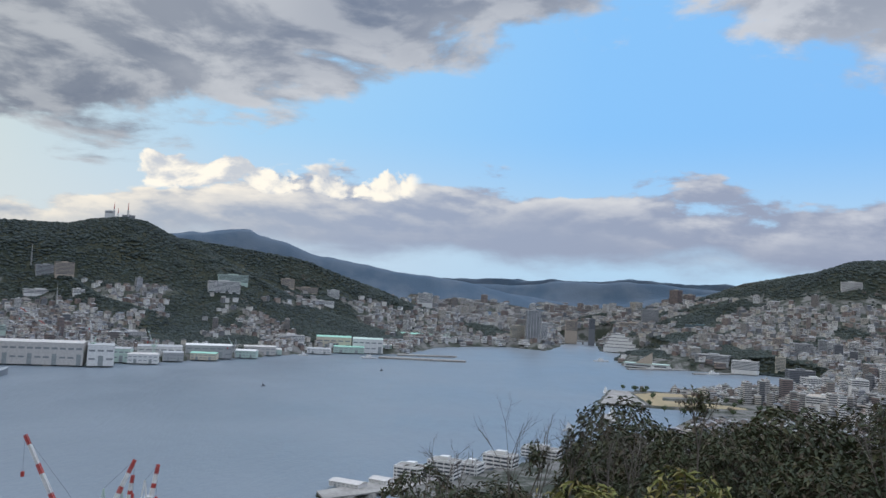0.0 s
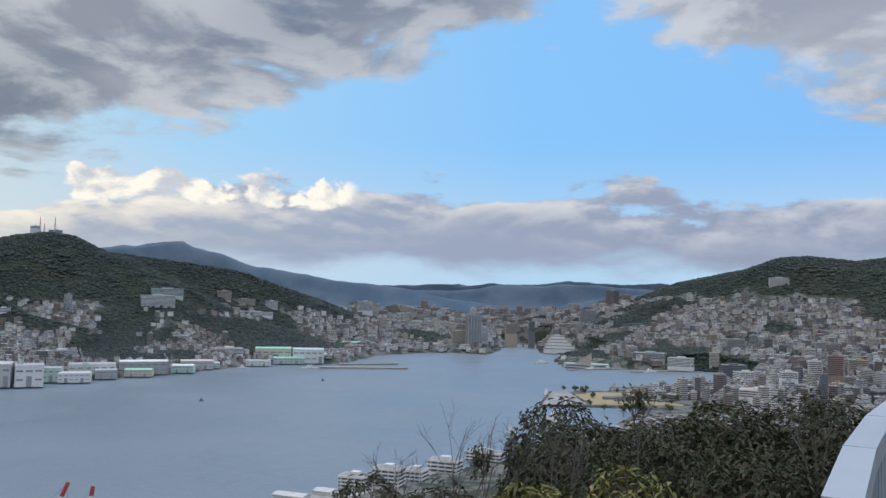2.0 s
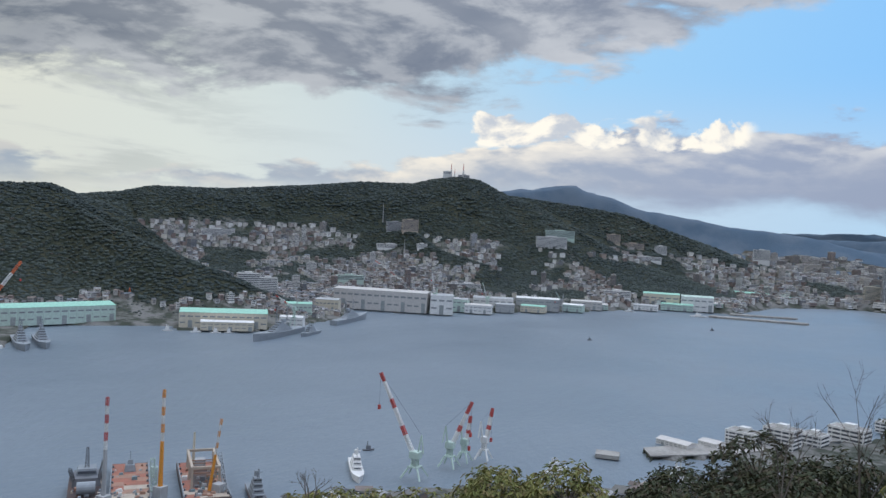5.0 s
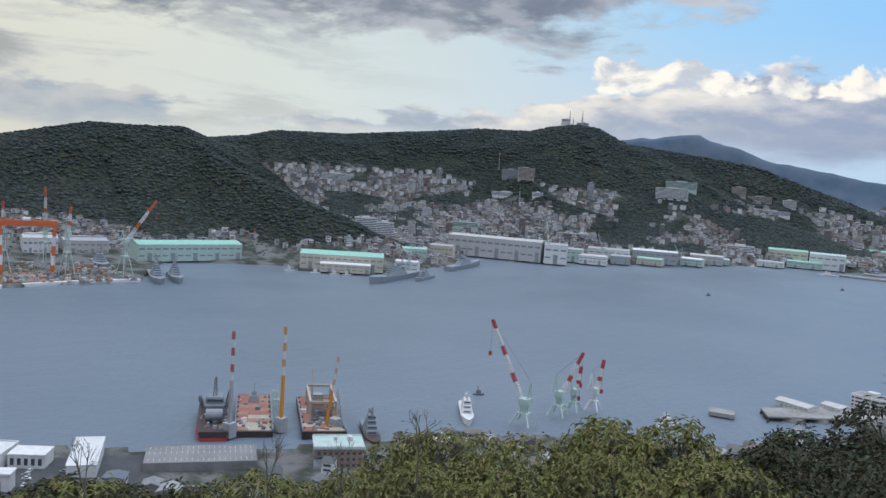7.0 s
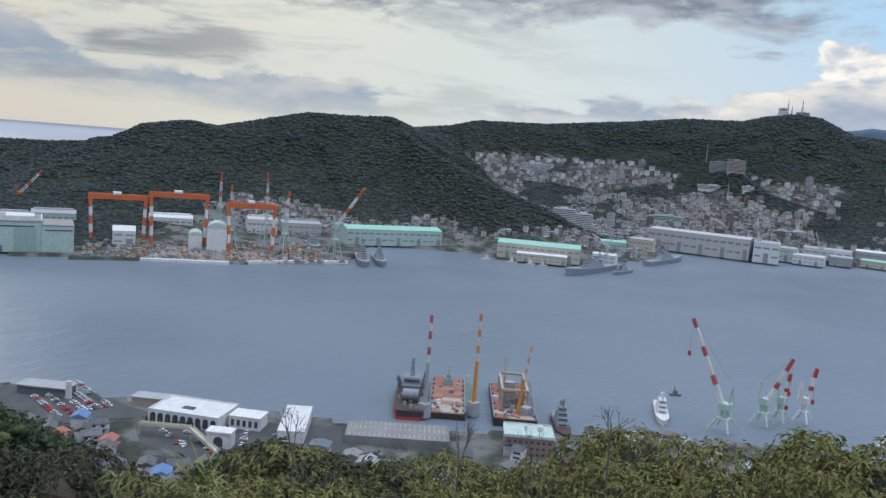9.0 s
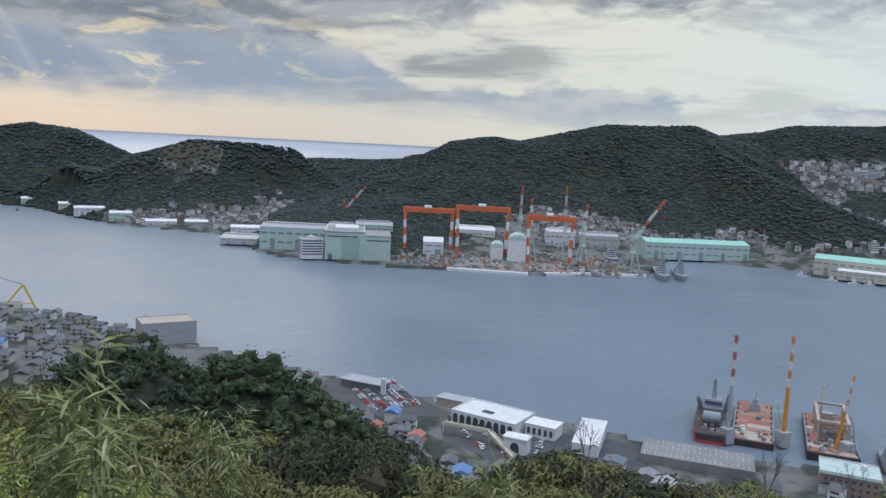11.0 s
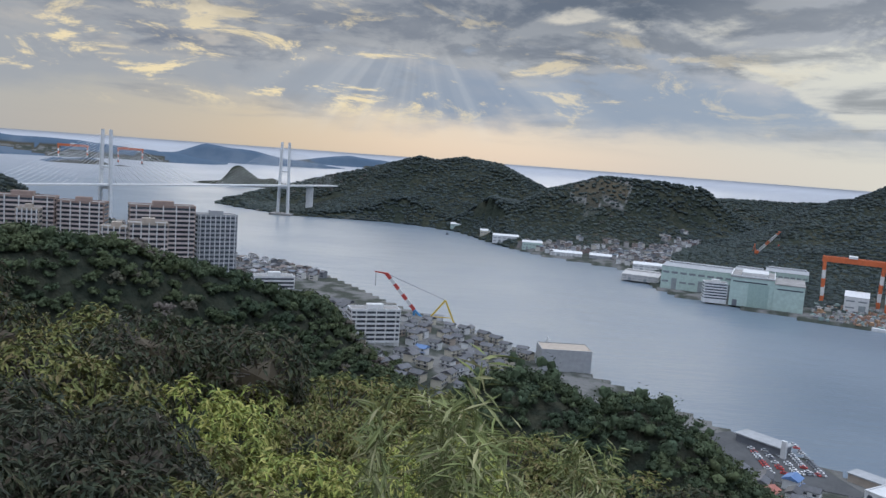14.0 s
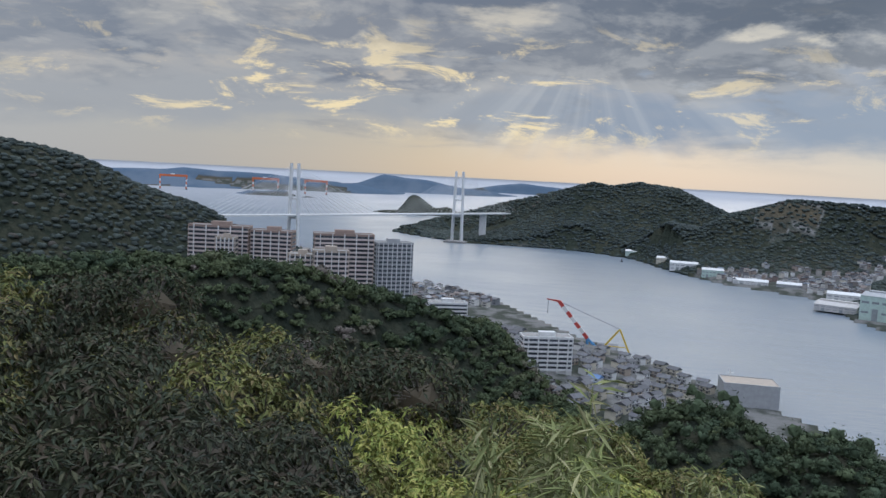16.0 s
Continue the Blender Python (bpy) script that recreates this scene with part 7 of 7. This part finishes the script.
def house_thing(w, d, h, wall, roof, label):
    root = thing("house", Matrix(), label, "house", "houses by the water")
    part("wall", Geo().box(-w / 2, -d / 2, -4, w / 2, d / 2, h), wall, root)
    part("roof", Geo().gable(-w / 2, -d / 2, h + 0.01, w / 2, d / 2, d * 0.27, 0.6), roof, root)
    part("lower_roof", Geo().box(-w / 2 - 0.7, -d / 2 - 1.2, h * 0.48, w / 2 + 0.7, -d / 2 - 0.01, h * 0.53), roof, root)
    for s in (-1, 1):
        for k in (0.12, 0.62):
            for x in (-w * 0.25, w * 0.25):
                part("window", Geo().box(x - 0.9, s * d / 2 - 0.04, h * k + 0.2, x + 0.9, s * d / 2 + 0.04, h * k + 1.5), glass_mat, root)
    return root


kinds = [house_thing(9, 7, 5.6, white_mat, tile_mat, "two-storey white house with a grey tiled roof"), house_thing(10, 8, 5.4, cream_mat, tile_mat, "two-storey cream house with a dark tiled roof"),
         house_thing(8, 7, 5.8, grey_mat, red_roof_mat, "grey house with a dull red roof"), house_thing(9, 7, 5.2, tan_mat, tile_mat, "tan wooden house with a tiled roof"), house_thing(9, 8, 5.6, white_mat, blue_roof_mat, "white house with a blue metal roof")]
rng_h = random.Random(21)
placed = 0
spots = []
for a0, a1, d0, d1, count in ((66, 76, 395, 470, 34), (84, 104, 545, 760, 120), (86, 92, 470, 560, 20), (99, 107, 640, 800, 36), (59, 67, 330, 400, 14)):
    tries = 0
    while count and tries < 900:
        tries += 1
        a, d = rng_h.uniform(a0, a1), rng_h.uniform(d0, d1)
        x, y = polar(a, d)
        z, shore, cov = (float(v[0]) for v in land_height(np.array([x]), np.array([y])))
        if shore < 10 or z > 60 or any(math.hypot(x - p, y - q) < 11.5 for p, q in spots) or any(math.hypot(x - cx, y - cy) < r * 0.8 for cx, cy, r in KEEP_CLEAR[9:12]) or any(math.hypot(x - p, y - q) < 34 for p, q in ((-634, -80), (-640, 72), (-765, -190), (-400, 235))):
            continue
        spots.append((x, y))
        m = pose(x, y, z, 0, 0, 60 + rng_h.choice((0, 90)) + rng_h.uniform(-12, 12))
        kind = rng_h.choices(range(5), (5, 4, 0.4, 3, 0.2))[0]
        if placed < 5:
            kinds[placed].matrix_world = m
        else:
            copy_thing(kinds[kind], m)
        placed += 1
        count -= 1

# flats and larger blocks on the near shore
building(98.9, 95.3, 640, -11.2, 16, white_mat, "white seven-storey apartment block with balconies", 7, 14, name="apartment_block", balcony=white_mat, piers=5)
building(105.7, 102.9, 765, -9.25, 16, white_mat, "white stepped apartment house on the slope", 4, 10, name="apartment_block", balcony=white_mat)
building(101.7, 98.8, 625, -12.9, 18, tan_mat, "low tan restaurant with a red sign roof", 2, 6, roof=red_roof_mat, name="restaurant")
building(85.2, 81.6, 645, -12.95, 26, grey_mat, "blank grey warehouse with a rusty flat roof", 0, 12, roof=tan_mat, name="warehouse", hut=False)
for a0, a1, d, e, dp, mt, fl, tw in ((122.4, 118.3, 690, -4.5, 16, brown_mat, 14, -14), (118.3, 115.4, 684, -4.75, 16, brown_mat, 14, -14), (113.9, 109.7, 676, -4.8, 16, brown_mat, 14, 6), (113.9, 111.4, 625, -6.0, 16, tan_mat, 12, 6), (115.7, 113.9, 640, -6.3, 16, tan_mat, 10, -10), (120.6, 119.2, 672, -5.3, 10, tan_mat, 10, -14)):
    building(a0, a1, d, e, dp, mt, "tall brown apartment slab with pale balconies", fl, tw, name="apartment_slab", balcony=paint("balcony_pink", (0.62, 0.53, 0.49)), piers=5, group="brown apartment slabs")
building(109.6, 106.9, 700, -5.25, 16, grey_mat, "grey apartment slab with dark windows", 14, 16, name="apartment_slab", piers=8)
# the white passenger terminal and quay blocks below the lookout
for a0, a1, d, e, fl in ((2.9, 0.9, 725, -12.0, 4), (0.6, -1.4, 735, -11.5, 5), (-1.6, -3.0, 760, -11.6, 3), (-3.2, -5.4, 800, -10.9, 3), (-5.8, -8.4, 860, -10.3, 3)):
    building(a0, a1, d, e, 18, white_mat, "white quayside office with roof terraces", fl, -22, name="quay_office", piers=4, group="white quay offices")


# clipped columnar trees in front of the white hall
first_cone = thing("column_tree", Matrix(), "narrow clipped evergreen before the white hall", "tree", "clipped trees by the hall")
rng_k = np.random.default_rng(4)
v, f = stamp(ICO, ICO_F, np.array([[0, 0, 1.2], [0, 0, 2.6], [0, 0, 3.9]]), np.array([[1.1, 1.1, 1.3], [1.0, 1.0, 1.3], [0.7, 0.7, 1.2]]), np.array([0.0, 1.0, 2.0]))
cone_crown = give_tone(big_mesh("crown", v + rng_k.normal(0, 0.1, v.shape), f, near_wood_mat), np.full(len(v), 0.05))
cone_crown.parent = first_cone
part("trunk", Geo().rod((0, 0, -0.3), (0, 0, 1.0), 0.15), bark_mat, first_cone)
frame_hall = Matrix.Translation((-419, 208, 3.2)) @ Matrix.Rotation(radians(34), 4, "Z")
first_cone.matrix_world = frame_hall @ Matrix.Translation((1, -3, 0))
for i in range(1, 11):
    copy_thing(first_cone, frame_hall @ Matrix.Translation((1 + i * 4.0, -3 - (i % 3) * 0.4, 0)))
# bare cherry trees and evergreens along the wooded knoll above the car park
bare_first = round_tree(-470, 118, 7, "leafy evergreen tree at the edge of the knoll", "knoll trees", None, 77)
for i in range(46):
    a, d = rng_p.uniform(72, 90), rng_p.uniform(330, 470)
    x, y = polar(a, d)
    z = ground_at(x, y)
    if z > 14:
        copy_thing(bare_first, pose(x, y, z - 1.5, 0, 0, rng_p.uniform(0, 360)))
